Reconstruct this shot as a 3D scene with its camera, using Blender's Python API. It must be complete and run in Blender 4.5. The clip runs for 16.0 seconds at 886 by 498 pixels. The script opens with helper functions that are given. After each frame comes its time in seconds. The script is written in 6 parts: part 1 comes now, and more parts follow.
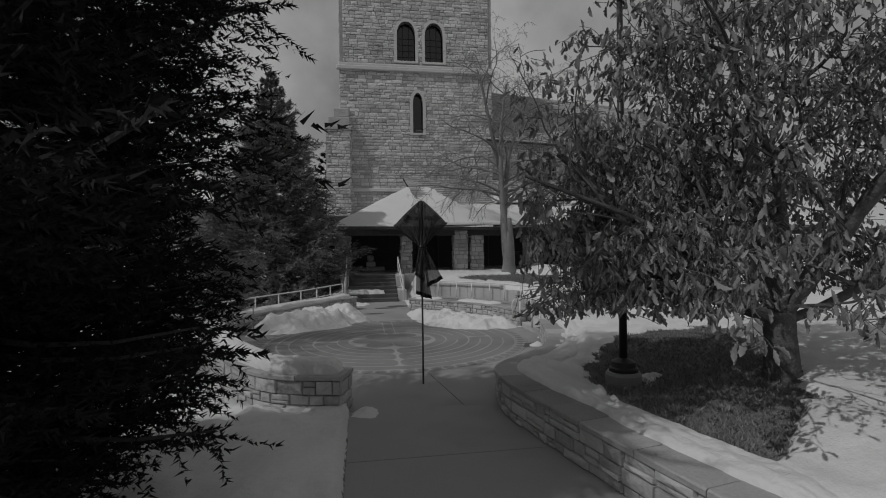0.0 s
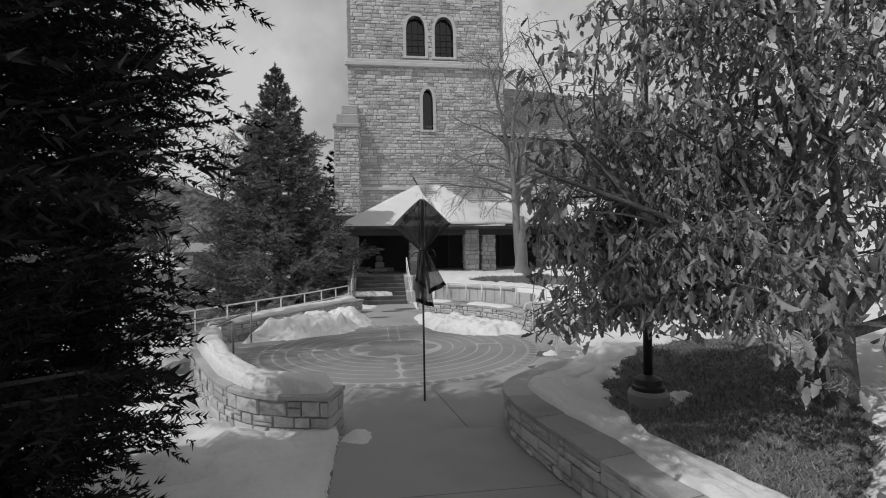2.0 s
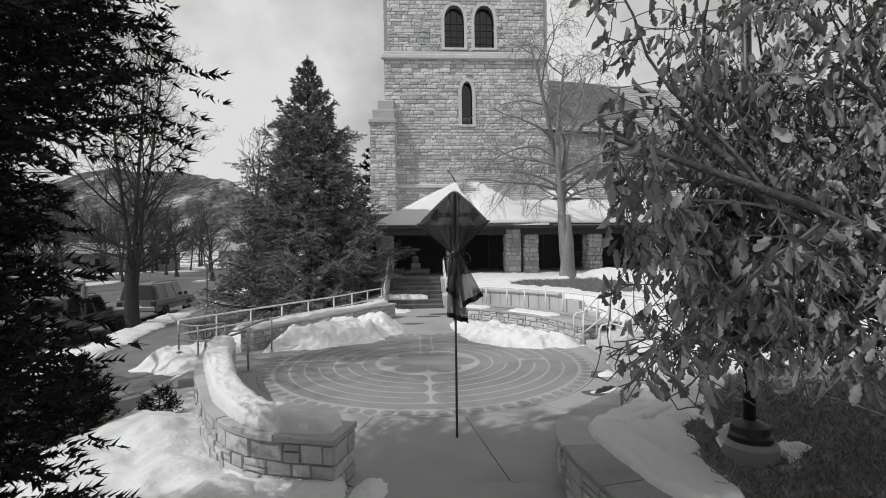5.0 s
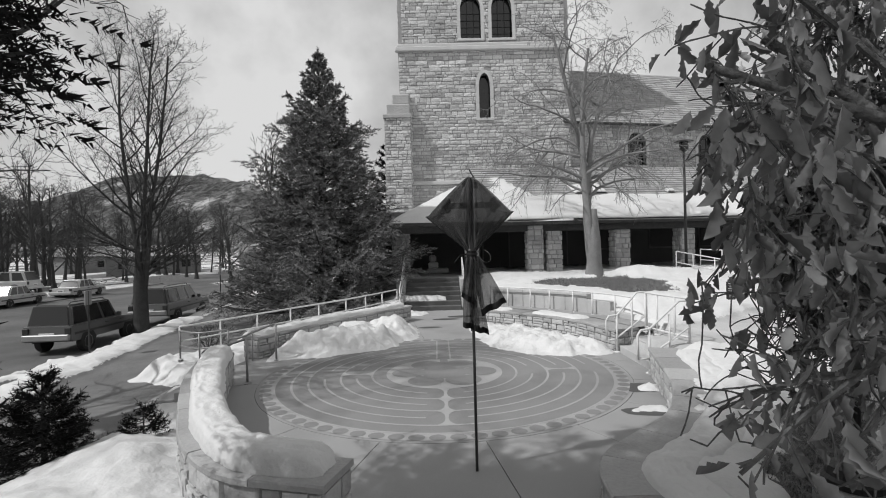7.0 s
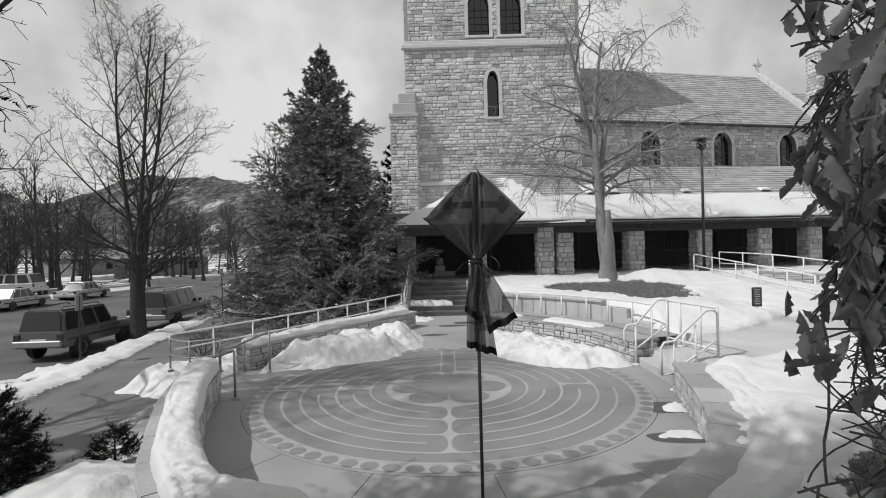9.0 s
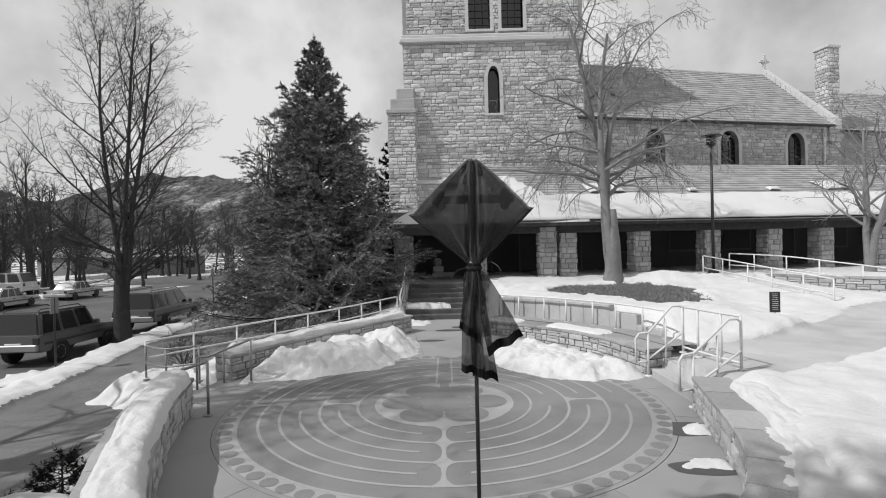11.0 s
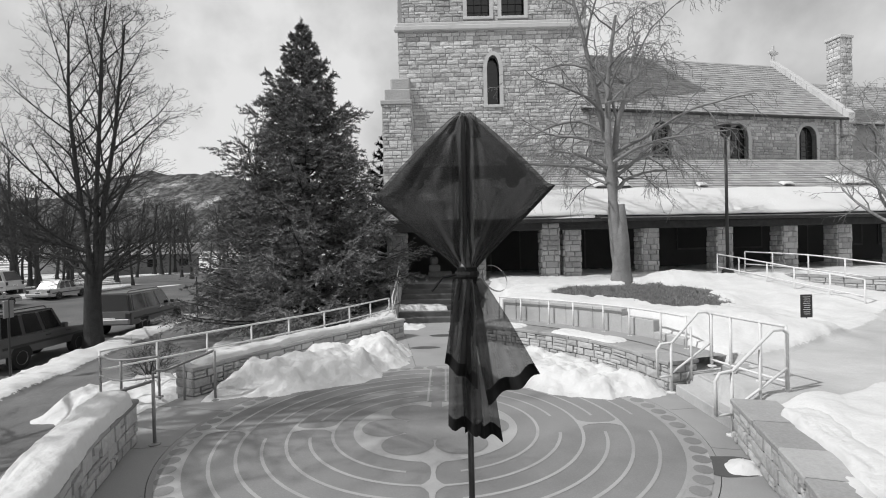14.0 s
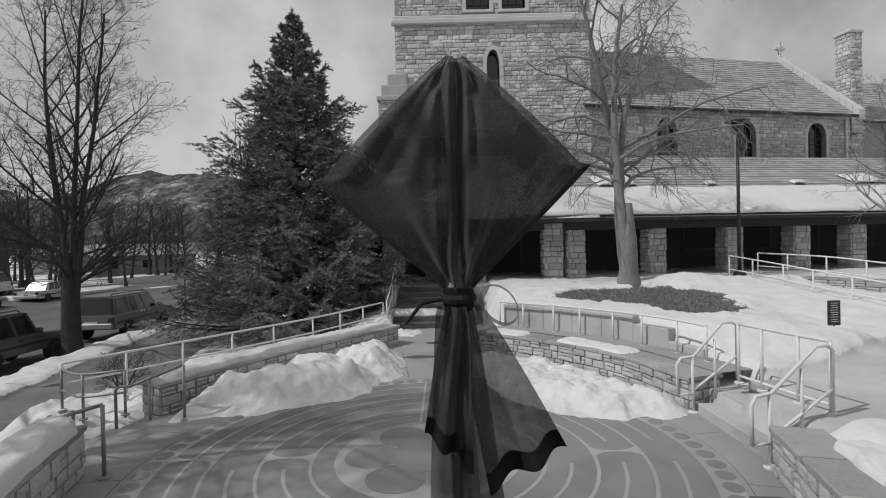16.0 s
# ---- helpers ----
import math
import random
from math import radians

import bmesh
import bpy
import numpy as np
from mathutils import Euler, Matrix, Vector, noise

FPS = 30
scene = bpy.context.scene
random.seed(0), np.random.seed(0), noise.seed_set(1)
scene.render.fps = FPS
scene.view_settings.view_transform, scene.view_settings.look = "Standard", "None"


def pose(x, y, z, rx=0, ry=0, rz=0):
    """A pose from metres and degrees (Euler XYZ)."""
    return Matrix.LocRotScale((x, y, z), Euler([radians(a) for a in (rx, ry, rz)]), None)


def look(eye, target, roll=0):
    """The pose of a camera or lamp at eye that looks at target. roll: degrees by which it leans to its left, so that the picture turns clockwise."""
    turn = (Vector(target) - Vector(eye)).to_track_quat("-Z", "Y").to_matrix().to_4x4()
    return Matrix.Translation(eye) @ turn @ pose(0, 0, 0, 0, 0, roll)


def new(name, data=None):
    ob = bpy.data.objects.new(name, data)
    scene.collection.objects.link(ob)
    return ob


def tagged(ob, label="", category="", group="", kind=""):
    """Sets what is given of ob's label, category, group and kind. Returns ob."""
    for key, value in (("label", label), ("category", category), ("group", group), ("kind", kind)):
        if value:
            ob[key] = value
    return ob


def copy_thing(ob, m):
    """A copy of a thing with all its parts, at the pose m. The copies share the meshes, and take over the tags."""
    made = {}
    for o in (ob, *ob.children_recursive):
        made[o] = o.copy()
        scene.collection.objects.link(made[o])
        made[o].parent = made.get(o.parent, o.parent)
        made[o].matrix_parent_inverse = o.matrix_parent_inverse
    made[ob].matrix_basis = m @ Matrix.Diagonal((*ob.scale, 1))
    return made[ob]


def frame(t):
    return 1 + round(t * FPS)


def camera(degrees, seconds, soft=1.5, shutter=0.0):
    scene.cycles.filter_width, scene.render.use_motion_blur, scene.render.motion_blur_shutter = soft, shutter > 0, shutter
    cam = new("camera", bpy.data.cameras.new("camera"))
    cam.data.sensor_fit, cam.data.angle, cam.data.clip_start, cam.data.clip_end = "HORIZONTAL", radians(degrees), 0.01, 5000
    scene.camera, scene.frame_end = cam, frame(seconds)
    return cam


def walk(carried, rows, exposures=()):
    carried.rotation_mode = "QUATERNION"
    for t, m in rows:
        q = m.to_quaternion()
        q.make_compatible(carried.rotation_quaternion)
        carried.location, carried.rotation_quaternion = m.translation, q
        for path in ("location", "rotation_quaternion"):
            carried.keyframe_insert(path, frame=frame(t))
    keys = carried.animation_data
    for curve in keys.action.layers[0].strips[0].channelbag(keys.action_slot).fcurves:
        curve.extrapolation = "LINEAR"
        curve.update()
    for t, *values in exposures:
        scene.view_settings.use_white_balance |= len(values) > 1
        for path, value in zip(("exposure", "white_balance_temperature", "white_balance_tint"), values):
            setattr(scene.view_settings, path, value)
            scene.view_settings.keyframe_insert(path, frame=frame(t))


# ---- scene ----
cam = camera(83.7, 16.0, soft=1.05)
PATH = [
    (0, (-0.006, -0.11, 2.603), (0.314, 1.864, 2.595), -0.7),
    (0.5, (0.082, 0.058, 2.633), (0.389, 2.034, 2.622), -0.7),
    (1, (0.134, 0.255, 2.629), (0.43, 2.233, 2.614), -0.6),
    (1.5, (0.23, 0.496, 2.633), (0.514, 2.476, 2.623), -0.8),
    (2, (0.321, 0.727, 2.675), (0.586, 2.709, 2.662), -0.9),
    (2.5, (0.415, 0.952, 2.677), (0.653, 2.938, 2.666), -1.0),
    (3, (0.469, 1.213, 2.71), (0.677, 3.202, 2.693), -0.9),
    (3.5, (0.511, 1.461, 2.714), (0.694, 3.453, 2.696), -1.1),
    (4, (0.533, 1.715, 2.735), (0.687, 3.709, 2.719), -0.9),
    (6.5, (0.649, 3.106, 2.689), (0.695, 5.105, 2.677), -1.3),
    (7, (0.689, 3.388, 2.693), (0.714, 5.388, 2.677), -1.5),
    (7.5, (0.718, 3.644, 2.683), (0.721, 5.644, 2.672), -1.5),
    (8, (0.737, 3.844, 2.714), (0.726, 5.844, 2.706), -1.4),
    (8.5, (0.752, 3.998, 2.739), (0.739, 5.998, 2.732), -1.4),
    (9, (0.783, 4.209, 2.737), (0.774, 6.209, 2.728), -1.5),
    (11.5, (0.873, 5.305, 2.781), (0.863, 7.305, 2.769), -1.3),
    (12, (0.888, 5.529, 2.794), (0.881, 7.529, 2.779), -1.5),
    (12.5, (0.922, 5.741, 2.772), (0.911, 7.741, 2.757), -1.3),
    (13, (0.942, 5.973, 2.775), (0.929, 7.972, 2.756), -1.2),
    (13.5, (0.955, 6.187, 2.764), (0.946, 8.187, 2.744), -1.2),
    (14, (0.974, 6.418, 2.749), (0.968, 8.418, 2.73), -1.3),
    (14.5, (0.986, 6.669, 2.763), (0.984, 8.668, 2.741), -1.2),
    (15, (1.035, 6.893, 2.756), (1.026, 8.893, 2.737), -1.2),
    (15.5, (1.055, 7.121, 2.789), (1.047, 9.12, 2.768), -1.2),
    (16, (1.049, 7.343, 2.783), (1.044, 9.343, 2.764), -1.3),
]
walk(cam, [(t, look(eye, target, roll)) for t, eye, target, roll in PATH],
     exposures=[(0.0, -1.25), (0.5, -1.02), (1.0, -0.78), (1.5, -0.55), (2.0, -0.37), (3.0, -0.1), (4.0, -0.02), (6.5, -0.08), (9.0, -0.04), (12.0, 0.04), (13.5, 0.08), (14.5, -0.02), (15.2, -0.24), (16.0, -0.42)])

# ---- world and light ----
SUN_AZ, SUN_EL = 247.0, 49.0     # compass bearing from +y, clockwise; height above the horizon
world = bpy.data.worlds.new("sky")
scene.world = world
world.use_nodes = True
wn, wl = world.node_tree.nodes, world.node_tree.links
wn.clear()
w_out = wn.new("ShaderNodeOutputWorld")
w_bg = wn.new("ShaderNodeBackground")
w_sky = wn.new("ShaderNodeTexSky")
w_sky.sky_type, w_sky.sun_disc = "NISHITA", False
w_sky.sun_elevation, w_sky.sun_rotation = radians(SUN_EL), radians(SUN_AZ)
w_bw = wn.new("ShaderNodeRGBToBW")
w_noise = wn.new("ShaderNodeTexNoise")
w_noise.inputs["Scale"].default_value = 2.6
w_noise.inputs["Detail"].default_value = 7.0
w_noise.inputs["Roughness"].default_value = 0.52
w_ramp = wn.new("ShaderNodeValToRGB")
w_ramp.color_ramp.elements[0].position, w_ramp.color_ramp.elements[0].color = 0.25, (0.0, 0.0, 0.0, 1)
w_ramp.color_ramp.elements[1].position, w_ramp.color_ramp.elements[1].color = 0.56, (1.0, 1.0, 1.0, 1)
w_mix = wn.new("ShaderNodeMix")
w_mix.data_type = "FLOAT"
w_mix.inputs[3].default_value = 9.2
w_scale = wn.new("ShaderNodeMath")
w_scale.operation = "MULTIPLY"
w_scale.inputs[1].default_value = 1.0
wl.new(w_sky.outputs[0], w_bw.inputs[0])
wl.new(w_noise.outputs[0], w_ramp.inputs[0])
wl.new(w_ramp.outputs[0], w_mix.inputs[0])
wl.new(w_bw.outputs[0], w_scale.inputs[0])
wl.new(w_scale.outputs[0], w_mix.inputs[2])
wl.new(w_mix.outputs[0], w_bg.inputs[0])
w_bg.inputs[1].default_value = 0.081
wl.new(w_bg.outputs[0], w_out.inputs[0])
sun_data = bpy.data.lights.new("sun", "SUN")
sun_data.energy, sun_data.angle, sun_data.color = 3.35, radians(0.7), (1.0, 1.0, 1.0)
sun = new("sun", sun_data)
sun_dir = Vector((math.sin(radians(SUN_AZ)) * math.cos(radians(SUN_EL)), math.cos(radians(SUN_AZ)) * math.cos(radians(SUN_EL)), math.sin(radians(SUN_EL))))
sun.matrix_world = look(sun_dir * 60, (0, 0, 0))


# ---- materials (the film is black and white: all tones are grey) ----
def material(name, tone, rough=0.8, vary=0.25, scale=4.0, fine=40.0, bump=0.3, bump_scale=30.0, per="", metal=0.0, spec=0.4, stains=0.0, bump_dist=0.02):
    """Grey node material: large stains, fine grain, bump, and a tone that shifts from piece to piece."""
    m = bpy.data.materials.new(name)
    m.use_nodes = True
    n, l = m.node_tree.nodes, m.node_tree.links
    p = n["Principled BSDF"]
    co = n.new("ShaderNodeTexCoord")
    big, small = n.new("ShaderNodeTexNoise"), n.new("ShaderNodeTexNoise")
    big.inputs["Scale"].default_value, small.inputs["Scale"].default_value = scale, fine
    big.inputs["Detail"].default_value, small.inputs["Detail"].default_value = 5, 4
    for t in (big, small):
        l.new(co.outputs["Object"], t.inputs["Vector"])
    add = n.new("ShaderNodeMath")
    add.operation = "ADD"
    l.new(big.outputs[0], add.inputs[0])
    l.new(small.outputs[0], add.inputs[1])
    last = add
    if per:
        src = n.new("ShaderNodeObjectInfo") if per == "object" else n.new("ShaderNodeNewGeometry")
        rnd = src.outputs["Random"] if per == "object" else src.outputs["Random Per Island"]
        add2 = n.new("ShaderNodeMath")
        add2.operation = "MULTIPLY_ADD"
        add2.inputs[1].default_value = 1.0
        l.new(rnd, add2.inputs[0])
        l.new(add.outputs[0], add2.inputs[2])
        last = add2
    rng = n.new("ShaderNodeMapRange")
    top = 3.0 if per else 2.0
    rng.inputs["From Min"].default_value, rng.inputs["From Max"].default_value = 0.22 * top, 0.78 * top
    rng.inputs["To Min"].default_value, rng.inputs["To Max"].default_value = tone * (1 - vary), tone * (1 + vary)
    l.new(last.outputs[0], rng.inputs["Value"])
    out = rng
    if stains:
        st, rp, mul = n.new("ShaderNodeTexNoise"), n.new("ShaderNodeMapRange"), n.new("ShaderNodeMath")
        st.inputs["Scale"].default_value, st.inputs["Detail"].default_value = scale * 0.45, 6
        l.new(co.outputs["Object"], st.inputs["Vector"])
        rp.inputs["From Min"].default_value, rp.inputs["From Max"].default_value = 0.5, 0.62
        rp.inputs["To Min"].default_value, rp.inputs["To Max"].default_value = 1.0, 1.0 - stains
        l.new(st.outputs[0], rp.inputs["Value"])
        mul.operation = "MULTIPLY"
        l.new(rng.outputs[0], mul.inputs[0])
        l.new(rp.outputs[0], mul.inputs[1])
        out = mul
    l.new(out.outputs[0], p.inputs["Base Color"])
    p.inputs["Roughness"].default_value, p.inputs["Metallic"].default_value = rough, metal
    p.inputs["Specular IOR Level"].default_value = spec
    if bump:
        bn, bp = n.new("ShaderNodeTexNoise"), n.new("ShaderNodeBump")
        bn.inputs["Scale"].default_value, bn.inputs["Detail"].default_value = bump_scale, 5
        l.new(co.outputs["Object"], bn.inputs["Vector"])
        l.new(bn.outputs[0], bp.inputs["Height"])
        bp.inputs["Strength"].default_value, bp.inputs["Distance"].default_value = bump, bump_dist
        l.new(bp.outputs[0], p.inputs["Normal"])
    return m


SNOW = material("snow", 0.6, 0.6, 0.06, 1.5, 14, 0.5, 9, bump_dist=0.05, spec=0.2)
STONE = material("ashlar_stone", 0.4, 0.9, 0.35, 1.2, 18, 0.8, 14, per="object", bump_dist=0.03, spec=0.2)
STONE_FAR = material("ashlar_stone_far", 0.47, 0.9, 0.5, 0.6, 9, 1.0, 7, per="island", bump_dist=0.06, spec=0.2)
CAPSTONE = material("dressed_capstone", 0.33, 0.85, 0.3, 1.5, 30, 0.5, 25, per="object", stains=0.25, spec=0.25)
TRIM = material("dressed_trim_stone", 0.5, 0.85, 0.15, 2, 25, 0.3, 20, spec=0.2)
MORTAR = material("mortar", 0.3, 0.95, 0.25, 3, 40, 0.5, 40, spec=0.1)
CONCRETE = material("concrete", 0.28, 0.75, 0.16, 0.7, 60, 0.25, 80, stains=0.2, bump_dist=0.006)
CONCRETE_WALL = material("concrete_wall", 0.42, 0.8, 0.2, 1.2, 30, 0.25, 40, stains=0.25, bump_dist=0.01)
LABY_LIGHT = material("labyrinth_light_paint", 0.345, 0.7, 0.14, 1.0, 50, 0.2, 80, stains=0.2, bump_dist=0.004)
LABY_DARK = material("labyrinth_dark_stain", 0.215, 0.65, 0.2, 0.8, 50, 0.2, 80, stains=0.25, bump_dist=0.004)
# stained step stone, darkened so that the flight's shade is in its colour
STEP_SHADE = material("shade_dark_step_stone", 0.1, 0.8, 0.3, 1.5, 30, 0.3, 40, stains=0.3, bump_dist=0.006)
ASPHALT = material("asphalt", 0.075, 0.7, 0.35, 0.5, 50, 0.4, 90, stains=0.3, bump_dist=0.006)
SHINGLE = material("roof_shingle", 0.3, 0.9, 0.3, 0.8, 14, 0.3, 12, per="island", spec=0.2)
# walls under the roofs: their shade is mixed into this dark base tone
SHADE_WALL = material("plaster_with_shade_tone", 0.06, 0.9, 0.25, 1.5, 20, 0.3, 20)
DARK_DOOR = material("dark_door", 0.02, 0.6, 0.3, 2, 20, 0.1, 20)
RAIL = material("painted_rail", 0.62, 0.45, 0.12, 6, 40, 0.1, 60, bump_dist=0.003)
RAIL_DARK = material("grey_rail", 0.26, 0.45, 0.15, 6, 40, 0.1, 60, metal=0.3, bump_dist=0.003)
BLACK_METAL = material("black_metal", 0.025, 0.45, 0.3, 5, 40, 0.1, 60, bump_dist=0.003)
BARK = material("bark", 0.11, 0.95, 0.4, 5, 40, 1.0, 22, bump_dist=0.03, spec=0.1)
BARK_PALE = material("pale_bark", 0.2, 0.9, 0.35, 3, 30, 0.8, 18, bump_dist=0.03, spec=0.15)
BARK_DARK = material("dark_bark", 0.06, 0.95, 0.4, 5, 40, 1.0, 22, bump_dist=0.03, spec=0.1)
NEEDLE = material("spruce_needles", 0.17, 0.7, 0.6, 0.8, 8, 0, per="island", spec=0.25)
# near-black tone: the near spruce's sunless side is put into the needle colour
NEEDLE_SHADED = material("shade_toned_needles", 0.014, 0.8, 0.55, 1.2, 10, 0, per="island", spec=0.1)
LEAF = material("dry_oak_leaves", 0.19, 0.6, 0.55, 2.0, 25, 0.3, 40, per="island", spec=0.3, bump_dist=0.004)
TURF = material("winter_turf", 0.2, 0.9, 0.6, 2.0, 30, 0, per="island", spec=0.1)
PAINT_DARK = material("dark_car_paint", 0.07, 0.3, 0.15, 2, 30, 0, spec=0.5)
PAINT_GREEN = material("grey_car_paint", 0.09, 0.3, 0.15, 2, 30, 0, spec=0.5)
PAINT_LIGHT = material("silver_car_paint", 0.36, 0.3, 0.12, 2, 30, 0, spec=0.5)
RUBBER = material("tyre_rubber", 0.02, 0.8, 0.3, 5, 40, 0)
CHROME = material("bright_metal", 0.6, 0.35, 0.15, 5, 40, 0, metal=0.15)
SIGN_WHITE = material("white_sign_paint", 0.62, 0.5, 0.1, 5, 40, 0)
HOUSE_WALL = material("house_wall", 0.2, 0.9, 0.3, 0.6, 10, 0)


def glass_material(name, tone, rough):
    m = bpy.data.materials.new(name)
    m.use_nodes = True
    p = m.node_tree.nodes["Principled BSDF"]
    p.inputs["Base Color"].default_value = (tone, tone, tone, 1)
    p.inputs["Roughness"].default_value, p.inputs["Specular IOR Level"].default_value = rough, 0.6
    return m


def hill_material():
    """Dark conifer woods with bare snowy clearings and rock."""
    m = bpy.data.materials.new("wooded_hill")
    m.use_nodes = True
    n, l = m.node_tree.nodes, m.node_tree.links
    p = n["Principled BSDF"]
    co, mul = n.new("ShaderNodeTexCoord"), n.new("ShaderNodeVectorMath")
    mul.operation = "MULTIPLY"
    mul.inputs[1].default_value = (1.0, 0.35, 1.0)
    l.new(co.outputs["Object"], mul.inputs[0])
    tones = []
    for scale, a, b, lo, hi in ((0.018, 0.54, 0.66, 0.0, 1.0), (0.14, 0.42, 0.62, 0.045, 0.13), (0.2, 0.4, 0.6, 0.12, 0.5)):
        t, r = n.new("ShaderNodeTexNoise"), n.new("ShaderNodeMapRange")
        t.inputs["Scale"].default_value, t.inputs["Detail"].default_value, t.inputs["Roughness"].default_value = scale, 9, 0.68
        for k, v in zip(("From Min", "From Max", "To Min", "To Max"), (a, b, lo, hi)):
            r.inputs[k].default_value = v
        l.new(mul.outputs[0], t.inputs["Vector"])
        l.new(t.outputs[0], r.inputs["Value"])
        tones.append(r.outputs[0])
    mx = n.new("ShaderNodeMix")
    mx.data_type = "FLOAT"
    for k, v in zip((0, 2, 3), tones):
        l.new(v, mx.inputs[k])
    l.new(mx.outputs[0], p.inputs["Base Color"])
    p.inputs["Roughness"].default_value, p.inputs["Specular IOR Level"].default_value = 0.95, 0.0
    return m


HILL = hill_material()
GLASS = glass_material("dark_window_glass", 0.012, 0.12)


# ---- mesh helpers ----
def mesh_ob(name, verts, faces, mat, parent=None, label="", smooth=False):
    me = bpy.data.meshes.new(name)
    me.from_pydata([tuple(v) for v in verts], [], [tuple(f) for f in faces])
    me.materials.append(mat)
    if smooth:
        me.polygons.foreach_set("use_smooth", [True] * len(me.polygons))
    ob = new(name, me)
    if parent is not None:
        ob.parent = parent
    if label:
        ob["label"] = label
    return ob


def tri_ob(name, verts, tris, mat, parent=None, label=""):
    """A large mesh from numpy arrays of corners and triangles."""
    me = bpy.data.meshes.new(name)
    verts, tris = np.asarray(verts, np.float32), np.asarray(tris, np.int32)
    me.vertices.add(len(verts))
    me.vertices.foreach_set("co", verts.ravel())
    me.loops.add(tris.size)
    me.loops.foreach_set("vertex_index", tris.ravel())
    me.polygons.add(len(tris))
    me.polygons.foreach_set("loop_start", np.arange(0, tris.size, 3, dtype=np.int32))
    me.update(calc_edges=True)
    me.validate()
    me.materials.append(mat)
    ob = new(name, me)
    if parent is not None:
        ob.parent = parent
    if label:
        ob["label"] = label
    return ob


def part(name, bm, mat, parent=None, label="", smooth=False):
    me = bpy.data.meshes.new(name)
    bmesh.ops.recalc_face_normals(bm, faces=bm.faces[:])
    bm.to_mesh(me)
    bm.free()
    me.materials.append(mat)
    if smooth:
        me.polygons.foreach_set("use_smooth", [True] * len(me.polygons))
    ob = new(name, me)
    if parent is not None:
        ob.parent = parent
    if label:
        ob["label"] = label
    return ob


def thing(name, at, label, category, group="", kind="", rz=0.0):
    ob = new(name)
    ob.empty_display_size = 0.2
    ob.matrix_basis = pose(at[0], at[1], at[2], 0, 0, rz)
    return tagged(ob, label, category, group, kind)


def add_box(bm, lo, hi, bevel=0.0, m=None):
    r = bmesh.ops.create_cube(bm, size=1.0)["verts"]
    for v in r:
        v.co = Vector([(lo[i] + hi[i]) / 2 + v.co[i] * (hi[i] - lo[i]) for i in range(3)])
    if bevel:
        es = list({e for v in r for e in v.link_edges})
        made = bmesh.ops.bevel(bm, geom=es, offset=bevel, segments=1, affect="EDGES")
        r = list({v for f in made["faces"] for v in f.verts} | {v for v in r if v.is_valid})
    if m is not None:
        for v in r:
            v.co = m @ v.co
    return r


def box(lo, hi, bevel=0.0):
    bm = bmesh.new()
    add_box(bm, lo, hi, bevel)
    return bm


def add_tube(bm, pts, radii, sides=8, caps=True):
    """A tube along pts with a radius at each."""
    pts = [Vector(p) for p in pts]
    if not hasattr(radii, "__len__"):
        radii = [radii] * len(pts)
    rings = []
    side = None
    for i, p in enumerate(pts):
        d = (pts[min(i + 1, len(pts) - 1)] - pts[max(i - 1, 0)]).normalized()
        ref = side if side is not None else (Vector((1, 0, 0)) if abs(d.x) < 0.8 else Vector((0, 1, 0)))
        side = (ref - d * ref.dot(d)).normalized()
        up = d.cross(side)
        rings.append([bm.verts.new(p + (side * math.cos(a) + up * math.sin(a)) * radii[i]) for a in (2 * math.pi * k / sides for k in range(sides))])
    for a, b in zip(rings, rings[1:]):
        for k in range(sides):
            bm.faces.new((a[k], a[(k + 1) % sides], b[(k + 1) % sides], b[k]))
    if caps:
        bm.faces.new(rings[0][::-1])
        bm.faces.new(rings[-1])


def tube(pts, radii, sides=8):
    bm = bmesh.new()
    add_tube(bm, pts, radii, sides)
    return bm


def lathe(profile, sides=20):
    """Solid of revolution from (radius, z) pairs, bottom to top."""
    bm = bmesh.new()
    rings = [[bm.verts.new((r * math.cos(2 * math.pi * k / sides), r * math.sin(2 * math.pi * k / sides), z)) for k in range(sides)] for r, z in profile]
    for a, b in zip(rings, rings[1:]):
        for k in range(sides):
            bm.faces.new((a[k], a[(k + 1) % sides], b[(k + 1) % sides], b[k]))
    bm.faces.new(rings[0][::-1])
    bm.faces.new(rings[-1])
    return bm


def spline(ctrl, step=0.1):
    """Catmull-Rom points through a few control points, evenly spaced."""
    c = [np.array(p, float) for p in ctrl]
    c = [2 * c[0] - c[1]] + c + [2 * c[-1] - c[-2]]
    pts = []
    for i in range(1, len(c) - 2):
        for t in np.linspace(0, 1, 24, endpoint=False):
            a, b, d, e = c[i - 1], c[i], c[i + 1], c[i + 2]
            pts.append(0.5 * (2 * b + (d - a) * t + (2 * a - 5 * b + 4 * d - e) * t * t + (3 * b - a - 3 * d + e) * t ** 3))
    pts.append(c[-2])
    pts = np.array(pts)
    s = np.concatenate([[0], np.cumsum(np.linalg.norm(np.diff(pts, axis=0), axis=1))])
    n = max(2, int(round(s[-1] / step)))
    t = np.linspace(0, s[-1], n + 1)
    return np.stack([np.interp(t, s, pts[:, k]) for k in range(pts.shape[1])], 1)


def normals2(p):
    d = np.gradient(p[:, :2], axis=0)
    d /= np.linalg.norm(d, axis=1)[:, None]
    return np.stack([d[:, 1], -d[:, 0]], 1)      # to the right of the way


def n3(x, y, z=0.0, s=1.0):
    return noise.noise((x * s, y * s, z))


def smooth01(a, b, x):
    t = np.clip((x - a) / (b - a), 0, 1)
    return t * t * (3 - 2 * t)


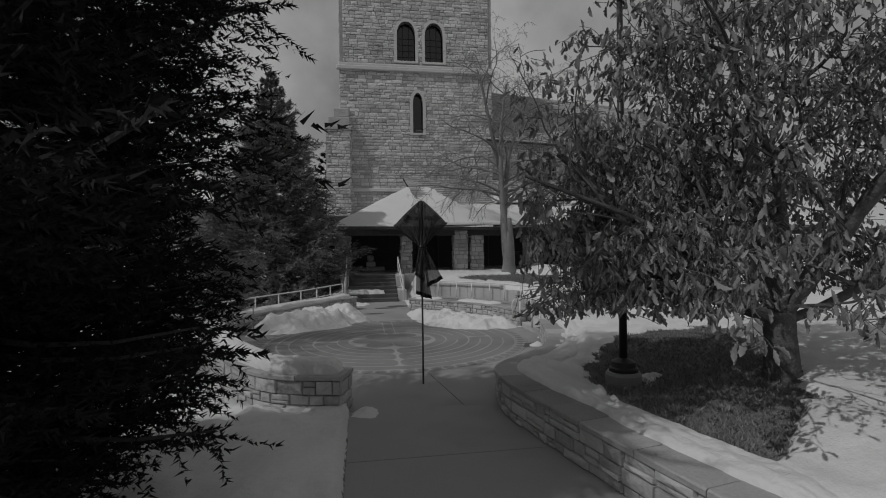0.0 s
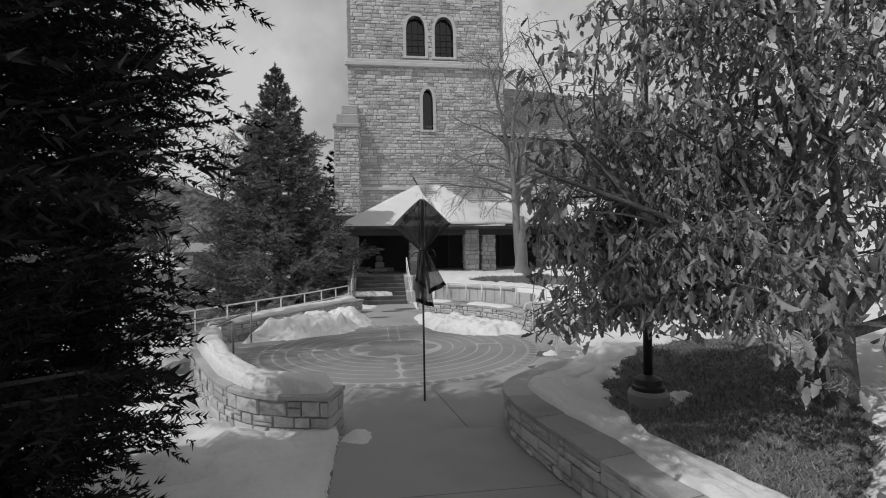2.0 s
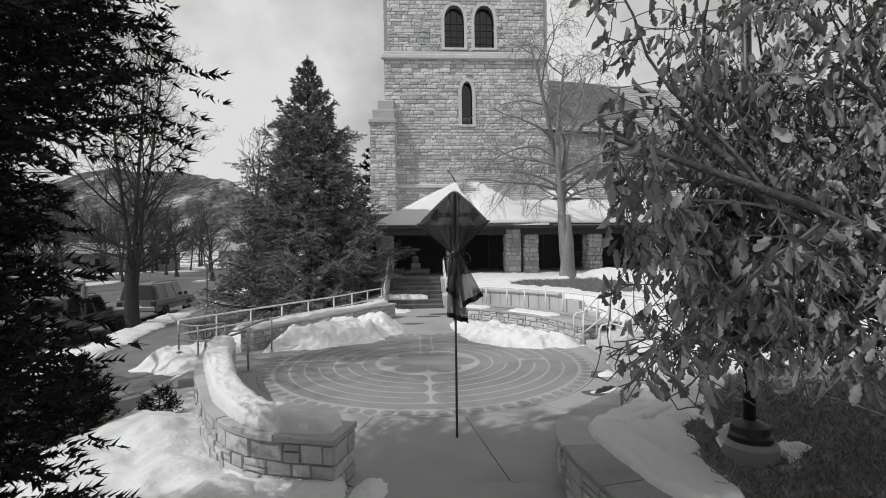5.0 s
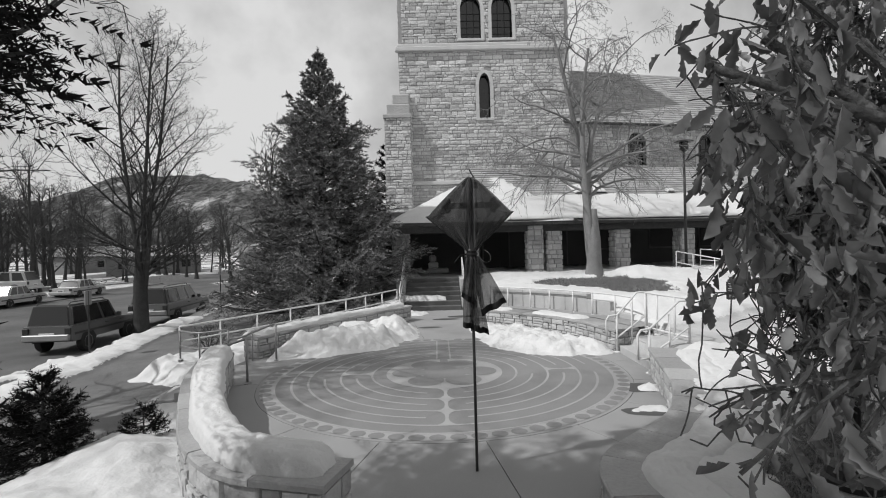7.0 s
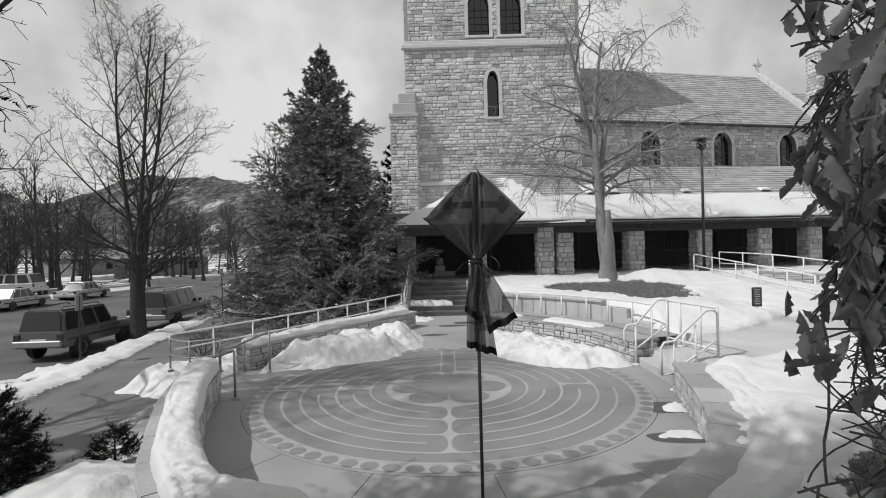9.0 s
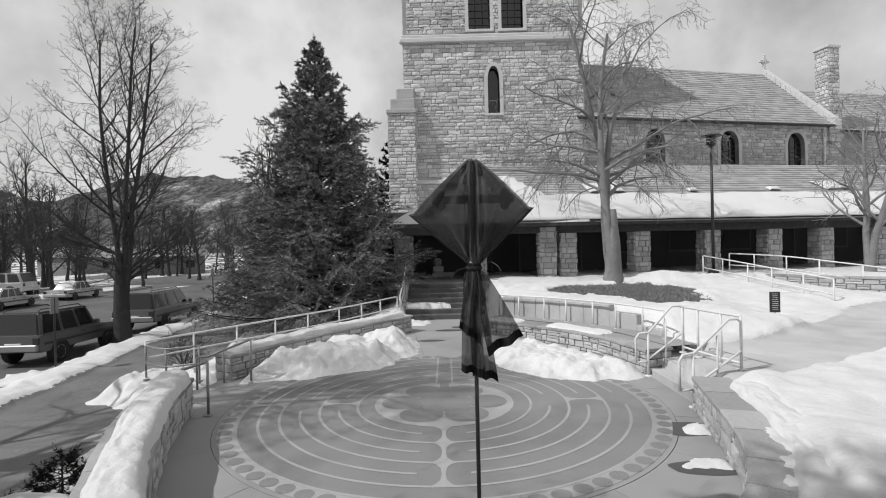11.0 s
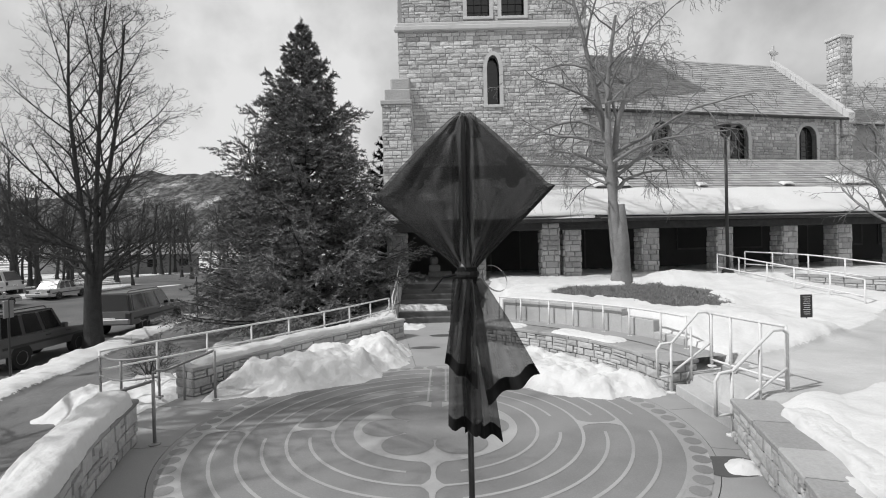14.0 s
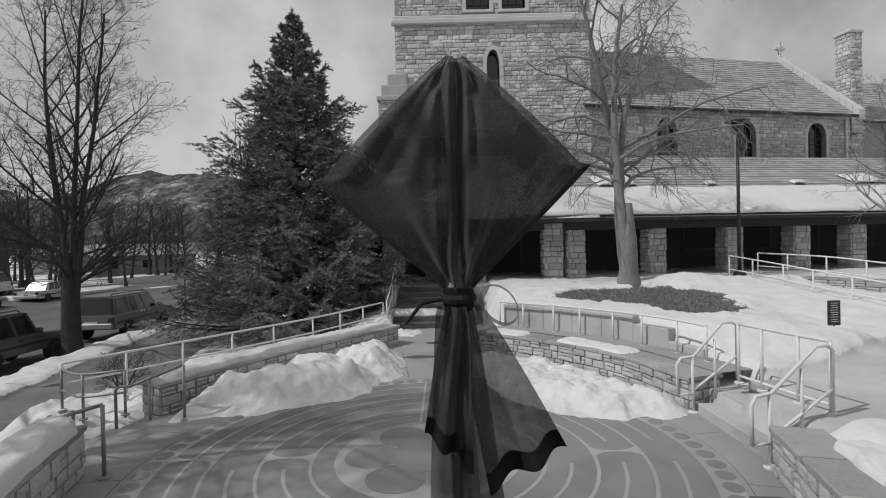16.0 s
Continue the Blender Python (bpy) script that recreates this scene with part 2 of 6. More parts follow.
def vnoise(x, y, s=1.0, seed=0):
    """Smooth value noise on arrays, -1 to 1."""
    x, y = np.asarray(x, float) * s + 57.3 * seed, np.asarray(y, float) * s - 31.7 * seed
    xi, yi = np.floor(x), np.floor(y)
    xf, yf = x - xi, y - yi
    u, v = xf * xf * (3 - 2 * xf), yf * yf * (3 - 2 * yf)

    def h(a, b):
        q = np.sin(a * 127.1 + b * 311.7) * 43758.5453
        return q - np.floor(q)
    return 2 * (h(xi, yi) * (1 - u) * (1 - v) + h(xi + 1, yi) * u * (1 - v) + h(xi, yi + 1) * (1 - u) * v + h(xi + 1, yi + 1) * u * v) - 1


def fbm(x, y, s=1.0, seed=0):
    return vnoise(x, y, s, seed) + 0.5 * vnoise(x, y, 2.1 * s, seed + 1) + 0.25 * vnoise(x, y, 4.3 * s, seed + 2)


# ---- plan ----
WALL_A = [(-0.3, 7.99), (-1.28, 8.3), (-1.97, 9.05), (-2.45, 9.95), (-2.9, 10.85), (-3.32, 11.85), (-3.8, 13.45)]
WALL_B = [(-4.0, 15.75), (-3.2, 17.25), (-2.4, 18.7), (-0.5, 21.4)]
WALL_C = [(5.3, 15.5), (4.75, 17.3), (3.6, 18.9), (2.05, 20.3)]
WALL_D = [(5.12, 13.1), (4.66, 11.4), (4.3, 10.35), (3.78, 9.42), (3.15, 8.8), (2.52, 8.15), (2.4, 7.4), (2.55, 6.4), (2.85, 4.9), (3.25, 3.0), (3.6, 1.8), (4.4, -0.5), (5.4, -4.0)]
CENTRE = np.array([0.78, 13.85])
LAB_R = 3.68
RIM = WALL_A + [(-4.2, 14.7)] + WALL_B + [(0.8, 22.0)] + WALL_C[::-1] + [(5.3, 14.3)] + WALL_D[:5] + [(2.4, 7.85), (1.0, 7.85), (-0.35, 7.85)]


def in_poly(x, y, poly):
    inside = np.zeros(np.shape(x), bool)
    for (x0, y0), (x1, y1) in zip(poly, poly[1:] + poly[:1]):
        cross = (y0 > y) != (y1 > y)
        inside ^= cross & (x < (x1 - x0) * (y - y0) / (y1 - y0 + 1e-9) + x0)
    return inside


def seg_dist(x, y, poly, closed=True):
    best = np.full(np.shape(x), 1e9)
    for (x0, y0), (x1, y1) in zip(poly, poly[1:] + (poly[:1] if closed else [])):
        dx, dy = x1 - x0, y1 - y0
        t = np.clip(((x - x0) * dx + (y - y0) * dy) / (dx * dx + dy * dy + 1e-9), 0, 1)
        best = np.minimum(best, np.hypot(x - x0 - t * dx, y - y0 - t * dy))
    return best


APPROACH = [(-0.2, 8.3), (-0.24, 5.0), (-0.2, -8.0), (5.4, -8.0)] + [(p[0] - 0.0, p[1]) for p in WALL_D[::-1][:8]] + [(2.5, 8.3)]
NORTH_WALK = [(-0.45, 20.8), (2.0, 20.0), (1.95, 24.5), (-0.85, 24.5)]
WALK_EAST = [(5.0, 13.0), (6.6, 13.1), (9.0, 14.4), (12.5, 16.2), (30.0, 20.0), (30.0, 24.0), (13.0, 20.2), (9.0, 17.0), (6.6, 15.7), (5.0, 15.7)]
LAWN = [(3.1, 6.4), (3.5, 7.5), (4.15, 8.45), (5.2, 9.3), (6.5, 10.0), (8.1, 10.6), (8.4, 9.6), (6.9, 7.8), (6.2, 6.2), (4.9, 4.6), (3.7, 3.8), (3.3, 5.0)]
LAWN_FAR = [(4.2, 21.9), (5.4, 23.6), (8.4, 23.8), (9.5, 22.4), (8.9, 20.0), (7.8, 18.7), (6.9, 19.3), (6.0, 20.6)]


def curb_x(y):
    return -11.3 - 0.06 * (y - 20.0)


def ground_parts(x, y):
    """Height, snow cover, paving and asphalt of the ground."""
    plaza = in_poly(x, y, RIM) | in_poly(x, y, APPROACH) | in_poly(x, y, NORTH_WALK)
    right = smooth01(2.2, 3.0, x - 0.0 * y)
    z_right = 0.52 + 0.18 * smooth01(3.4, 5.0, x) * smooth01(11.5, 8.5, y) + 0.62 * smooth01(18.5, 24.5, y) + 0.0 * x
    z_right = z_right - 0.16 * smooth01(0.62, 0.25, seg_dist(x, y, WALL_D, False))
    z_right = z_right - 0.45 * np.exp(-((x - 4.4) / np.where(x > 4.4, 1.4, 0.75)) ** 2 - ((y - 7.8) / np.where(y > 7.8, 0.8, 1.4)) ** 2)
    d_bench = seg_dist(x, y, WALL_C, False)
    z_right = z_right + 0.45 * smooth01(0.95, 1.35, d_bench) * smooth01(16.3, 17.6, y) * smooth01(1.9, 2.6, x) * smooth01(10.5, 7.5, x) * (1 - smooth01(18.5, 24.5, y))
    z_right = np.where((d_bench < 1.0) & (x < 7), np.minimum(z_right, 0.3), z_right)
    z_left = -0.62 * smooth01(-1.0, -5.2, x) + 0.12 * smooth01(8, 4, y) * smooth01(-6, -2, x)
    mid = smooth01(21.5, 23.5, y) * smooth01(-3.0, -0.8, x) * 0.4
    z = np.where(x > 1.0, z_right * right, z_left + mid)
    cx = curb_x(y)
    side_in, side_out = -5.5 - 0.16 * (y - 14.5), -9.2 - 0.16 * (y - 17.2)
    road = (x < cx) & (x > cx - 17.0)
    z = np.where(x < cx + 0.1, -0.8 + 0.0 * x, z)
    z = np.where(x < cx - 17.0, -0.66 + 0.004 * np.minimum(0, cx - 17 - x) * -1, z)
    walk_w = (x > side_out) & (x < side_in) & (y < 75)
    walk_e = in_poly(x, y, WALK_EAST)
    edge = 0.16 * fbm(x, y, 1.1, 3) + 0.07 * fbm(x, y, 4.0, 8)
    snow = np.ones_like(x)
    snow = np.minimum(snow, smooth01(-0.25, 0.0, np.where(walk_e, -1, 1) * seg_dist(x, y, WALK_EAST) + 0.5 * edge))
    for poly in (LAWN, LAWN_FAR):
        sgn = np.where(in_poly(x, y, poly), -1, 1)
        melt = 0.5 * fbm(x, y, 0.9, 11) + 0.45 * fbm(x, y, 3.2, 17)
        snow = np.minimum(snow, smooth01(-0.12, 0.2, sgn * seg_dist(x, y, poly) + 0.45 * melt))
    d_walk = np.maximum(side_out - x, x - side_in)
    snow = np.minimum(snow, smooth01(-0.05, 0.3, d_walk + 0.7 * edge + 0.15))
    berm = np.exp(-((x - (side_out - 0.65)) / 0.45) ** 2)
    verge = (x > cx) & (x < side_out - 1.0)
    patch = fbm(x, y, 0.7, 23) + 0.35 * fbm(x, y, 2.3, 29)
    snow = np.where(verge, smooth01(-0.25, 0.1, patch + 0.1), snow)
    snow = np.where(road, smooth01(0.55, 0.8, fbm(x * 1.0, y * 0.35, 0.5, 31) + 1.0 * smooth01(2.8, 0.2, cx - x) - 0.1), snow)
    snow = np.where(x < cx - 17.0, smooth01(-0.3, 0.1, fbm(x, y * 0.6, 0.22, 47) + 0.4 * patch), snow)
    snow = np.where(plaza, 0.0, snow)
    bank = 0.5 * np.exp(-((x + 3.9) / 1.0) ** 2 - ((y - 8.9) / 2.2) ** 2) * (0.8 + 0.45 * fbm(x, y, 0.8, 37))
    lumps = 0.05 + 0.05 * fbm(x, y, 1.4, 41) + 0.02 * fbm(x, y, 5.0, 43)
    depth = np.clip(0.07 + lumps, 0.03, 0.4) + 0.09 * berm * (1 + 0.4 * fbm(x, y, 2.2, 5)) + bank
    mound = 0.35 * np.exp(-((x - 9.2) / 1.6) ** 2 - ((y - 24.6) / 0.8) ** 2) + 0.22 * np.exp(-((x - 13.5) / 2.5) ** 2 - ((y - 24.5) / 0.7) ** 2)
    depth = (depth + mound) * np.where(d_bench < 1.0, 0.0, 1.0)
    z = z + snow * np.where(road, 0.05, depth)
    z = np.where(plaza, -0.12, z)
    far = smooth01(70, 260, np.hypot(x, y - 15))
    z = z + far * 1.5
    return z, snow, np.where(walk_e, 1.0, np.where(walk_w, 0.55, 0.0)), road.astype(float)


def ground_z(x, y):
    return float(ground_parts(np.array([float(x)]), np.array([float(y)]))[0][0])


def axis(lo, hi, fine, reach, grow):
    core = np.arange(lo, hi + 1e-6, fine)
    out, step = [], fine
    edge = 0.0
    while edge < reach:
        step *= grow
        edge += step
        out.append(edge)
    out = np.array(out)
    return np.concatenate([(lo - out)[::-1], core, hi + out])


gx, gy = axis(-12.0, 10.0, 0.1, 2200, 1.09), axis(-3.0, 25.0, 0.1, 2200, 1.09)
GX, GY = np.meshgrid(gx, gy)
gz, gsnow, gwalk, groad = ground_parts(GX.ravel(), GY.ravel())
gn = len(gx)
gi = np.arange(len(gx) * len(gy)).reshape(len(gy), len(gx))
quads = np.stack([gi[:-1, :-1], gi[:-1, 1:], gi[1:, 1:], gi[1:, :-1]], -1).reshape(-1, 4)
tris = np.concatenate([quads[:, [0, 1, 2]], quads[:, [0, 2, 3]]])


def ground_material():
    m = bpy.data.materials.new("ground_mix")
    m.use_nodes = True
    n, l = m.node_tree.nodes, m.node_tree.links
    p = n["Principled BSDF"]
    co = n.new("ShaderNodeTexCoord")

    def tex(scale, detail=5):
        t = n.new("ShaderNodeTexNoise")
        t.inputs["Scale"].default_value, t.inputs["Detail"].default_value = scale, detail
        l.new(co.outputs["Object"], t.inputs["Vector"])
        return t.outputs[0]

    def span(v, a, b, c, d):
        r = n.new("ShaderNodeMapRange")
        for k, val in zip(("From Min", "From Max", "To Min", "To Max"), (a, b, c, d)):
            r.inputs[k].default_value = val
        l.new(v, r.inputs["Value"])
        return r.outputs[0]

    def math2(op, a, b):
        q = n.new("ShaderNodeMath")
        q.operation = op
        for i, v in enumerate((a, b)):
            if isinstance(v, float):
                q.inputs[i].default_value = v
            else:
                l.new(v, q.inputs[i])
        return q.outputs[0]

    def mix(f, a, b):
        q = n.new("ShaderNodeMix")
        q.data_type = "FLOAT"
        l.new(f, q.inputs[0])
        l.new(a, q.inputs[2])
        l.new(b, q.inputs[3])
        return q.outputs[0]

    def attr(name):
        a = n.new("ShaderNodeAttribute")
        a.attribute_name = name
        return a.outputs["Fac"]
    grass = math2("MULTIPLY", span(tex(3.0), 0.3, 0.7, 0.08, 0.16), span(tex(70.0, 3), 0.3, 0.7, 0.5, 1.6))
    walk_tone = math2("MULTIPLY", span(tex(0.8), 0.3, 0.7, 0.12, 0.18), span(tex(60.0), 0.3, 0.7, 0.9, 1.1))
    road_tone = math2("MULTIPLY", span(tex(0.35), 0.3, 0.7, 0.07, 0.13), span(tex(50.0), 0.3, 0.7, 0.8, 1.2))
    snow_tone = math2("MULTIPLY", span(tex(1.2), 0.3, 0.7, 0.55, 0.64), span(tex(18.0), 0.3, 0.7, 0.96, 1.03))
    # paler concrete tone, used where walk is close to 1 (the east walk)
    pale_tone = math2("MULTIPLY", span(tex(0.9), 0.3, 0.7, 0.36, 0.5), span(tex(60.0), 0.3, 0.7, 0.92, 1.08))
    paved = mix(span(attr("walk"), 0.7, 0.9, 0.0, 1.0), walk_tone, pale_tone)
    base = mix(attr("road"), mix(span(attr("walk"), 0.2, 0.45, 0.0, 1.0), grass, paved), road_tone)
    edge = math2("ADD", attr("snow"), math2("MULTIPLY", math2("SUBTRACT", tex(16.0), 0.5), 0.9))
    snowy = span(edge, 0.42, 0.56, 0.0, 1.0)
    l.new(mix(snowy, base, snow_tone), p.inputs["Base Color"])
    p.inputs["Roughness"].default_value, p.inputs["Specular IOR Level"].default_value = 0.7, 0.2
    bp = n.new("ShaderNodeBump")
    bp.inputs["Strength"].default_value, bp.inputs["Distance"].default_value = 0.5, 0.04
    l.new(math2("ADD", tex(7.0), math2("MULTIPLY", tex(45.0), 0.35)), bp.inputs["Height"])
    l.new(bp.outputs[0], p.inputs["Normal"])
    return m


ground = tri_ob("ground", np.stack([GX.ravel(), GY.ravel(), gz], 1), tris, ground_material())
ground.data.polygons.foreach_set("use_smooth", [True] * len(ground.data.polygons))
for key, vals in (("snow", gsnow), ("walk", gwalk), ("road", groad)):
    ground.data.attributes.new(key, "FLOAT", "POINT").data.foreach_set("value", vals.astype(np.float32))
tagged(ground, "snow-covered ground with bare turf, pavement and street", "ground", kind="structure")


# ---- stone walls ----
def add_stone(verts, faces, corners, proud, out):
    """A block on a face: four corners, pushed out with a slightly smaller, uneven front."""
    i = len(verts)
    c = [Vector(p) for p in corners]
    mid = sum(c, Vector()) / 4
    back = [p - out * 0.02 for p in c]
    front = [p + (mid - p).normalized() * 0.012 + out * (proud + random.uniform(-0.006, 0.006)) for p in c]
    knob = mid + out * (proud * 1.5 + 0.004)
    verts += back + front + [knob]
    faces += [(i + a, i + (a + 1) % 4, i + 4 + (a + 1) % 4, i + 4 + a) for a in range(4)]
    faces += [(i + 4 + a, i + 4 + (a + 1) % 4, i + 8) for a in range(4)]


def courses(height, lo, hi, rng):
    zs = [0.0]
    while zs[-1] < height - lo * 0.6:
        zs.append(min(height, zs[-1] + rng.uniform(lo, hi)))
    if height - zs[-1] > 1e-3:
        zs[-1] = height
    return zs


def stone_wall(name, label, ctrl, width, height, seed, base=0.0, snow=True, snow_runs=((0.0, 1.0),), snow_h=0.16, reach=(0.98, 0.8)):
    """A free-standing curved wall of squared stones with a slab coping."""
    rng = random.Random(seed)
    p = spline(ctrl, 0.12)
    nr = normals2(p)
    wall = thing(name, (p[0, 0], p[0, 1], base), label, "stone wall", kind="structure")
    off = Vector((p[0, 0], p[0, 1], base))

    def at(s, side, z):
        f = np.clip(s, 0, 1) * (len(p) - 1)
        i = min(int(f), len(p) - 2)
        q = p[i] * (1 - f + i) + p[i + 1] * (f - i)
        r = nr[i] * (1 - f + i) + nr[i + 1] * (f - i)
        return Vector((q[0] + r[0] * side, q[1] + r[1] * side, base + z)) - off
    hw = width / 2
    length = float(np.sum(np.linalg.norm(np.diff(p, axis=0), axis=1)))
    n = len(p) - 1
    vs, fs = [], []
    for i in range(n + 1):
        s = i / n
        vs += [at(s, -hw + 0.02, -0.3), at(s, -hw + 0.02, height - 0.01), at(s, hw - 0.02, height - 0.01), at(s, hw - 0.02, -0.3)]
    for i in range(n):
        fs += [(4 * i + a, 4 * i + (a + 1) % 4, 4 * i + 4 + (a + 1) % 4, 4 * i + 4 + a) for a in range(4)]
    fs += [(3, 2, 1, 0), (4 * n, 4 * n + 1, 4 * n + 2, 4 * n + 3)]
    mesh_ob("core", vs, fs, MORTAR, wall, "recessed mortar")
    zs = courses(height, 0.11, 0.2, rng)
    for side in (-1, 1):
        for z0, z1 in zip(zs, zs[1:]):
            s = -rng.uniform(0, 0.2)
            while s < length:
                e = s + rng.uniform(0.2, 0.52)
                a, b = max(s, 0.0) / length, min(e, length) / length
                if (b - a) * length > 0.06:
                    g = 0.008
                    a1, b1 = a + g / length, b - g / length
                    out = (at((a + b) / 2, side, 0) - at((a + b) / 2, 0, 0)).normalized()
                    cells = [(a1, b1, z0 + g, z1 - g)]
                    pickr = rng.random()
                    if z1 - z0 > 0.13 and pickr < 0.34:
                        zm = z0 + (z1 - z0) * rng.uniform(0.35, 0.65)
                        cells = [(a1, b1, z0 + g, zm - g / 2), (a1, b1, zm + g / 2, z1 - g)]
                    elif pickr < 0.5:
                        sm, zm = a1 + (b1 - a1) * rng.uniform(0.35, 0.65), z0 + (z1 - z0) * rng.uniform(0.4, 0.6)
                        cells = [(a1, sm - g / length / 2, z0 + g, z1 - g), (sm + g / length / 2, b1, z0 + g, zm - g / 2), (sm + g / length / 2, b1, zm + g / 2, z1 - g)]
                    for ca, cb, cz0, cz1 in cells:
                        v, f = [], []
                        add_stone(v, f, [at(ca, side * hw, cz0), at(cb, side * hw, cz0), at(cb, side * hw, cz1), at(ca, side * hw, cz1)], rng.uniform(0.004, 0.034), out)
                        mesh_ob("stone", v, f, STONE, wall)
                s = e
    for end, sgn in ((0.0, -1), (1.0, 1)):
        d = (at(1.0, 0, 0) - at(0.97, 0, 0)) if sgn > 0 else (at(0.0, 0, 0) - at(0.03, 0, 0))
        d.normalize()
        for z0, z1 in zip(zs, zs[1:]):
            cut = rng.uniform(-0.08, 0.08)
            for u0, u1 in ((-hw, cut), (cut, hw)):
                v, f = [], []
                add_stone(v, f, [at(end, u0 + 0.008, z0 + 0.008), at(end, u1 - 0.008, z0 + 0.008), at(end, u1 - 0.008, z1 - 0.008), at(end, u0 + 0.008, z1 - 0.008)], 0.02, d)
                mesh_ob("stone", v, f, STONE, wall)
    s = -0.03
    while s < length + 0.02:
        e = min(s + rng.uniform(0.6, 0.95), length + 0.03)
        if length - e < 0.3:
            e = length + 0.03
        k = max(2, int((e - s) / 0.15))
        v, f = [], []
        dz = rng.uniform(-0.004, 0.004)
        for j in range(k + 1):
            q = (s + 0.006 + (e - s - 0.012) * j / k) / length
            lip = 0.035
            ext = Vector((0, 0, 0))
            if q < 0:
                ext = (at(0, 0, 0) - at(0.02, 0, 0)).normalized() * 0.03
            if q > 1:
                ext = (at(1, 0, 0) - at(0.98, 0, 0)).normalized() * 0.03
            for u, z in ((-hw - lip, 0.004), (-hw - lip, 0.055), (-hw - lip + 0.015, 0.072), (hw + lip - 0.015, 0.072), (hw + lip, 0.055), (hw + lip, 0.004)):
                v.append(at(q, u + rng.uniform(-0.004, 0.004), height + z + dz) + ext)
        for j in range(k):
            f += [(6 * j + a, 6 * j + (a + 1) % 6, 6 * j + 6 + (a + 1) % 6, 6 * j + 6 + a) for a in range(6)]
        f += [tuple(range(5, -1, -1)), tuple(range(6 * k, 6 * k + 6))]
        mesh_ob("coping_slab", v, f, CAPSTONE, wall)
        s = e
        if s > length:
            break
    if snow:
        for a, b in snow_runs:
            snow_on_wall(p, nr, a, b, hw, base + height + 0.07, snow_h, seed, reach)
    return wall


def snow_on_wall(p, nr, a, b, hw, z, thick, seed, reach=(0.98, 0.8)):
    """A rounded ridge of snow with a ragged edge, lying on a coping."""
    rows, cols = max(8, int((b - a) * len(p) * 2)), 16
    vs, fs = [], []
    for i in range(rows + 1):
        f = (a + (b - a) * i / rows) * (len(p) - 1)
        j = min(int(f), len(p) - 2)
        q, r = p[j] * (1 - f + j) + p[j + 1] * (f - j), nr[j]
        end = min(1.0, math.sqrt(max(0.0, min(i, rows - i) * 0.35)))
        wl_ = hw * (reach[0] + 0.14 * vnoise(f * 0.23, 0, 1, seed) + 0.05 * vnoise(f, 3, 1.3, seed)) * (0.55 + 0.45 * end)
        wr_ = hw * (reach[1] + 0.16 * vnoise(f * 0.2, 9, 1, seed) + 0.06 * vnoise(f, 7, 1.2, seed)) * (0.55 + 0.45 * end)
        h = thick * (1.0 + 0.22 * float(vnoise(f * 0.25, 5, 1, seed))) * end
        for c in range(cols + 1):
            t = 2 * c / cols - 1
            u = t * (wr_ if t > 0 else wl_)
            dome = (1 - abs(t) ** 4.5) ** 0.5
            vs.append((q[0] + r[0] * u, q[1] + r[1] * u, z + 0.003 + float(h * dome + 0.02 * dome * vnoise(f * 0.9, c * 0.7, 1, seed))))
    w = cols + 1
    for i in range(rows):
        for c in range(cols):
            fs.append((i * w + c, (i + 1) * w + c, (i + 1) * w + c + 1, i * w + c + 1))
    ob = mesh_ob("snow_cap", vs, fs, SNOW, smooth=True)
    tagged(ob, "thick rounded snow lying on the wall coping", "snow", kind="stuff")


stone_wall("seat_wall", "curved low stone wall with slab coping under snow", WALL_A, 0.54, 0.54, 11, snow_runs=((0.012, 0.99),), snow_h=0.2, reach=(0.66, 1.12))
stone_wall("seat_wall", "curved low stone wall with snow beside the ramp", WALL_B, 0.5, 0.47, 12, snow_runs=((0.03, 0.97),), snow_h=0.12)
stone_wall("bench_wall", "curved low stone bench wall with bare slab coping", WALL_C, 0.62, 0.45, 13, snow_runs=((0.3, 0.62), (0.78, 0.97)), snow_h=0.05)
stone_wall("garden_wall", "curved low stone wall with broad bare slab coping", WALL_D, 0.5, 0.47, 14, snow=False)
pd = spline(WALL_D, 0.12)
nd = normals2(pd)
snow_on_wall(pd - nd * 0.36, nd, 0.02, 0.97, 0.3, 0.5, 0.12, 77)


# ---- plaza ----
def rim_reach(th):
    d = np.array([math.cos(th), math.sin(th)])
    best = 9.0
    for a, b in zip(RIM, RIM[1:] + RIM[:1]):
        a, b = np.array(a) - CENTRE, np.array(b) - CENTRE
        den = d[0] * (b - a)[1] - d[1] * (b - a)[0]
        if abs(den) < 1e-9:
            continue
        t = (a[0] * (b - a)[1] - a[1] * (b - a)[0]) / den
        u = (a[0] * d[1] - a[1] * d[0]) / den
        if t > 0 and 0 <= u <= 1:
            best = min(best, t)
    return best


plaza = thing("plaza_floor", (CENTRE[0], CENTRE[1], 0), "grey concrete plaza with a round labyrinth field", "paving", kind="structure")


def slab(outline, z, mat, parent, name, thick=0.1):
    n = len(outline)
    vs = [(x, y, z) for x, y in outline] + [(x, y, z - thick) for x, y in outline]
    fs = [tuple(range(n))] + [(i, i + n, (i + 1) % n + n, (i + 1) % n) for i in range(n)]
    return mesh_ob(name, vs, fs, mat, parent)


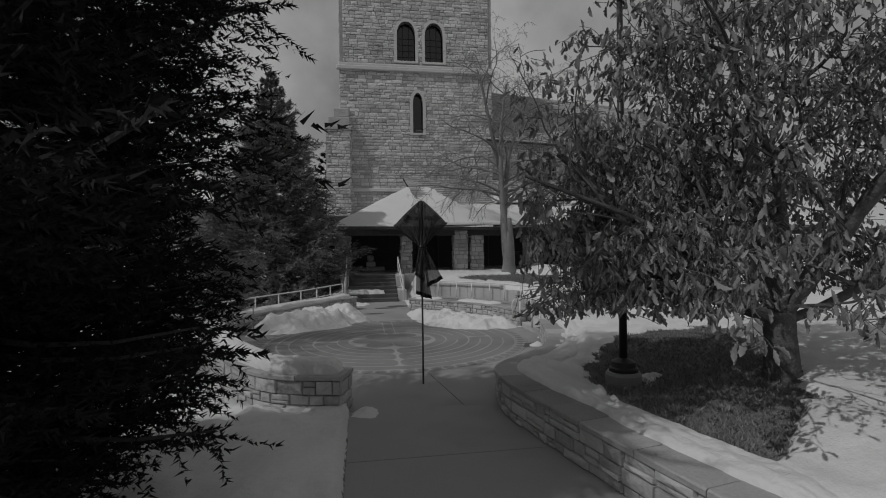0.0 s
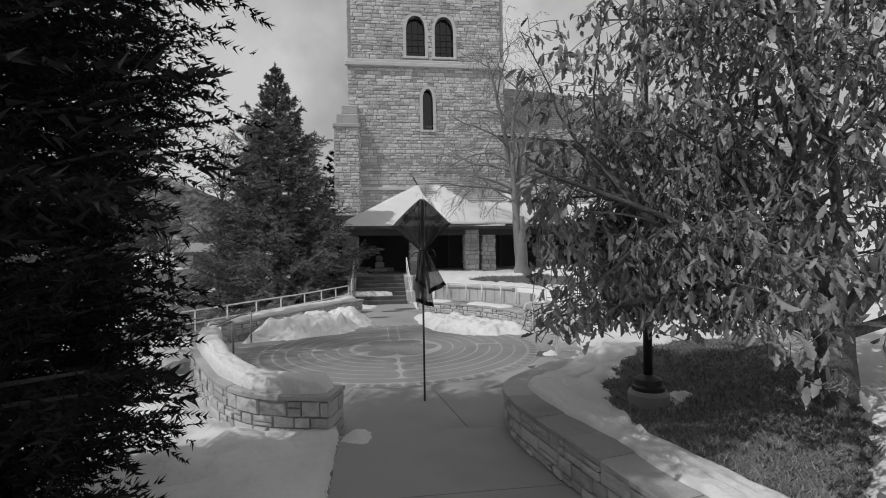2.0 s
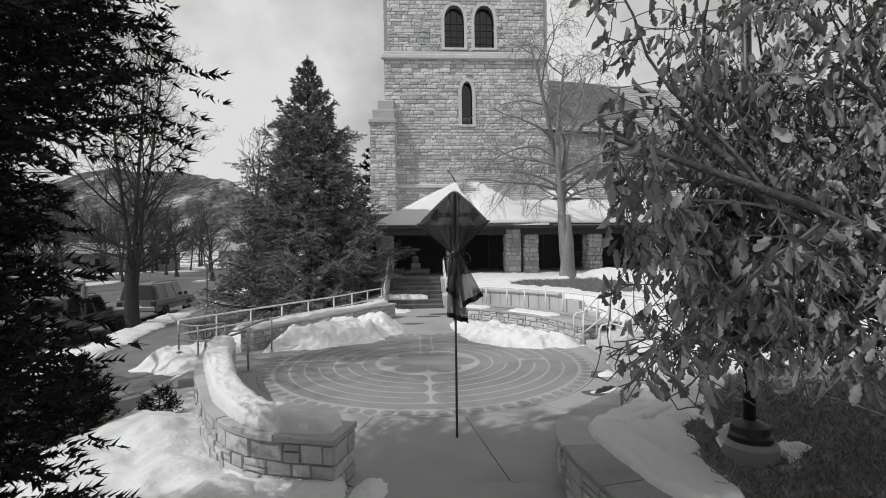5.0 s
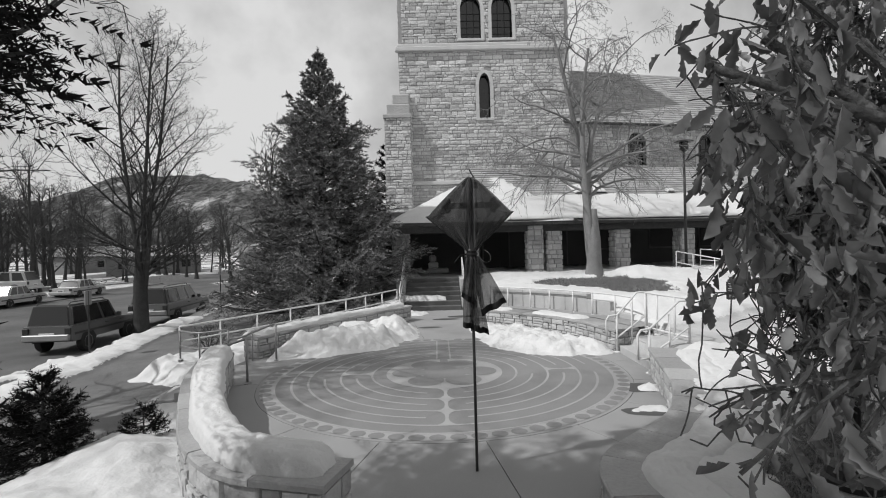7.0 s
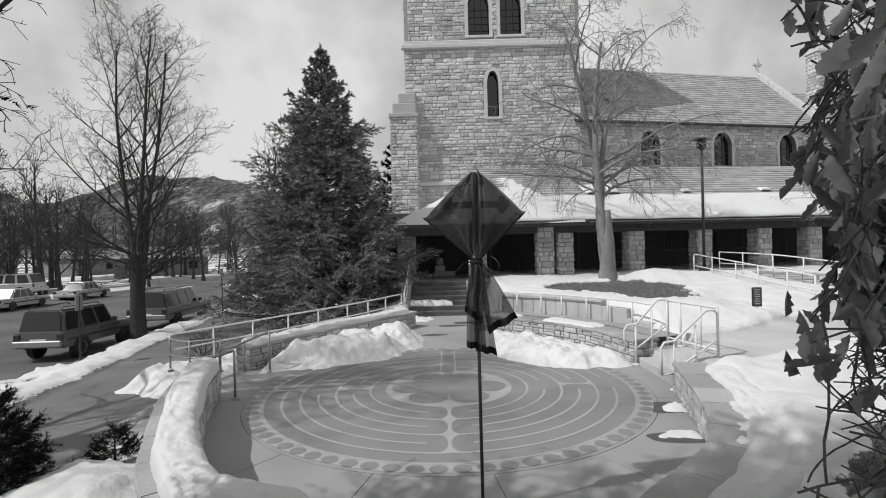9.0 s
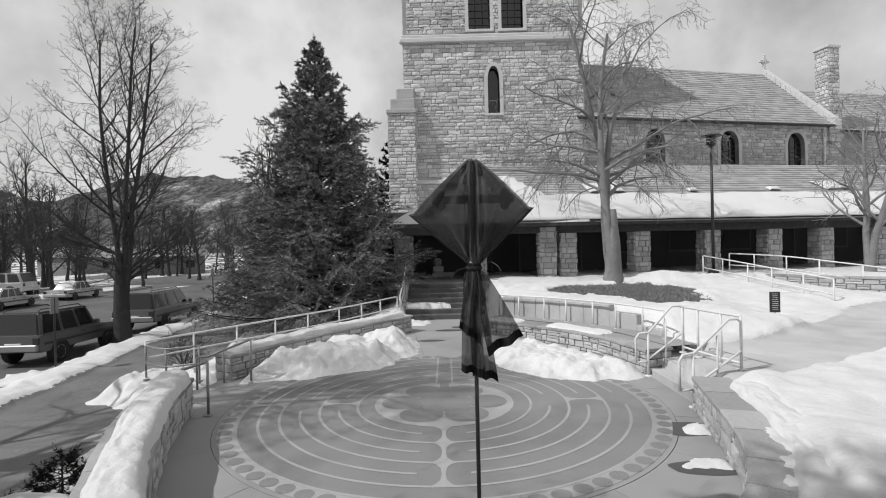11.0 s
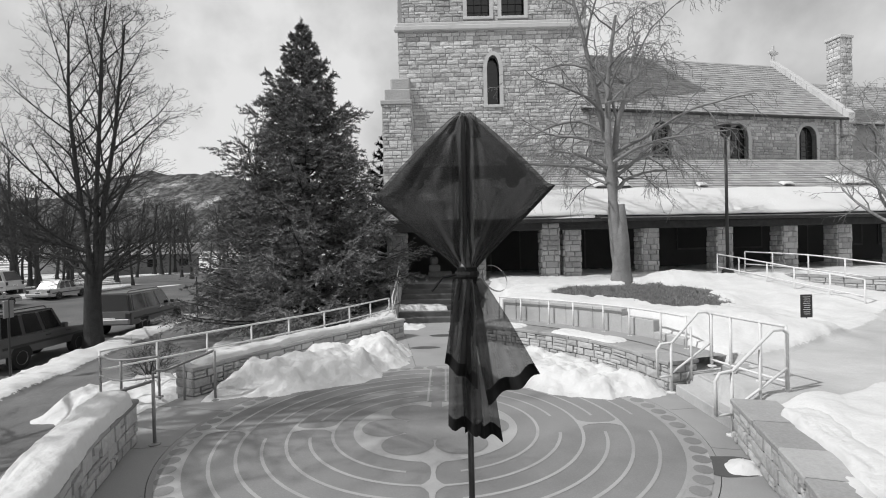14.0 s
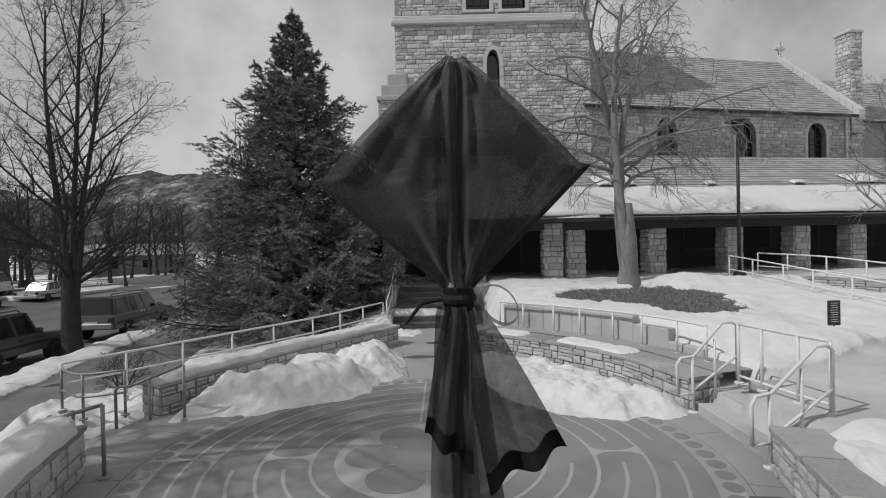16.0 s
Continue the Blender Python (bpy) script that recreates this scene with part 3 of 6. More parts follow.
slab([(1.02 * LAB_R * math.cos(2 * math.pi * k / 96), 1.02 * LAB_R * math.sin(2 * math.pi * k / 96)) for k in range(96)], 0.0, CONCRETE, plaza, "paving_disc")
for k in range(16):
    a0, a1 = 2 * math.pi * (k + 0.35) / 16, 2 * math.pi * (k + 1.35) / 16
    ths = np.linspace(a0 + 0.0012, a1 - 0.0012, 12)
    ring = [(1.0225 * LAB_R * math.cos(t), 1.0225 * LAB_R * math.sin(t)) for t in ths]
    outer = [(rim_reach(t) * math.cos(t), rim_reach(t) * math.sin(t)) for t in ths]
    slab(ring + outer[::-1], -0.001 * (k % 3), CONCRETE, plaza, "paving_panel")
pave_base = [(x - CENTRE[0], y - CENTRE[1]) for x, y in RIM]
slab(pave_base, -0.012, ASPHALT, plaza, "joint_bed", 0.05)
path_floor = thing("entry_path", (1.0, 4.0, 0), "grey concrete path with scored joints", "paving", kind="structure")
for k in range(8):
    y1, y0 = 7.89 - 1.9 * k, 7.89 - 1.9 * (k + 1) + 0.012
    slab([(-1.25, y0 - 4), (3.6, y0 - 4), (3.6, y1 - 4), (-1.25, y1 - 4)], -0.002 * (k % 2) - 0.0015, CONCRETE, path_floor, "paving_panel")
north_walk = thing("north_walk", (0.6, 22, 0), "grey concrete walk between plaza and steps", "paving", kind="structure")
for k in range(2):
    y0, y1 = 20.2 + 2.2 * k, 22.39 + 2.2 * k
    slab([(-1.6, y0 - 22), (1.5, y0 - 22), (1.5, y1 - 22), (-1.6, y1 - 22)], -0.004 - 0.001 * k, CONCRETE, north_walk, "paving_panel")


# ---- labyrinth: eleven rings, turns, six petals, scalloped rim ----
def arc_band(r0, r1, a0, a1, z, dz=0.004):
    n = max(3, int(abs(a1 - a0) / 0.05))
    vs, fs = [], []
    for t in np.linspace(a0, a1, n + 1):
        vs += [(r0 * math.cos(t), r0 * math.sin(t), z), (r1 * math.cos(t), r1 * math.sin(t), z)]
    for i in range(n):
        fs.append((2 * i, 2 * i + 1, 2 * i + 3, 2 * i + 2))
    return vs, fs


labyrinth = thing("labyrinth", (CENTRE[0], CENTRE[1], 0.0), "round painted labyrinth with six-petal centre and scalloped rim", "floor marking", kind="structure")
R_OUT, R_IN, RINGS = LAB_R * 0.93, LAB_R * 0.325, 7
PITCH = (R_OUT - R_IN) / RINGS
LINE = 0.045
field = arc_band(R_IN, R_OUT + 0.02, 0, 2 * math.pi, 0.004)
mesh_ob("field", *field, LABY_DARK, labyrinth, "darker stained walking paths")
mesh_ob("rim_band", *arc_band(R_OUT + 0.02, LAB_R * 1.0, 0, 2 * math.pi, 0.0042), LABY_LIGHT, labyrinth, "lighter rim band")
for k in range(76):
    a = 2 * math.pi * (k + 0.5) / 76
    if k % 76 == 18:
        continue
    r, s = (R_OUT + LAB_R) / 2 + 0.025, 0.098
    vs = [(r * math.cos(a) + s * math.cos(t) * 1.25 * -math.sin(a) + s * math.sin(t) * math.cos(a) * 1.15, r * math.sin(a) + s * math.cos(t) * 1.25 * math.cos(a) + s * math.sin(t) * math.sin(a) * 1.15, 0.0075) for t in np.linspace(0, 2 * math.pi, 12, endpoint=False)]
    mesh_ob("rim_scallop", vs, [tuple(range(12))], LABY_DARK, labyrinth)
ENTRY = math.pi / 2
# ring index, then the spans (in quarter turns from the entry axis) left open for the turns
GAPS = {1: (0, 2), 2: (1, 3), 3: (2,), 4: (1, 3), 5: (0, 2), 6: (3,), 7: (0,)}
lv, lf = [], []


def push(vf, z=0.0):
    i = len(lv)
    lv.extend([(v[0], v[1], v[2] + z) for v in vf[0]])
    lf.extend([tuple(j + i for j in f) for f in vf[1]])


for ring in range(0, RINGS + 1):
    r = R_IN + PITCH * ring
    cuts = []
    for q in (GAPS.get(ring, ()) if 0 < ring < RINGS else ()):
        half = (PITCH * 1.05) / r
        cuts.append(((ENTRY + q * math.pi / 2) % (2 * math.pi), half))
    if ring in (0, RINGS):
        cuts.append((ENTRY, PITCH * 0.5 / r))
    cuts.sort()
    if not cuts:
        push(arc_band(r - LINE / 2, r + LINE / 2, 0, 2 * math.pi, 0.0075))
    for i, (c, h) in enumerate(cuts):
        nc, nh = cuts[(i + 1) % len(cuts)]
        end = nc - nh if i + 1 < len(cuts) else nc - nh + 2 * math.pi
        push(arc_band(r - LINE / 2, r + LINE / 2, c + h, end, 0.0075))
# the double-axe turns: short radial bars with flared ends on the four axes
for q in (0, 1, 2, 3):
    a = ENTRY + q * math.pi / 2
    for ring in range(0, RINGS):
        open_here = q in GAPS.get(ring, ()) or q in GAPS.get(ring + 1, ())
        if q == 0:
            for side in (-1, 1):
                r0, r1 = R_IN + PITCH * ring, R_IN + PITCH * (ring + 1)
                o = side * PITCH * 0.5
                push(([(r0 * math.cos(a) - (o - 0.02) * math.sin(a), r0 * math.sin(a) + (o - 0.02) * math.cos(a), 0.0078), (r1 * math.cos(a) - (o - 0.02) * math.sin(a), r1 * math.sin(a) + (o - 0.02) * math.cos(a), 0.0078), (r1 * math.cos(a) - (o + 0.02) * math.sin(a), r1 * math.sin(a) + (o + 0.02) * math.cos(a), 0.0078), (r0 * math.cos(a) - (o + 0.02) * math.sin(a), r0 * math.sin(a) + (o + 0.02) * math.cos(a), 0.0078)], [(0, 1, 2, 3)]))
        elif (ring + q) % 2 == 0 and ring < RINGS - 1 and (q == 2 or ring % 4 == q):
            r0, r1 = R_IN + PITCH * (ring + 0.02), R_IN + PITCH * (ring + 1.98)
            prof = [(0.0, 0.16), (0.1, 0.09), (0.25, 0.04), (0.5, 0.024), (0.75, 0.04), (0.9, 0.09), (1.0, 0.16)]
            vs = [((r0 + (r1 - r0) * t) * math.cos(a) - sd * w * math.sin(a), (r0 + (r1 - r0) * t) * math.sin(a) + sd * w * math.cos(a), 0.0082) for t, w in prof for sd in (-1, 1)]
            push((vs, [(2 * i, 2 * i + 1, 2 * i + 3, 2 * i + 2) for i in range(len(prof) - 1)]))
mesh_ob("ring_pattern", lv, lf, LABY_LIGHT, labyrinth, "lighter painted lines")
mesh_ob("centre_ground", *arc_band(0.0, R_IN - LINE / 2, 0, 2 * math.pi, 0.0045), LABY_LIGHT, labyrinth, "lighter centre")
for k in range(6):
    a = ENTRY + math.pi / 6 + k * math.pi / 3
    r, s = R_IN * 0.62, R_IN * 0.305
    mesh_ob("petal", [(r * math.cos(a) + s * math.cos(t), r * math.sin(a) + s * math.sin(t), 0.0085) for t in np.linspace(0, 2 * math.pi, 28, endpoint=False)], [tuple(range(28))], LABY_DARK, labyrinth)
mesh_ob("centre_disc", [(R_IN * 0.42 * math.cos(t), R_IN * 0.42 * math.sin(t), 0.0088) for t in np.linspace(0, 2 * math.pi, 28, endpoint=False)], [tuple(range(28))], LABY_DARK, labyrinth)
mesh_ob("entry_strip", [(-0.09, R_IN * 0.3, 0.0087), (0.09, R_IN * 0.3, 0.0087), (0.09, R_OUT + 0.1, 0.0087), (-0.09, R_OUT + 0.1, 0.0087)], [(0, 1, 2, 3)], LABY_DARK, labyrinth)


# ---- church ----
def ashlar_face(parent, origin, right, up, width, height, holes, lo, hi, len_lo, len_hi, mat, seed, proud=(0.01, 0.05), pieces=0, piece_mat=None):
    """Squared stones laid in courses over a face; those near a hole are left out. The first pieces are objects of their own."""
    rng = random.Random(seed)
    out = right.cross(up).normalized()
    zs = courses(height, lo, hi, rng)
    vs, fs, made = [], [], 0
    for z0, z1 in zip(zs, zs[1:]):
        s = -rng.uniform(0, len_lo)
        while s < width:
            e = s + rng.uniform(len_lo, len_hi)
            a, b = max(0.0, s), min(width, e)
            s = e
            if b - a < 0.06:
                continue
            bad = False
            for (cx, zb, zsp, ztop, w) in holes:
                if z1 < zb or z0 > ztop:
                    continue
                mid = (z0 + z1) / 2
                half = w / 2
                if mid > zsp:
                    half *= math.sqrt(max(0.0, 1 - ((mid - zsp) / (ztop - zsp)) ** 1.6))
                if b > cx - half and a < cx + half:
                    if a < cx - half - 0.12:
                        b = cx - half
                    elif b > cx + half + 0.12:
                        a = cx + half
                    else:
                        bad = True
            if bad:
                continue
            g = 0.012
            c = [origin + right * u + up * z for u, z in ((a + g, z0 + g), (b - g, z0 + g), (b - g, z1 - g), (a + g, z1 - g))]
            if made < pieces:
                v, f = [], []
                add_stone(v, f, c, rng.uniform(*proud), out)
                mesh_ob("stone", v, f, piece_mat or mat, parent)
                made += 1
            else:
                add_stone(vs, fs, c, rng.uniform(*proud), out)
    if fs:
        ob = mesh_ob("stonework", vs, fs, mat, parent, "coursed rough-faced stones")
        ob["kind"] = "stuff"


def arch_outline(cx, zb, zsp, ztop, w, n=10):
    """A pointed arch: up the right side, over the point, down the left side."""
    pts = [(cx - w / 2, zb), (cx + w / 2, zb), (cx + w / 2, zsp)]
    for k in range(1, n):
        t = k / n
        pts.append((cx + w / 2 * (1 - t ** 1.9), zsp + (ztop - zsp) * math.sin(t * math.pi / 2) ** 1.0))
    pts.append((cx, ztop))
    for k in range(n - 1, 0, -1):
        t = k / n
        pts.append((cx - w / 2 * (1 - t ** 1.9), zsp + (ztop - zsp) * math.sin(t * math.pi / 2) ** 1.0))
    pts.append((cx - w / 2, zsp))
    return pts


def wall_with_holes(name, parent, origin, right, up, outline, holes, thick, mat, label=""):
    """A wall slab with real openings cut through it."""
    bm = bmesh.new()
    out = right.cross(up).normalized()
    loops = [outline] + [arch_outline(*h) for h in holes]
    for lp in loops:
        v = [bm.verts.new(origin + right * a + up * b) for a, b in lp]
        for i in range(len(v)):
            bm.edges.new((v[i], v[(i + 1) % len(v)]))
    bmesh.ops.triangle_fill(bm, use_beauty=True, use_dissolve=False, edges=bm.edges[:])
    r = bmesh.ops.extrude_face_region(bm, geom=bm.faces[:])
    for v in r["geom"]:
        if isinstance(v, bmesh.types.BMVert):
            v.co -= out * thick
    return part(name, bm, mat, parent, label)


def arch_window(parent, origin, right, up, hole, depth=0.35, bars=True, surround=0.22):
    """Dressed-stone surround, sill, dark glass and tracery bars in an opening."""
    out = right.cross(up).normalized()
    cx, zb, zsp, ztop, w = hole
    inner = arch_outline(*hole)
    wide = arch_outline(cx, zb - 0.02, zsp, ztop + surround, w + 2 * surround)
    win = new("window")
    win.parent = parent
    P = lambda a, b, d: origin + right * a + up * b + out * d
    n = len(inner)
    vs = [P(a, b, 0.06) for a, b in inner] + [P(a, b, 0.06) for a, b in wide] + [P(a, b, -depth) for a, b in inner] + [P(a, b, -0.02) for a, b in wide]
    fs = []
    for i in range(1, n):
        j = (i + 1) % n
        fs += [(i, n + i, n + j, j), (i, j, 2 * n + j, 2 * n + i), (n + i, 3 * n + i, 3 * n + j, n + j)]
    mesh_ob("surround", vs, fs, TRIM, win, "pale dressed stone surround")
    mesh_ob("pane", [P(a, b, -depth * 0.75) for a, b in inner], [tuple(range(n))], GLASS, win, "dark glass")
    bm = bmesh.new()
    add_box(bm, (-w / 2 - surround, -0.12, -0.16), (w / 2 + surround, 0.1, 0.0), 0.02)
    rot = Matrix((right, -out, up)).transposed().to_4x4()
    for v in bm.verts:
        v.co = P(cx, zb, 0) + rot.to_3x3() @ v.co
    part("sill", bm, TRIM, win)
    if bars:
        bm = bmesh.new()
        for k in range(1, 3 if w > 0.9 else 2):
            u = cx - w / 2 + w * k / (3 if w > 0.9 else 2)
            add_tube(bm, [P(u, zb, -depth * 0.7), P(u, zsp + (ztop - zsp) * 0.75, -depth * 0.7)], 0.025, 5)
        for k in range(1, 5):
            z = zb + (zsp - zb) * k / 4.3
            add_tube(bm, [P(cx - w / 2, z, -depth * 0.7), P(cx + w / 2, z, -depth * 0.7)], 0.018, 5)
        part("tracery", bm, BLACK_METAL, win)
    return win


X, Y, Z = Vector((1, 0, 0)), Vector((0, 1, 0)), Vector((0, 0, 1))
TY = 35.5
tower = thing("bell_tower", (0, 0, 0), "tall square rough stone bell tower with paired arched openings", "tower")
T0, T1 = -1.45, 9.55
bells = [(3.25 - T0, 16.0, 17.9, 18.85, 1.32), (5.27 - T0, 16.0, 17.9, 18.85, 1.32)]
lancet = (4.05 - T0, 10.85, 12.9, 13.75, 0.72)
shift = [(h[0] - 0.0, *h[1:]) for h in bells + [lancet]]
W = T1 - T0
wall_with_holes("front_wall", tower, Vector((T0, TY, 0)), X, Z, [(0, 0), (W, 0), (W, 24), (0, 24)], shift, 0.7, MORTAR)
# solid block behind the openings; its dark colour stands for the unlit inside
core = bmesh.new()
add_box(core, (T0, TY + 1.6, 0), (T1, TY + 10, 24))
part("core", core, SHADE_WALL, tower, "solid core coloured as the unlit interior")
side = bmesh.new()
add_box(side, (T0, TY + 0.7, 0), (T0 + 0.4, TY + 1.6, 24))
add_box(side, (T1 - 0.4, TY + 0.7, 0), (T1, TY + 1.6, 24))
part("side_wall", side, MORTAR, tower)
ashlar_face(tower, Vector((T0, TY, 3.0)), X, Z, W, 12.4, [(lancet[0], lancet[1] - 3, lancet[2] - 3, lancet[3] - 3 + 0.2, lancet[4] + 0.4)], 0.15, 0.29, 0.22, 0.8, STONE_FAR, 21, pieces=290, piece_mat=STONE)
ashlar_face(tower, Vector((T0 + 0.22, TY - 0.02, 15.75)), X, Z, W - 0.44, 8.2, [(h[0] - 0.22, h[1] - 15.75, h[2] - 15.75, h[3] - 15.75 + 0.2, h[4] + 0.4) for h in bells], 0.15, 0.29, 0.22, 0.8, STONE_FAR, 22)
ashlar_face(tower, Vector((T0, TY + 10, 3.0)), -Y, Z, 10, 21, [], 0.3, 0.45, 0.5, 1.2, STONE_FAR, 23)
ashlar_face(tower, Vector((T1, TY, 3.0)), Y, Z, 10, 21, [], 0.3, 0.45, 0.5, 1.2, STONE_FAR, 24)
for h in shift:
    arch_window(tower, Vector((T0, TY, 0)), X, Z, h, depth=0.55, bars=h[4] > 1)
bm = bmesh.new()
add_box(bm, (T0 - 0.22, TY - 0.26, 15.2), (T1 + 0.22, TY + 0.1, 15.5), 0.05)
add_box(bm, (T0 - 0.12, TY - 0.14, 15.5), (T1 + 0.12, TY + 0.1, 15.72), 0.05)
part("string_course", bm, TRIM, tower, "projecting pale stone string course")
bm = bmesh.new()
add_box(bm, (T0 - 0.05, TY - 0.14, 6.6), (T1, TY + 0.1, 6.85), 0.04)
part("string_course", bm, TRIM, tower)
# clasping buttress on the corner, stepped and weathered at the top
butt = new("buttress")
butt.parent = tower
B0, B1, BY = -2.4, -0.76, TY - 0.68
bm = bmesh.new()
add_box(bm, (B0, BY, 0), (B1, TY + 0.3, 10.85))
part("core", bm, MORTAR, butt)
bm = bmesh.new()
add_box(bm, (B0 - 0.1, BY - 0.12, 10.8), (B1 + 0.08, TY + 0.2, 11.05), 0.03)
add_box(bm, (B0 + 0.12, BY + 0.16, 11.05), (B1 - 0.02, TY + 0.2, 11.75), 0.05)
add_box(bm, (B0 + 0.45, BY + 0.36, 11.75), (B1 - 0.05, TY + 0.2, 12.45), 0.08)
part("weathering", bm, STONE, butt, "stepped stone weathering")
ashlar_face(butt, Vector((B0, BY, 0.3)), X, Z, B1 - B0, 10.5, [], 0.15, 0.29, 0.22, 0.7, STONE_FAR, 25)
ashlar_face(butt, Vector((B0, TY, 0.3)), -Y, Z, 0.68, 10.5, [], 0.15, 0.29, 0.22, 0.7, STONE_FAR, 26)
ashlar_face(butt, Vector((B1, BY, 0.3)), Y, Z, 0.68, 10.5, [], 0.15, 0.29, 0.22, 0.7, STONE_FAR, 27)

# nave, set a little askew to the tower
NAVE_A = 12.0
nave = thing("nave", (T1 - 0.3, TY + 0.3, 0), "long stone nave with arched windows under a shingled roof", "church", rz=NAVE_A)
NL, NZ0, NZ1 = 18.8, 7.3, 10.55
n_holes = [(u, 7.75, 9.1, 10.0, 1.42) for u in (5.32, 10.85, 16.16)]
wall_with_holes("side_wall", nave, Vector((0, 0, 0)), X, Z, [(0, 0), (NL, 0), (NL, NZ1), (0, NZ1)], n_holes, 0.6, MORTAR)
# nave filled with a block, interior darkness painted on as its tone
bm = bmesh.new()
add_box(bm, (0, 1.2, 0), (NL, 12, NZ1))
part("core", bm, SHADE_WALL, nave, "solid core coloured as the unlit interior")
bm = bmesh.new()
add_box(bm, (NL - 0.5, 0.6, 0), (NL, 1.2, NZ1))
part("side_wall", bm, MORTAR, nave)
ashlar_face(nave, Vector((0, 0, NZ0)), X, Z, NL, NZ1 - NZ0, [(h[0], h[1] - NZ0, h[2] - NZ0, h[3] - NZ0 + 0.2, h[4] + 0.4) for h in n_holes], 0.15, 0.28, 0.22, 0.75, STONE_FAR, 31, pieces=290, piece_mat=STONE)
for h in n_holes:
    arch_window(nave, Vector((0, 0, 0)), X, Z, h, 0.4)


def shingle_roof(parent, a, b, c, d, rows, seed, mat=SHINGLE, name="roof", length=0.55):
    """Lapped shingle courses on a sloping quad: a, b along the eave, c, d along the ridge (c above b)."""
    rng = random.Random(seed)
    a, b, c, d = (Vector(p) for p in (a, b, c, d))
    nrm = (b - a).cross(d - a).normalized()
    vs, fs = [], []
    for r in range(rows):
        t0, t1 = r / rows, min(1.0, (r + 1.12) / rows)
        l0, r0, l1, r1 = a.lerp(d, t0), b.lerp(c, t0), a.lerp(d, t1), b.lerp(c, t1)
        n = max(1, int((r0 - l0).length / length))
        cut = [0.0] + sorted(min(1, max(0, (k + rng.uniform(-0.25, 0.25) + 0.5 * (r % 2)) / n)) for k in range(1, n)) + [1.0]
        for u0, u1 in zip(cut, cut[1:]):
            lift = 0.035 + rng.uniform(0, 0.012)
            i = len(vs)
            q = [l0.lerp(r0, u0) + nrm * lift, l0.lerp(r0, u1) + nrm * lift, l1.lerp(r1, u1) + nrm * 0.008, l1.lerp(r1, u0) + nrm * 0.008]
            vs += q + [l0.lerp(r0, u0), l0.lerp(r0, u1)]
            fs += [(i, i + 1, i + 2, i + 3), (i + 4, i + 5, i + 1, i)]
    ob = mesh_ob("shingle_covering", vs, fs, mat, parent, "lapped weathered shingles")
    ob["kind"] = "stuff"
    under = [a - nrm * 0.02, b - nrm * 0.02, c - nrm * 0.02, d - nrm * 0.02]
    mesh_ob("roof_deck", under + [p - nrm * 0.12 for p in under], [(0, 1, 2, 3), (4, 7, 6, 5), (0, 4, 5, 1), (1, 5, 6, 2), (2, 6, 7, 3), (3, 7, 4, 0)], BARK_DARK, parent)


shingle_roof(nave, (-0.2, -0.55, NZ1 - 0.1), (NL - 0.1, -0.55, NZ1 - 0.1), (NL - 0.1, 5.2, 15.9), (-0.2, 5.2, 15.9), 24, 41)
bm = bmesh.new()
add_tube(bm, [(-0.2, -0.62, NZ1 - 0.14), (NL, -0.62, NZ1 - 0.14)], 0.09, 6)
part("gutter", bm, BLACK_METAL, nave)
part("downpipe", tube([(NL - 0.45, -0.16, NZ1 - 0.3), (NL - 0.45, -0.16, NZ0 - 0.4)], 0.07, 8), RAIL, nave, "pale downpipe")
# gable coping with a stone cross, chimney, and the transept beyond
coping = new("gable_coping")
coping.parent = nave
for k in range(14):
    bm = bmesh.new()
    t0, t1 = k / 14, (k + 1) / 14
    y0, y1 = -0.7 + 5.95 * t0, -0.7 + 5.95 * t1
    z0, z1 = NZ1 - 0.1 + 5.55 * t0, NZ1 - 0.1 + 5.55 * t1
    i = [bm.verts.new(p) for p in ((NL - 0.1, y0, z0 - 0.3), (NL + 0.4, y0, z0 - 0.3), (NL + 0.4, y0, z0 + 0.36), (NL - 0.1, y0, z0 + 0.36), (NL - 0.1, y1 - 0.02, z1 - 0.3), (NL + 0.4, y1 - 0.02, z1 - 0.3), (NL + 0.4, y1 - 0.02, z1 + 0.36), (NL - 0.1, y1 - 0.02, z1 + 0.36))]
    for f in ((0, 1, 2, 3), (7, 6, 5, 4), (0, 4, 5, 1), (1, 5, 6, 2), (2, 6, 7, 3), (3, 7, 4, 0)):
        bm.faces.new([i[j] for j in f])
    part("coping_stone", bm, TRIM, coping)
bm = bmesh.new()
add_box(bm, (NL + 0.06, 5.15, 16.0), (NL + 0.24, 5.33, 17.5), 0.03)
add_box(bm, (NL - 0.3, 5.16, 16.85), (NL + 0.6, 5.32, 17.05), 0.03)
r = bmesh.ops.create_icosphere(bm, subdivisions=2, radius=0.3)["verts"]
for v in r:
    v.co = Vector((v.co.x + NL + 0.15, v.co.y * 0.4 + 5.24, v.co.z + 16.95))
part("stone_cross", bm, TRIM, nave, "small stone finial cross")
bm = bmesh.new()
add_box(bm, (NL + 0.65, 0.4, NZ1 - 1), (NL + 1.6, 1.4, 16.2))
chim = part("chimney", bm, MORTAR, nave, "tall rough stone chimney")
ashlar_face(chim, Vector((NL + 0.65, 0.4, NZ1 - 1)), X, Z, 0.95, 6.6, [], 0.2, 0.32, 0.25, 0.6, STONE_FAR, 33)
ashlar_face(chim, Vector((NL + 0.65, 1.4, NZ1 - 1)), -Y, Z, 1.0, 6.6, [], 0.2, 0.32, 0.25, 0.6, STONE_FAR, 34)
bm = bmesh.new()
add_box(bm, (NL + 0.55, 0.3, 16.2), (NL + 1.7, 1.5, 16.42), 0.04)
part("chimney_cap", bm, TRIM, chim)
bm = bmesh.new()
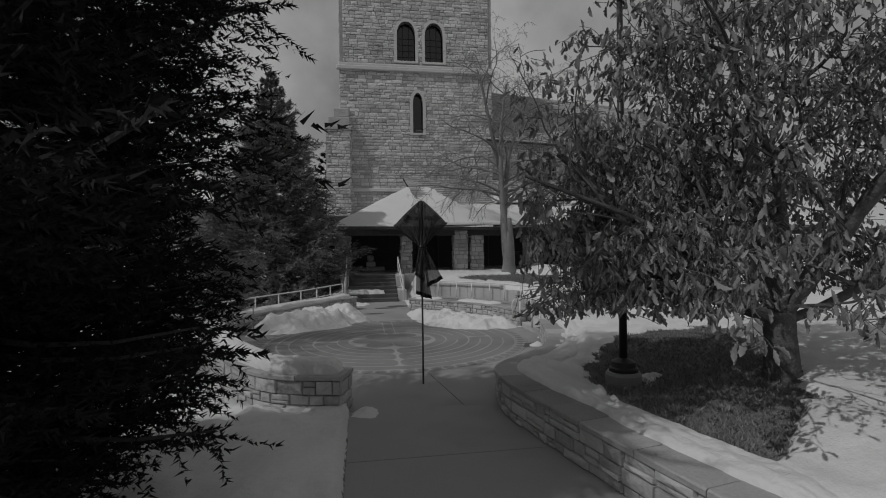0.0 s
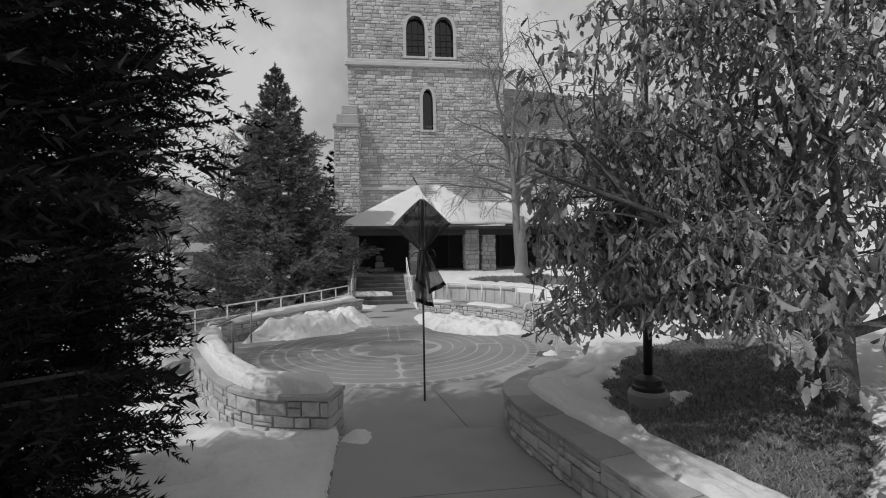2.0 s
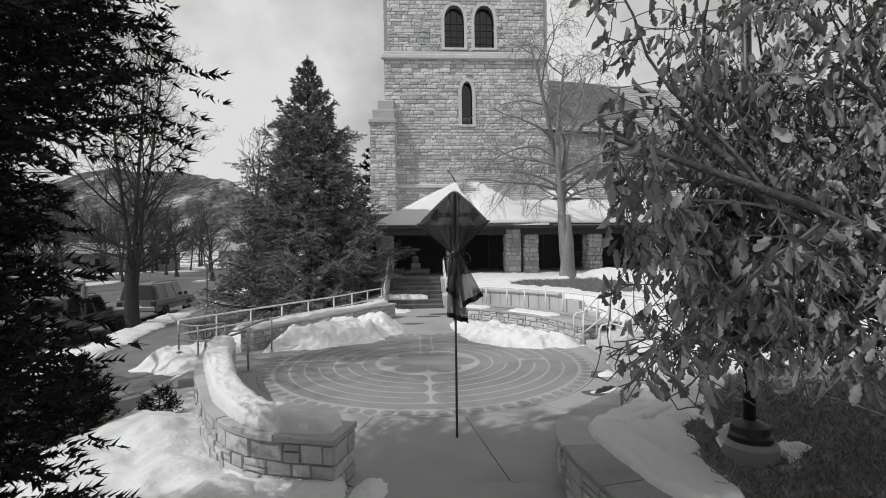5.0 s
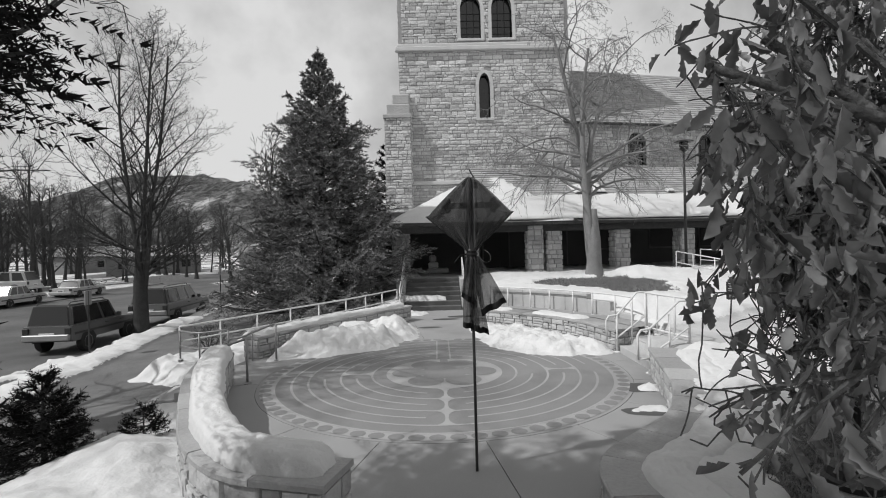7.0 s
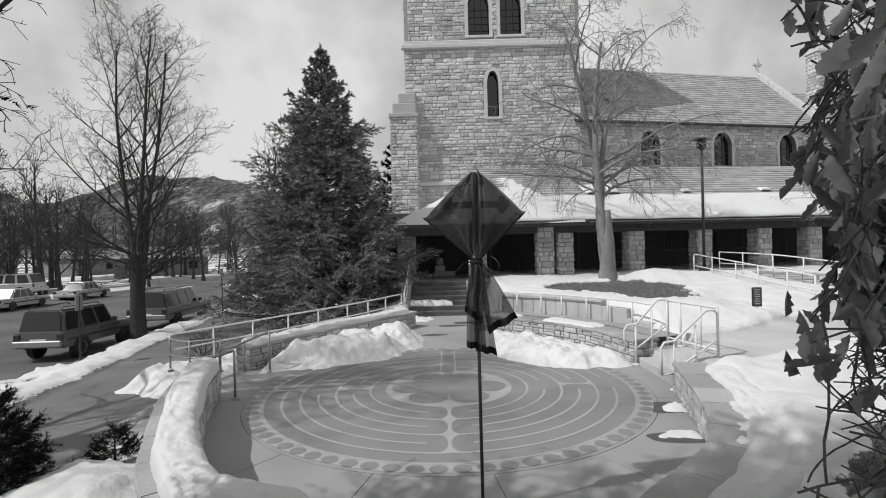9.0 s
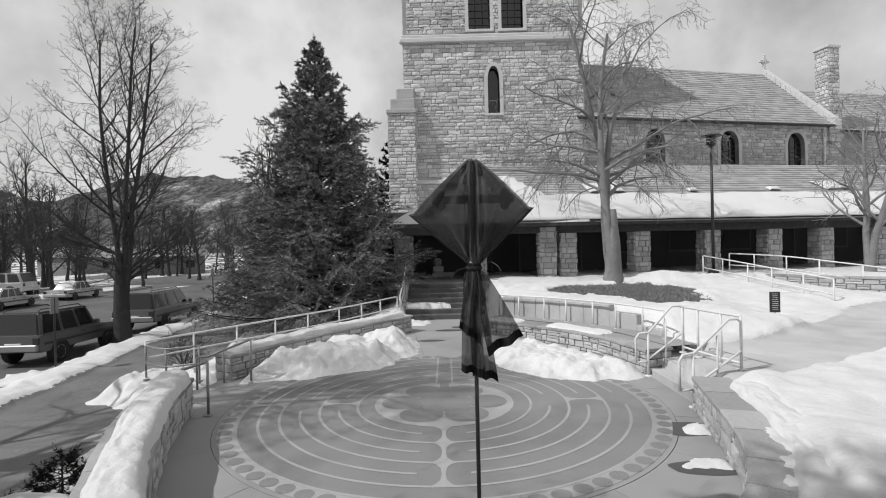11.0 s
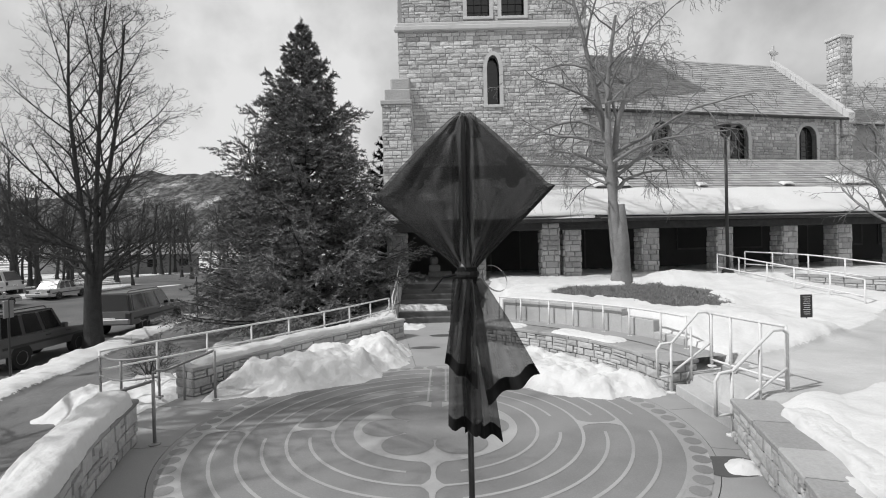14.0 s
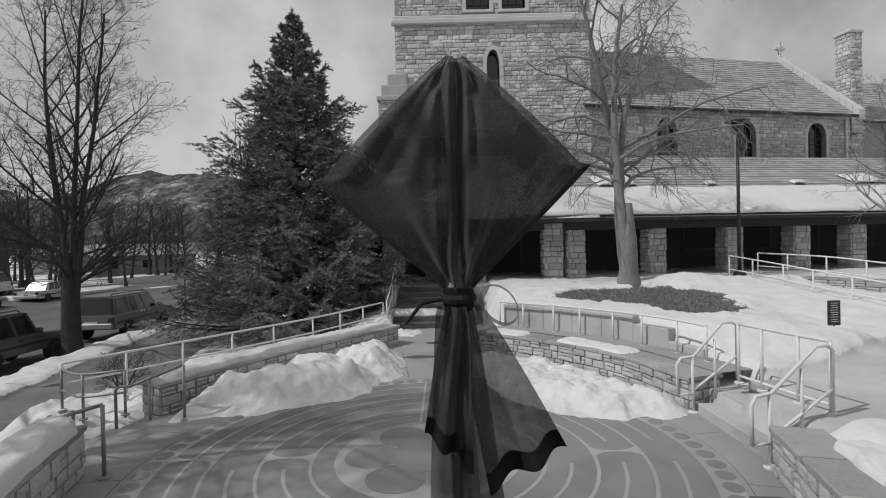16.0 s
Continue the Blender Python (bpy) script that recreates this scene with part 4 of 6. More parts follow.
add_box(bm, (NL, 1.2, 0), (NL + 16, 12, NZ1))
part("transept_wall", bm, MORTAR, nave)
t_hole = [(3.6, 7.9, 9.4, 10.4, 1.9)]
wall_with_holes("transept_face", nave, Vector((NL, 1.1, 0)), X, Z, [(0, 0), (16, 0), (16, NZ1), (0, NZ1)], t_hole, 0.09, MORTAR)
ashlar_face(nave, Vector((NL + 0.1, 1.1, NZ0 - 2)), X, Z, 14, NZ1 - NZ0 + 2, [(3.5, 7.9 - NZ0 + 2, 9.4 - NZ0 + 2, 10.6 - NZ0 + 2, 2.3)], 0.15, 0.28, 0.22, 0.75, STONE_FAR, 35)
shingle_roof(nave, (NL + 0.35, 0.6, NZ1 - 0.1), (NL + 16, 0.6, NZ1 - 0.1), (NL + 16, 5.6, 14.9), (NL + 0.35, 5.6, 14.9), 20, 42)

# arcade: lean-to roof on stone piers
arcade = thing("arcade", (4.2, 27.9, 0), "stone arcade with square piers under a snowy lean-to roof", "arcade", rz=7.7)
AL, AZ, AF = 30.0, 3.62, 1.15
for k, u in enumerate((2.46, 6.14, 9.8, 13.14, 16.04, 19.3, 22.6, 25.9, 29.2)):
    pier = new("pier")
    pier.parent = arcade
    part("core", box((u - 0.36, 0.05, AF - 0.3), (u + 0.36, 0.77, AZ - 0.35)), MORTAR, pier)
    ashlar_face(pier, Vector((u - 0.38, 0.03, AF)), X, Z, 0.76, AZ - AF - 0.35, [], 0.18, 0.3, 0.25, 0.5, STONE_FAR, 50 + k, pieces=30, piece_mat=STONE)
    ashlar_face(pier, Vector((u - 0.38, 0.79, AF)), -Y, Z, 0.76, AZ - AF - 0.35, [], 0.18, 0.3, 0.25, 0.5, STONE_FAR, 70 + k)
    ashlar_face(pier, Vector((u + 0.38, 0.03, AF)), Y, Z, 0.76, AZ - AF - 0.35, [], 0.18, 0.3, 0.25, 0.5, STONE_FAR, 90 + k)
part("lintel_beam", box((-6.2, -0.05, AZ - 0.35), (AL, 0.85, AZ - 0.02), 0.02), BARK_DARK, arcade, "dark timber beam")
part("floor_slab", box((-6.4, -0.2, AF - 0.8), (AL, 5.0, AF), 0.02), CONCRETE, arcade, "raised concrete floor")
# rear and end walls get the roof's shade from their colour
part("rear_wall", box((-6.4, 4.6, AF), (AL, 5.0, AZ + 1.0)), SHADE_WALL, arcade, "rear wall with shade put into its dark colour")
part("end_wall", box((-6.4, 1.0, AF), (-6.0, 4.6, AZ + 0.6)), SHADE_WALL, arcade)
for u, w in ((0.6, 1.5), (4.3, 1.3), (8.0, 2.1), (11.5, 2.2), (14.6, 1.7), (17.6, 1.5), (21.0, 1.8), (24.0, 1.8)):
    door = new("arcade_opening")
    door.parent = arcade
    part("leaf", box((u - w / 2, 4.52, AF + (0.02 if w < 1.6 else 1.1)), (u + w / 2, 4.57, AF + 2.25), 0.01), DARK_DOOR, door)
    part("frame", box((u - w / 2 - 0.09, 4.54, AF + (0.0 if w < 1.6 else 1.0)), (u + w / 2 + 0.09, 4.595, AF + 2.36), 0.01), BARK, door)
bm = bmesh.new()
add_box(bm, (-6.3, -0.75, AZ - 0.04), (AL, -0.55, AZ + 0.14), 0.02)
part("eave_board", bm, BARK_DARK, arcade, "dark eave fascia")
shingle_roof(arcade, (-0.5, -0.75, AZ + 0.1), (AL, -0.75, AZ + 0.1), (AL, 6.6, AZ + 3.85), (-0.5, 6.6, AZ + 3.85), 22, 43)


def snow_sheet(name, label, corner, ux, uy, nx, ny, depth, seed, ragged=0.1, parent=None):
    """A blanket of snow on a slope, ragged along its edges; corner plus the two edge vectors."""
    corner, ux, uy = Vector(corner), Vector(ux), Vector(uy)
    nrm = ux.cross(uy).normalized()
    vs, fs = [], []
    for j in range(ny + 1):
        for i in range(nx + 1):
            u, v = i / nx, j / ny
            vv = v
            if j == ny:
                vv = 1 + ragged * float(fbm(np.array([u * ux.length * 0.5]), np.array([1.0]), 1.0, seed)[0])
            edge = min(1.0, min(i, nx - i) * 0.5, j * 0.6 + 0.35, (ny - j) * 0.7)
            h = depth * max(0.0, edge) ** 0.5 * (1 + 0.35 * float(fbm(np.array([u * ux.length]), np.array([v * uy.length]), 0.7, seed)[0]))
            vs.append(corner + ux * u + uy * vv + nrm * (h + (0.05 if edge > 0 else 0.03)))
    w = nx + 1
    for j in range(ny):
        for i in range(nx):
            fs.append((j * w + i, j * w + i + 1, (j + 1) * w + i + 1, (j + 1) * w + i))
    n = len(vs)
    vs += [vs[i] - nrm * 0.04 for i in range(w)]
    fs += [(n + i, n + i + 1, i + 1, i) for i in range(nx)]
    ob = mesh_ob(name, vs, fs, SNOW, parent, smooth=True)
    return tagged(ob, label, "snow", kind="stuff")


am = arcade.matrix_basis
up_slope = Vector((0, 7.35, 3.75))
a0 = am @ Vector((-0.3, -0.8, AZ + 0.14))
snow_sheet("roof_snow", "smooth snow blanket on the arcade eave", a0, am.to_3x3() @ Vector((AL, 0, 0)), am.to_3x3() @ up_slope * 0.40, 160, 10, 0.13, 61, 0.06)
for u, s, wd in ((4.6, 0.43, 2.0), (15.0, 0.44, 0.7), (18.6, 0.45, 1.8), (10.2, 0.43, 0.5)):
    snow_sheet("roof_snow", "left-over snow patch on arcade shingles", am @ (Vector((u, -0.8, AZ + 0.14)) + up_slope * s), am.to_3x3() @ Vector((wd, 0, 0)), am.to_3x3() @ up_slope * (0.16 if wd > 1.5 else 0.05), 12, 6, 0.1, 62, 0.3)

# porch: hipped snowy roof over the head of the steps
porch = thing("entrance_porch", (0, 0, 0), "stone entrance porch with a snowy hipped roof", "porch")
PZ, PX0, PX1, PY = 3.72, -1.75, 7.6, 27.3
bm = bmesh.new()
q = [bm.verts.new(p) for p in ((PX0, PY, PZ), (PX1, PY, PZ), (PX1, PY + 8, PZ), (PX0, PY + 8, PZ), (2.9, PY + 5.5, PZ + 2.75), (4.6, PY + 5.5, PZ + 2.75), (2.9, PY + 8, PZ + 2.75), (4.6, PY + 8, PZ + 2.75))]
for f in ((0, 1, 5, 4), (1, 2, 7, 5), (0, 4, 6, 3), (4, 5, 7, 6), (3, 2, 1, 0)):
    bm.faces.new([q[i] for i in f])
part("roof", bm, BARK_DARK, porch)
roof_snow = thing("roof_snow", (0, 0, 0), "smooth thick snow over the hipped porch roof", "snow", kind="stuff")
bm = bmesh.new()
N = 26
grid = {}
for i in range(N + 1):
    for j in range(N + 1):
        x, y = PX0 - 0.05 + (PX1 - PX0 + 0.1) * i / N, PY - 0.05 + 8.0 * j / N
        zz = min(1.0, (x - PX0) / (2.9 - PX0), (PX1 - x) / (PX1 - 4.6), (y - PY) / 5.5)
        edge = min(1.0, min(i, N - i, j) * 0.5)
        grid[i, j] = bm.verts.new((x, y, PZ + 2.75 * max(zz, -0.02) + 0.03 + edge * 0.13 * (1 + 0.4 * n3(x, y, 3, 0.9))))
for i in range(N):
    for j in range(N):
        bm.faces.new((grid[i, j], grid[i + 1, j], grid[i + 1, j + 1], grid[i, j + 1]))
part("blanket", bm, SNOW, roof_snow, smooth=True)
part("fascia", box((PX0 - 0.02, PY - 0.03, PZ - 0.16), (PX1, PY + 0.12, PZ - 0.003), 0.02), BARK_DARK, porch)
part("fascia", box((PX0 - 0.02, PY + 0.125, PZ - 0.16), (PX0 + 0.12, PY + 8, PZ - 0.003), 0.02), BARK_DARK, porch)
for k, (u, w) in enumerate(((-1.1, 0.8), (2.45, 0.6), (5.6, 0.75))):
    pier = new("pier")
    pier.parent = porch
    part("core", box((u - w / 2 + 0.02, 28.0, 0.6), (u + w / 2 - 0.02, 28.7, PZ - 0.16)), MORTAR, pier)
    ashlar_face(pier, Vector((u - w / 2, 27.98, 0.6)), X, Z, w, PZ - 0.76, [], 0.18, 0.3, 0.25, 0.55, STONE_FAR, 110 + k, pieces=40, piece_mat=STONE)
    ashlar_face(pier, Vector((u + w / 2, 27.98, 0.6)), Y, Z, 0.74, PZ - 0.76, [], 0.18, 0.3, 0.25, 0.55, STONE_FAR, 120 + k)
    ashlar_face(pier, Vector((u - w / 2, 28.72, 0.6)), -Y, Z, 0.74, PZ - 0.76, [], 0.18, 0.3, 0.25, 0.55, STONE_FAR, 130 + k)
part("floor_slab", box((-1.7, 26.55, 0.2), (5.9, 33.2, 1.16), 0.02), CONCRETE, porch)
part("rear_wall", box((-1.9, 33.2, 0.5), (7.0, 33.6, PZ + 1)), SHADE_WALL, porch, "rear wall with shade put into its dark colour")
part("side_wall", box((-1.9, 28.8, 0.5), (-1.6, 33.2, PZ + 0.6)), SHADE_WALL, porch)
part("porch_window", box((0.3, 33.1, 1.9), (1.7, 33.18, 3.0), 0.02), GLASS, porch, "dark porch window")
rub = thing("stone_pedestal", (0.55, 30.5, 1.16), "rough stone pedestal standing in the porch", "pedestal")
part("base", box((-0.4, -0.3, 0), (0.75, 0.3, 0.28), 0.05), STONE, rub)
part("middle", box((-0.35, -0.25, 0.28), (0.2, 0.25, 0.6), 0.06), STONE, rub)
part("top", box((-0.3, -0.2, 0.6), (0.1, 0.2, 1.0), 0.1), STONE, rub)

# front steps with a snowy edge on each tread
steps = thing("front_steps", (0, 0, 0), "worn stone steps before the entrance porch, shade in their colour", "steps", kind="structure")
SX0, SX1, NSTEP, RISE, TREAD = -0.72, 1.66, 7, 0.1655, 0.4
for k in range(NSTEP):
    y0 = 23.8 + TREAD * k
    part("step", box((SX0, y0, -0.15), (SX1, y0 + TREAD + 0.05 if k < NSTEP - 1 else 26.54, RISE * (k + 1)), 0.012), STEP_SHADE, steps)
for sx, w in ((SX0 - 0.42, 0.4), (SX1 + 0.02, 0.4)):
    cheek = thing("stair_cheek", (sx, 0, 0), "low stone cheek wall beside the steps", "stair wall", kind="structure")
    part("block", box((0, 25.2, 0), (w, 27.9, 1.2), 0.03), STONE, cheek)
    part("block", box((0, 23.9, -0.1), (w, 25.19, 0.55), 0.03), STONE, cheek)


# ---- rails ----
def rail_run(name, label, ctrl, height, posts, mat, bars=(0.5,), base_drop=0.05, radius=0.024, spacing=None, group=""):
    """A handrail over ctrl (x, y, ground height): top bar, lower bars, posts."""
    p = spline(ctrl, 0.15)
    rail = thing(name, tuple(p[0]), label, "handrail", group)
    o = p[0]
    rel = [Vector(q - o) for q in p]
    part("top_bar", tube([q + Vector((0, 0, height)) for q in rel], radius, 8), mat, rail, smooth=True)
    for b in bars:
        part("lower_bar", tube([q + Vector((0, 0, height * b)) for q in rel], radius * 0.85, 8), mat, rail, smooth=True)
    for k in range(posts):
        q = rel[round((len(rel) - 1) * k / max(1, posts - 1))]
        part("post", tube([q + Vector((0, 0, -base_drop)), q + Vector((0, 0, height))], radius, 8), mat, rail, smooth=True)
        part("foot_plate", lathe([(0.07, -0.01), (0.07, 0.012), (radius + 0.01, 0.018)], 12), mat, rail).location = q
    return rail


def step_rail(name, label, a, b, rise, mat, height=0.9, group="stair handrails", loop=True):
    """A bent stair rail: a short loop at the foot, a sloping top bar, a post at the head."""
    a, b = Vector(a), Vector(b)
    rail = thing(name, tuple(a), label, "handrail", group)
    d = (b - a)
    d.z = 0
    f = d.normalized()
    up = Vector((0, 0, 1))
    top_a, top_b = up * height, d + up * (height + rise)
    bar = [f * -0.26 + up * 0.3, f * -0.27 + up * (height - 0.12), f * -0.2 + up * (height - 0.02), top_a + f * 0.02, top_b - f * 0.25, top_b - f * 0.08, top_b + up * -0.06, d + up * (rise - 0.02)]
    if not loop:
        bar = bar[3:]
    part("top_bar", tube(bar, 0.024, 8), mat, rail, smooth=True)
    if loop:
        part("lower_bar", tube([f * -0.26 + up * 0.3, up * 0.3], 0.02, 8), mat, rail, smooth=True)
    if loop:
        part("lower_bar", tube([up * 0.35, d + up * (rise + 0.35)], 0.02, 8), mat, rail, smooth=True)
    part("post", tube([up * -0.02, up * height], 0.024, 8), mat, rail, smooth=True)
    m = d * 0.5
    part("post", tube([m + up * (rise * 0.5 - 0.05), m + up * (rise * 0.5 + height)], 0.02, 8), mat, rail, smooth=True)
    part("foot_plate", lathe([(0.08, -0.005), (0.08, 0.015), (0.03, 0.03)], 12), mat, rail)
    return rail


# steps up to the east walk
east = thing("east_steps", (0, 0, 0), "pale concrete steps rising to the upper walk", "steps", kind="structure")
for k in range(3):
    part("step", box((5.02 + 0.4 * k, 13.42, -0.1), (5.02 + 0.4 * (k + 1) + (0.02 if k < 2 else 1.4), 15.18, 0.173 * (k + 1)), 0.012), CONCRETE_WALL, east)
step_rail("stair_rail", "white painted bent steel stair rail", (4.92, 13.28, 0.0), (5.85, 13.5, 0), 0.52, RAIL)
step_rail("stair_rail", "white painted bent steel stair rail", (4.98, 15.25, 0.0), (5.75, 15.35, 0), 0.52, RAIL)
rail_run("guard_rail", "white steel guard rail along the upper landing", [(5.6, 15.05, 0.52), (5.75, 14.3, 0.52), (5.92, 13.62, 0.52)], 0.92, 4, RAIL, bars=(0.12,))
# steps down to the sidewalk
west = thing("west_steps", (0, 0, 0), "concrete steps going down to the sidewalk", "steps", kind="structure")
for k in range(4):
    part("step", box((-4.15 - 0.42 * (k + 1), 13.95, -0.9), (-4.15 - 0.42 * k, 15.5, -0.15 * (k + 1)), 0.012), CONCRETE, west)
step_rail("stair_rail", "grey steel stair rail descending from the plaza", (-3.2, 13.4, 0.0), (-4.35, 13.95, 0), -0.3, RAIL_DARK, loop=False)
step_rail("stair_rail", "grey steel stair rail descending from the plaza", (-3.27, 15.42, 0.0), (-4.45, 15.5, 0), -0.35, RAIL_DARK, loop=False)
rail_run("ramp_rail", "long curved two-bar steel ramp rail", [(-6.2, 16.6, -0.16), (-5.0, 17.7, -0.08), (-3.8, 18.8, 0.0), (-2.4, 20.6, 0.05), (-0.95, 23.2, 0.1)], 0.86, 9, RAIL, bars=(0.55,), base_drop=0.35)
rail_run("ramp_rail", "short two-bar rail at the ramp foot", [(-6.2, 16.6, -0.2), (-5.5, 16.15, -0.2), (-4.75, 16.2, -0.15)], 0.8, 3, RAIL_DARK, bars=(0.5,))
rail_run("stair_rail", "white steel rail beside the church steps", [(-0.85, 23.3, 0.08), (-0.85, 24.6, 0.45), (-0.85, 26.6, 1.2)], 0.9, 3, RAIL)
rail_run("stair_rail", "white steel rail beside the church steps", [(1.85, 23.3, 0.1), (1.85, 24.6, 0.45), (1.85, 26.6, 1.2)], 0.9, 3, RAIL)


def offset(ctrl, d):
    p = spline([(x, y) for x, y in ctrl], 0.25)
    n = normals2(p)
    return p + n * d


pc = offset(WALL_C, 0.72)
rail_run("bench_rail", "white steel rail standing on the bench wall", [(x, y, 0.52) for x, y in pc[3::3]], 0.66, 8, RAIL, bars=())
# ramp and its rear retaining wall of cast panels
rear = offset(WALL_C, 1.0)[4:]
ret = thing("retaining_wall", (0, 0, 0), "curved cast concrete retaining wall with stained panels", "retaining wall", kind="structure")
for i in range(0, len(rear) - 2, 3):
    a, b = Vector((*rear[i], 0)), Vector((*rear[min(i + 3, len(rear) - 1)], 0))
    f = (b - a).normalized()
    s = f.cross(Z)
    t = 1 - i / len(rear)
    h = 1.1 - 0.42 * (1 - float(smooth01(0.0, 0.25, i / len(rear))))
    bm = bmesh.new()
    add_box(bm, (0.006, -0.12, 0.0), ((b - a).length - 0.006, 0.12, h), 0.012)
    m = Matrix.Translation(a) @ Matrix((f, -s, Z)).transposed().to_4x4()
    for v in bm.verts:
        v.co = m @ v.co
    part("panel", bm, CONCRETE_WALL, ret)
vs, fs = [], []
inner, outer = offset(WALL_C, 0.3), offset(WALL_C, 1.0)
for a, b in zip(inner, outer):
    vs += [(a[0], a[1], 0.535), (b[0], b[1], 0.535)]
for i in range(len(inner) - 1):
    fs.append((2 * i, 2 * i + 1, 2 * i + 3, 2 * i + 2))
tagged(mesh_ob("ramp_floor", vs, fs, CONCRETE), "concrete ledge behind the bench wall", "paving", kind="structure")
# far ramp rails and low stone wall in front of the arcade
far_wall = [(12.7, 25.2), (13.5, 23.6), (14.4, 22.2), (15.6, 21.0)]
stone_wall("ramp_wall", "low stone ramp wall in front of the arcade", far_wall, 0.4, 0.65, 15, base=0.7, snow=False)
rail_run("ramp_rail", "white two-bar steel ramp rail by the arcade", [(11.2, 25.0, 1.2), (11.7, 23.6, 1.0), (12.3, 22.0, 0.75), (12.9, 20.5, 0.52)], 0.95, 6, RAIL)
rail_run("ramp_rail", "white two-bar steel ramp rail by the arcade", [(12.6, 25.6, 1.25), (13.5, 23.6, 1.15), (14.4, 22.2, 0.95), (15.6, 21.0, 0.7)], 0.95, 6, RAIL)
for bx, by in ((18.6, 24.6), (19.5, 24.4)):
    rack = thing("bike_rack", (bx, by, 1.05), "looped steel bicycle rack standing in snow", "bike rack", "bicycle racks")
    part("loop", tube([(-0.3, 0, 0), (-0.3, 0, 0.6), (-0.2, 0, 0.78), (0, 0, 0.85), (0.2, 0, 0.78), (0.3, 0, 0.6), (0.3, 0, 0)], 0.025, 8), RAIL_DARK, rack, smooth=True)


# ---- snow heaps ----
def heap(label, poly, height, seed, step=0.05, base=0.0, lump=0.35):
    """A shovelled heap of snow inside an outline, sloping to nothing at its ragged foot."""
    xs = np.arange(min(p[0] for p in poly) - 0.3, max(p[0] for p in poly) + 0.3, step)
    ys = np.arange(min(p[1] for p in poly) - 0.3, max(p[1] for p in poly) + 0.3, step)
    gx_, gy_ = np.meshgrid(xs, ys)
    d = np.where(in_poly(gx_, gy_, poly), 1, -1) * seg_dist(gx_, gy_, poly) + 0.09 * fbm(gx_, gy_, 1.8, seed) + 0.04 * fbm(gx_, gy_, 6.0, seed + 2)
    hgt = height * smooth01(0.0, 0.62, d) ** 0.8 * (1 + lump * fbm(gx_, gy_, 1.5, seed + 5) + 0.12 * fbm(gx_, gy_, 3.1, seed + 7)) + (0.035 * fbm(gx_, gy_, 6, seed + 9) + 0.02 * fbm(gx_, gy_, 13, seed + 12)) * smooth01(0.0, 0.2, d)
    hgt = np.where(d > 0, hgt, 0.0) + np.minimum(d, 0.06) * 0.35
    keep = d > -0.22
    idx = -np.ones(gx_.shape, int)
    idx[keep] = np.arange(keep.sum())
    vs = np.stack([gx_[keep], gy_[keep], base + hgt[keep]], 1)
    fs = []
    for j in range(len(ys) - 1):
        for i in range(len(xs) - 1):
            q = (idx[j, i], idx[j, i + 1], idx[j + 1, i + 1], idx[j + 1, i])
            if min(q) >= 0:
                fs.append(q)
    ob = mesh_ob("snow_heap", vs, fs, SNOW, smooth=True)
    return tagged(ob, label, "snow heap", kind="stuff")


heap("long shovelled snow heap along the stone wall", [(-3.45, 15.35), (-2.07, 15.55), (-0.74, 16.3), (0.0, 17.7), (0.15, 19.0), (-0.55, 20.6), (-1.4, 19.7), (-2.2, 18.6), (-2.95, 17.3), (-3.6, 16.1)], 0.4, 3)
heap("broad snow heap against the bench wall", [(2.2, 15.9), (2.9, 15.3), (3.8, 14.95), (4.85, 15.1), (4.95, 15.6), (4.4, 17.2), (3.3, 18.6), (2.0, 19.8), (1.6, 19.3), (1.75, 17.4)], 0.24, 9, lump=0.25)
heap("small melting snow lump on wet concrete", [(4.2, 12.1), (4.6, 12.0), (4.75, 12.3), (4.5, 12.55), (4.25, 12.45)], 0.16, 15, 0.04)
heap("small melting snow lump on wet concrete", [(3.75, 11.15), (4.25, 11.05), (4.35, 11.3), (3.95, 11.4)], 0.13, 19, 0.04)
heap("snow crumbs beside the wall end", [(-0.2, 7.65), (0.1, 7.6), (0.2, 7.95), (0.0, 8.05)], 0.1, 22, 0.035)
heap("snow remnant beside the lamp footing", [(4.76, 7.55), (5.1, 7.6), (5.25, 7.8), (4.95, 7.95), (4.78, 7.85)], 0.14, 41, 0.035, 0.3)
heap("snow patch on the walk before the steps", [(-0.8, 22.4), (0.1, 22.3), (0.2, 23.3), (-0.5, 23.7), (-0.85, 23.3)], 0.1, 25, 0.05)
heap("snow lying beyond the west steps", [(-7.3, 16.3), (-5.7, 15.6), (-4.6, 16.05), (-4.2, 17.3), (-5.6, 18.7), (-7.4, 18.3)], 0.36, 27, 0.07, -0.6)
heap("snow bank in front of the lower wall", [(-0.35, 6.8), (-0.3, 7.5), (-1.3, 8.1), (-2.3, 8.9), (-3.1, 10.6), (-4.2, 10.8), (-4.6, 8.5), (-3.2, 6.9), (-1.5, 6.2)], 0.16, 33, 0.08, 0.0)
for px_, py_, sx, sy, seed in ((4.35, 12.35, 0.45, 0.3, 1), (4.05, 11.1, 0.5, 0.22, 2), (0.95, 21.3, 0.5, 0.2, 3), (0.4, 19.6, 0.4, 0.16, 4), (1.5, 21.9, 0.5, 0.25, 5)):
    th = np.linspace(0, 2 * math.pi, 28, endpoint=False)
    rr = 1 + 0.2 * np.array([n3(math.cos(t) * 1.3 + seed * 7, math.sin(t) * 1.3) for t in th])
    wet = mesh_ob("wet_patch", [(px_ + sx * r * math.cos(t), py_ + sy * r * math.sin(t), 0.0035) for t, r in zip(th, rr)], [tuple(range(28))], ASPHALT)
    tagged(wet, "dark wet meltwater patch on the concrete", "wet patch", kind="structure")


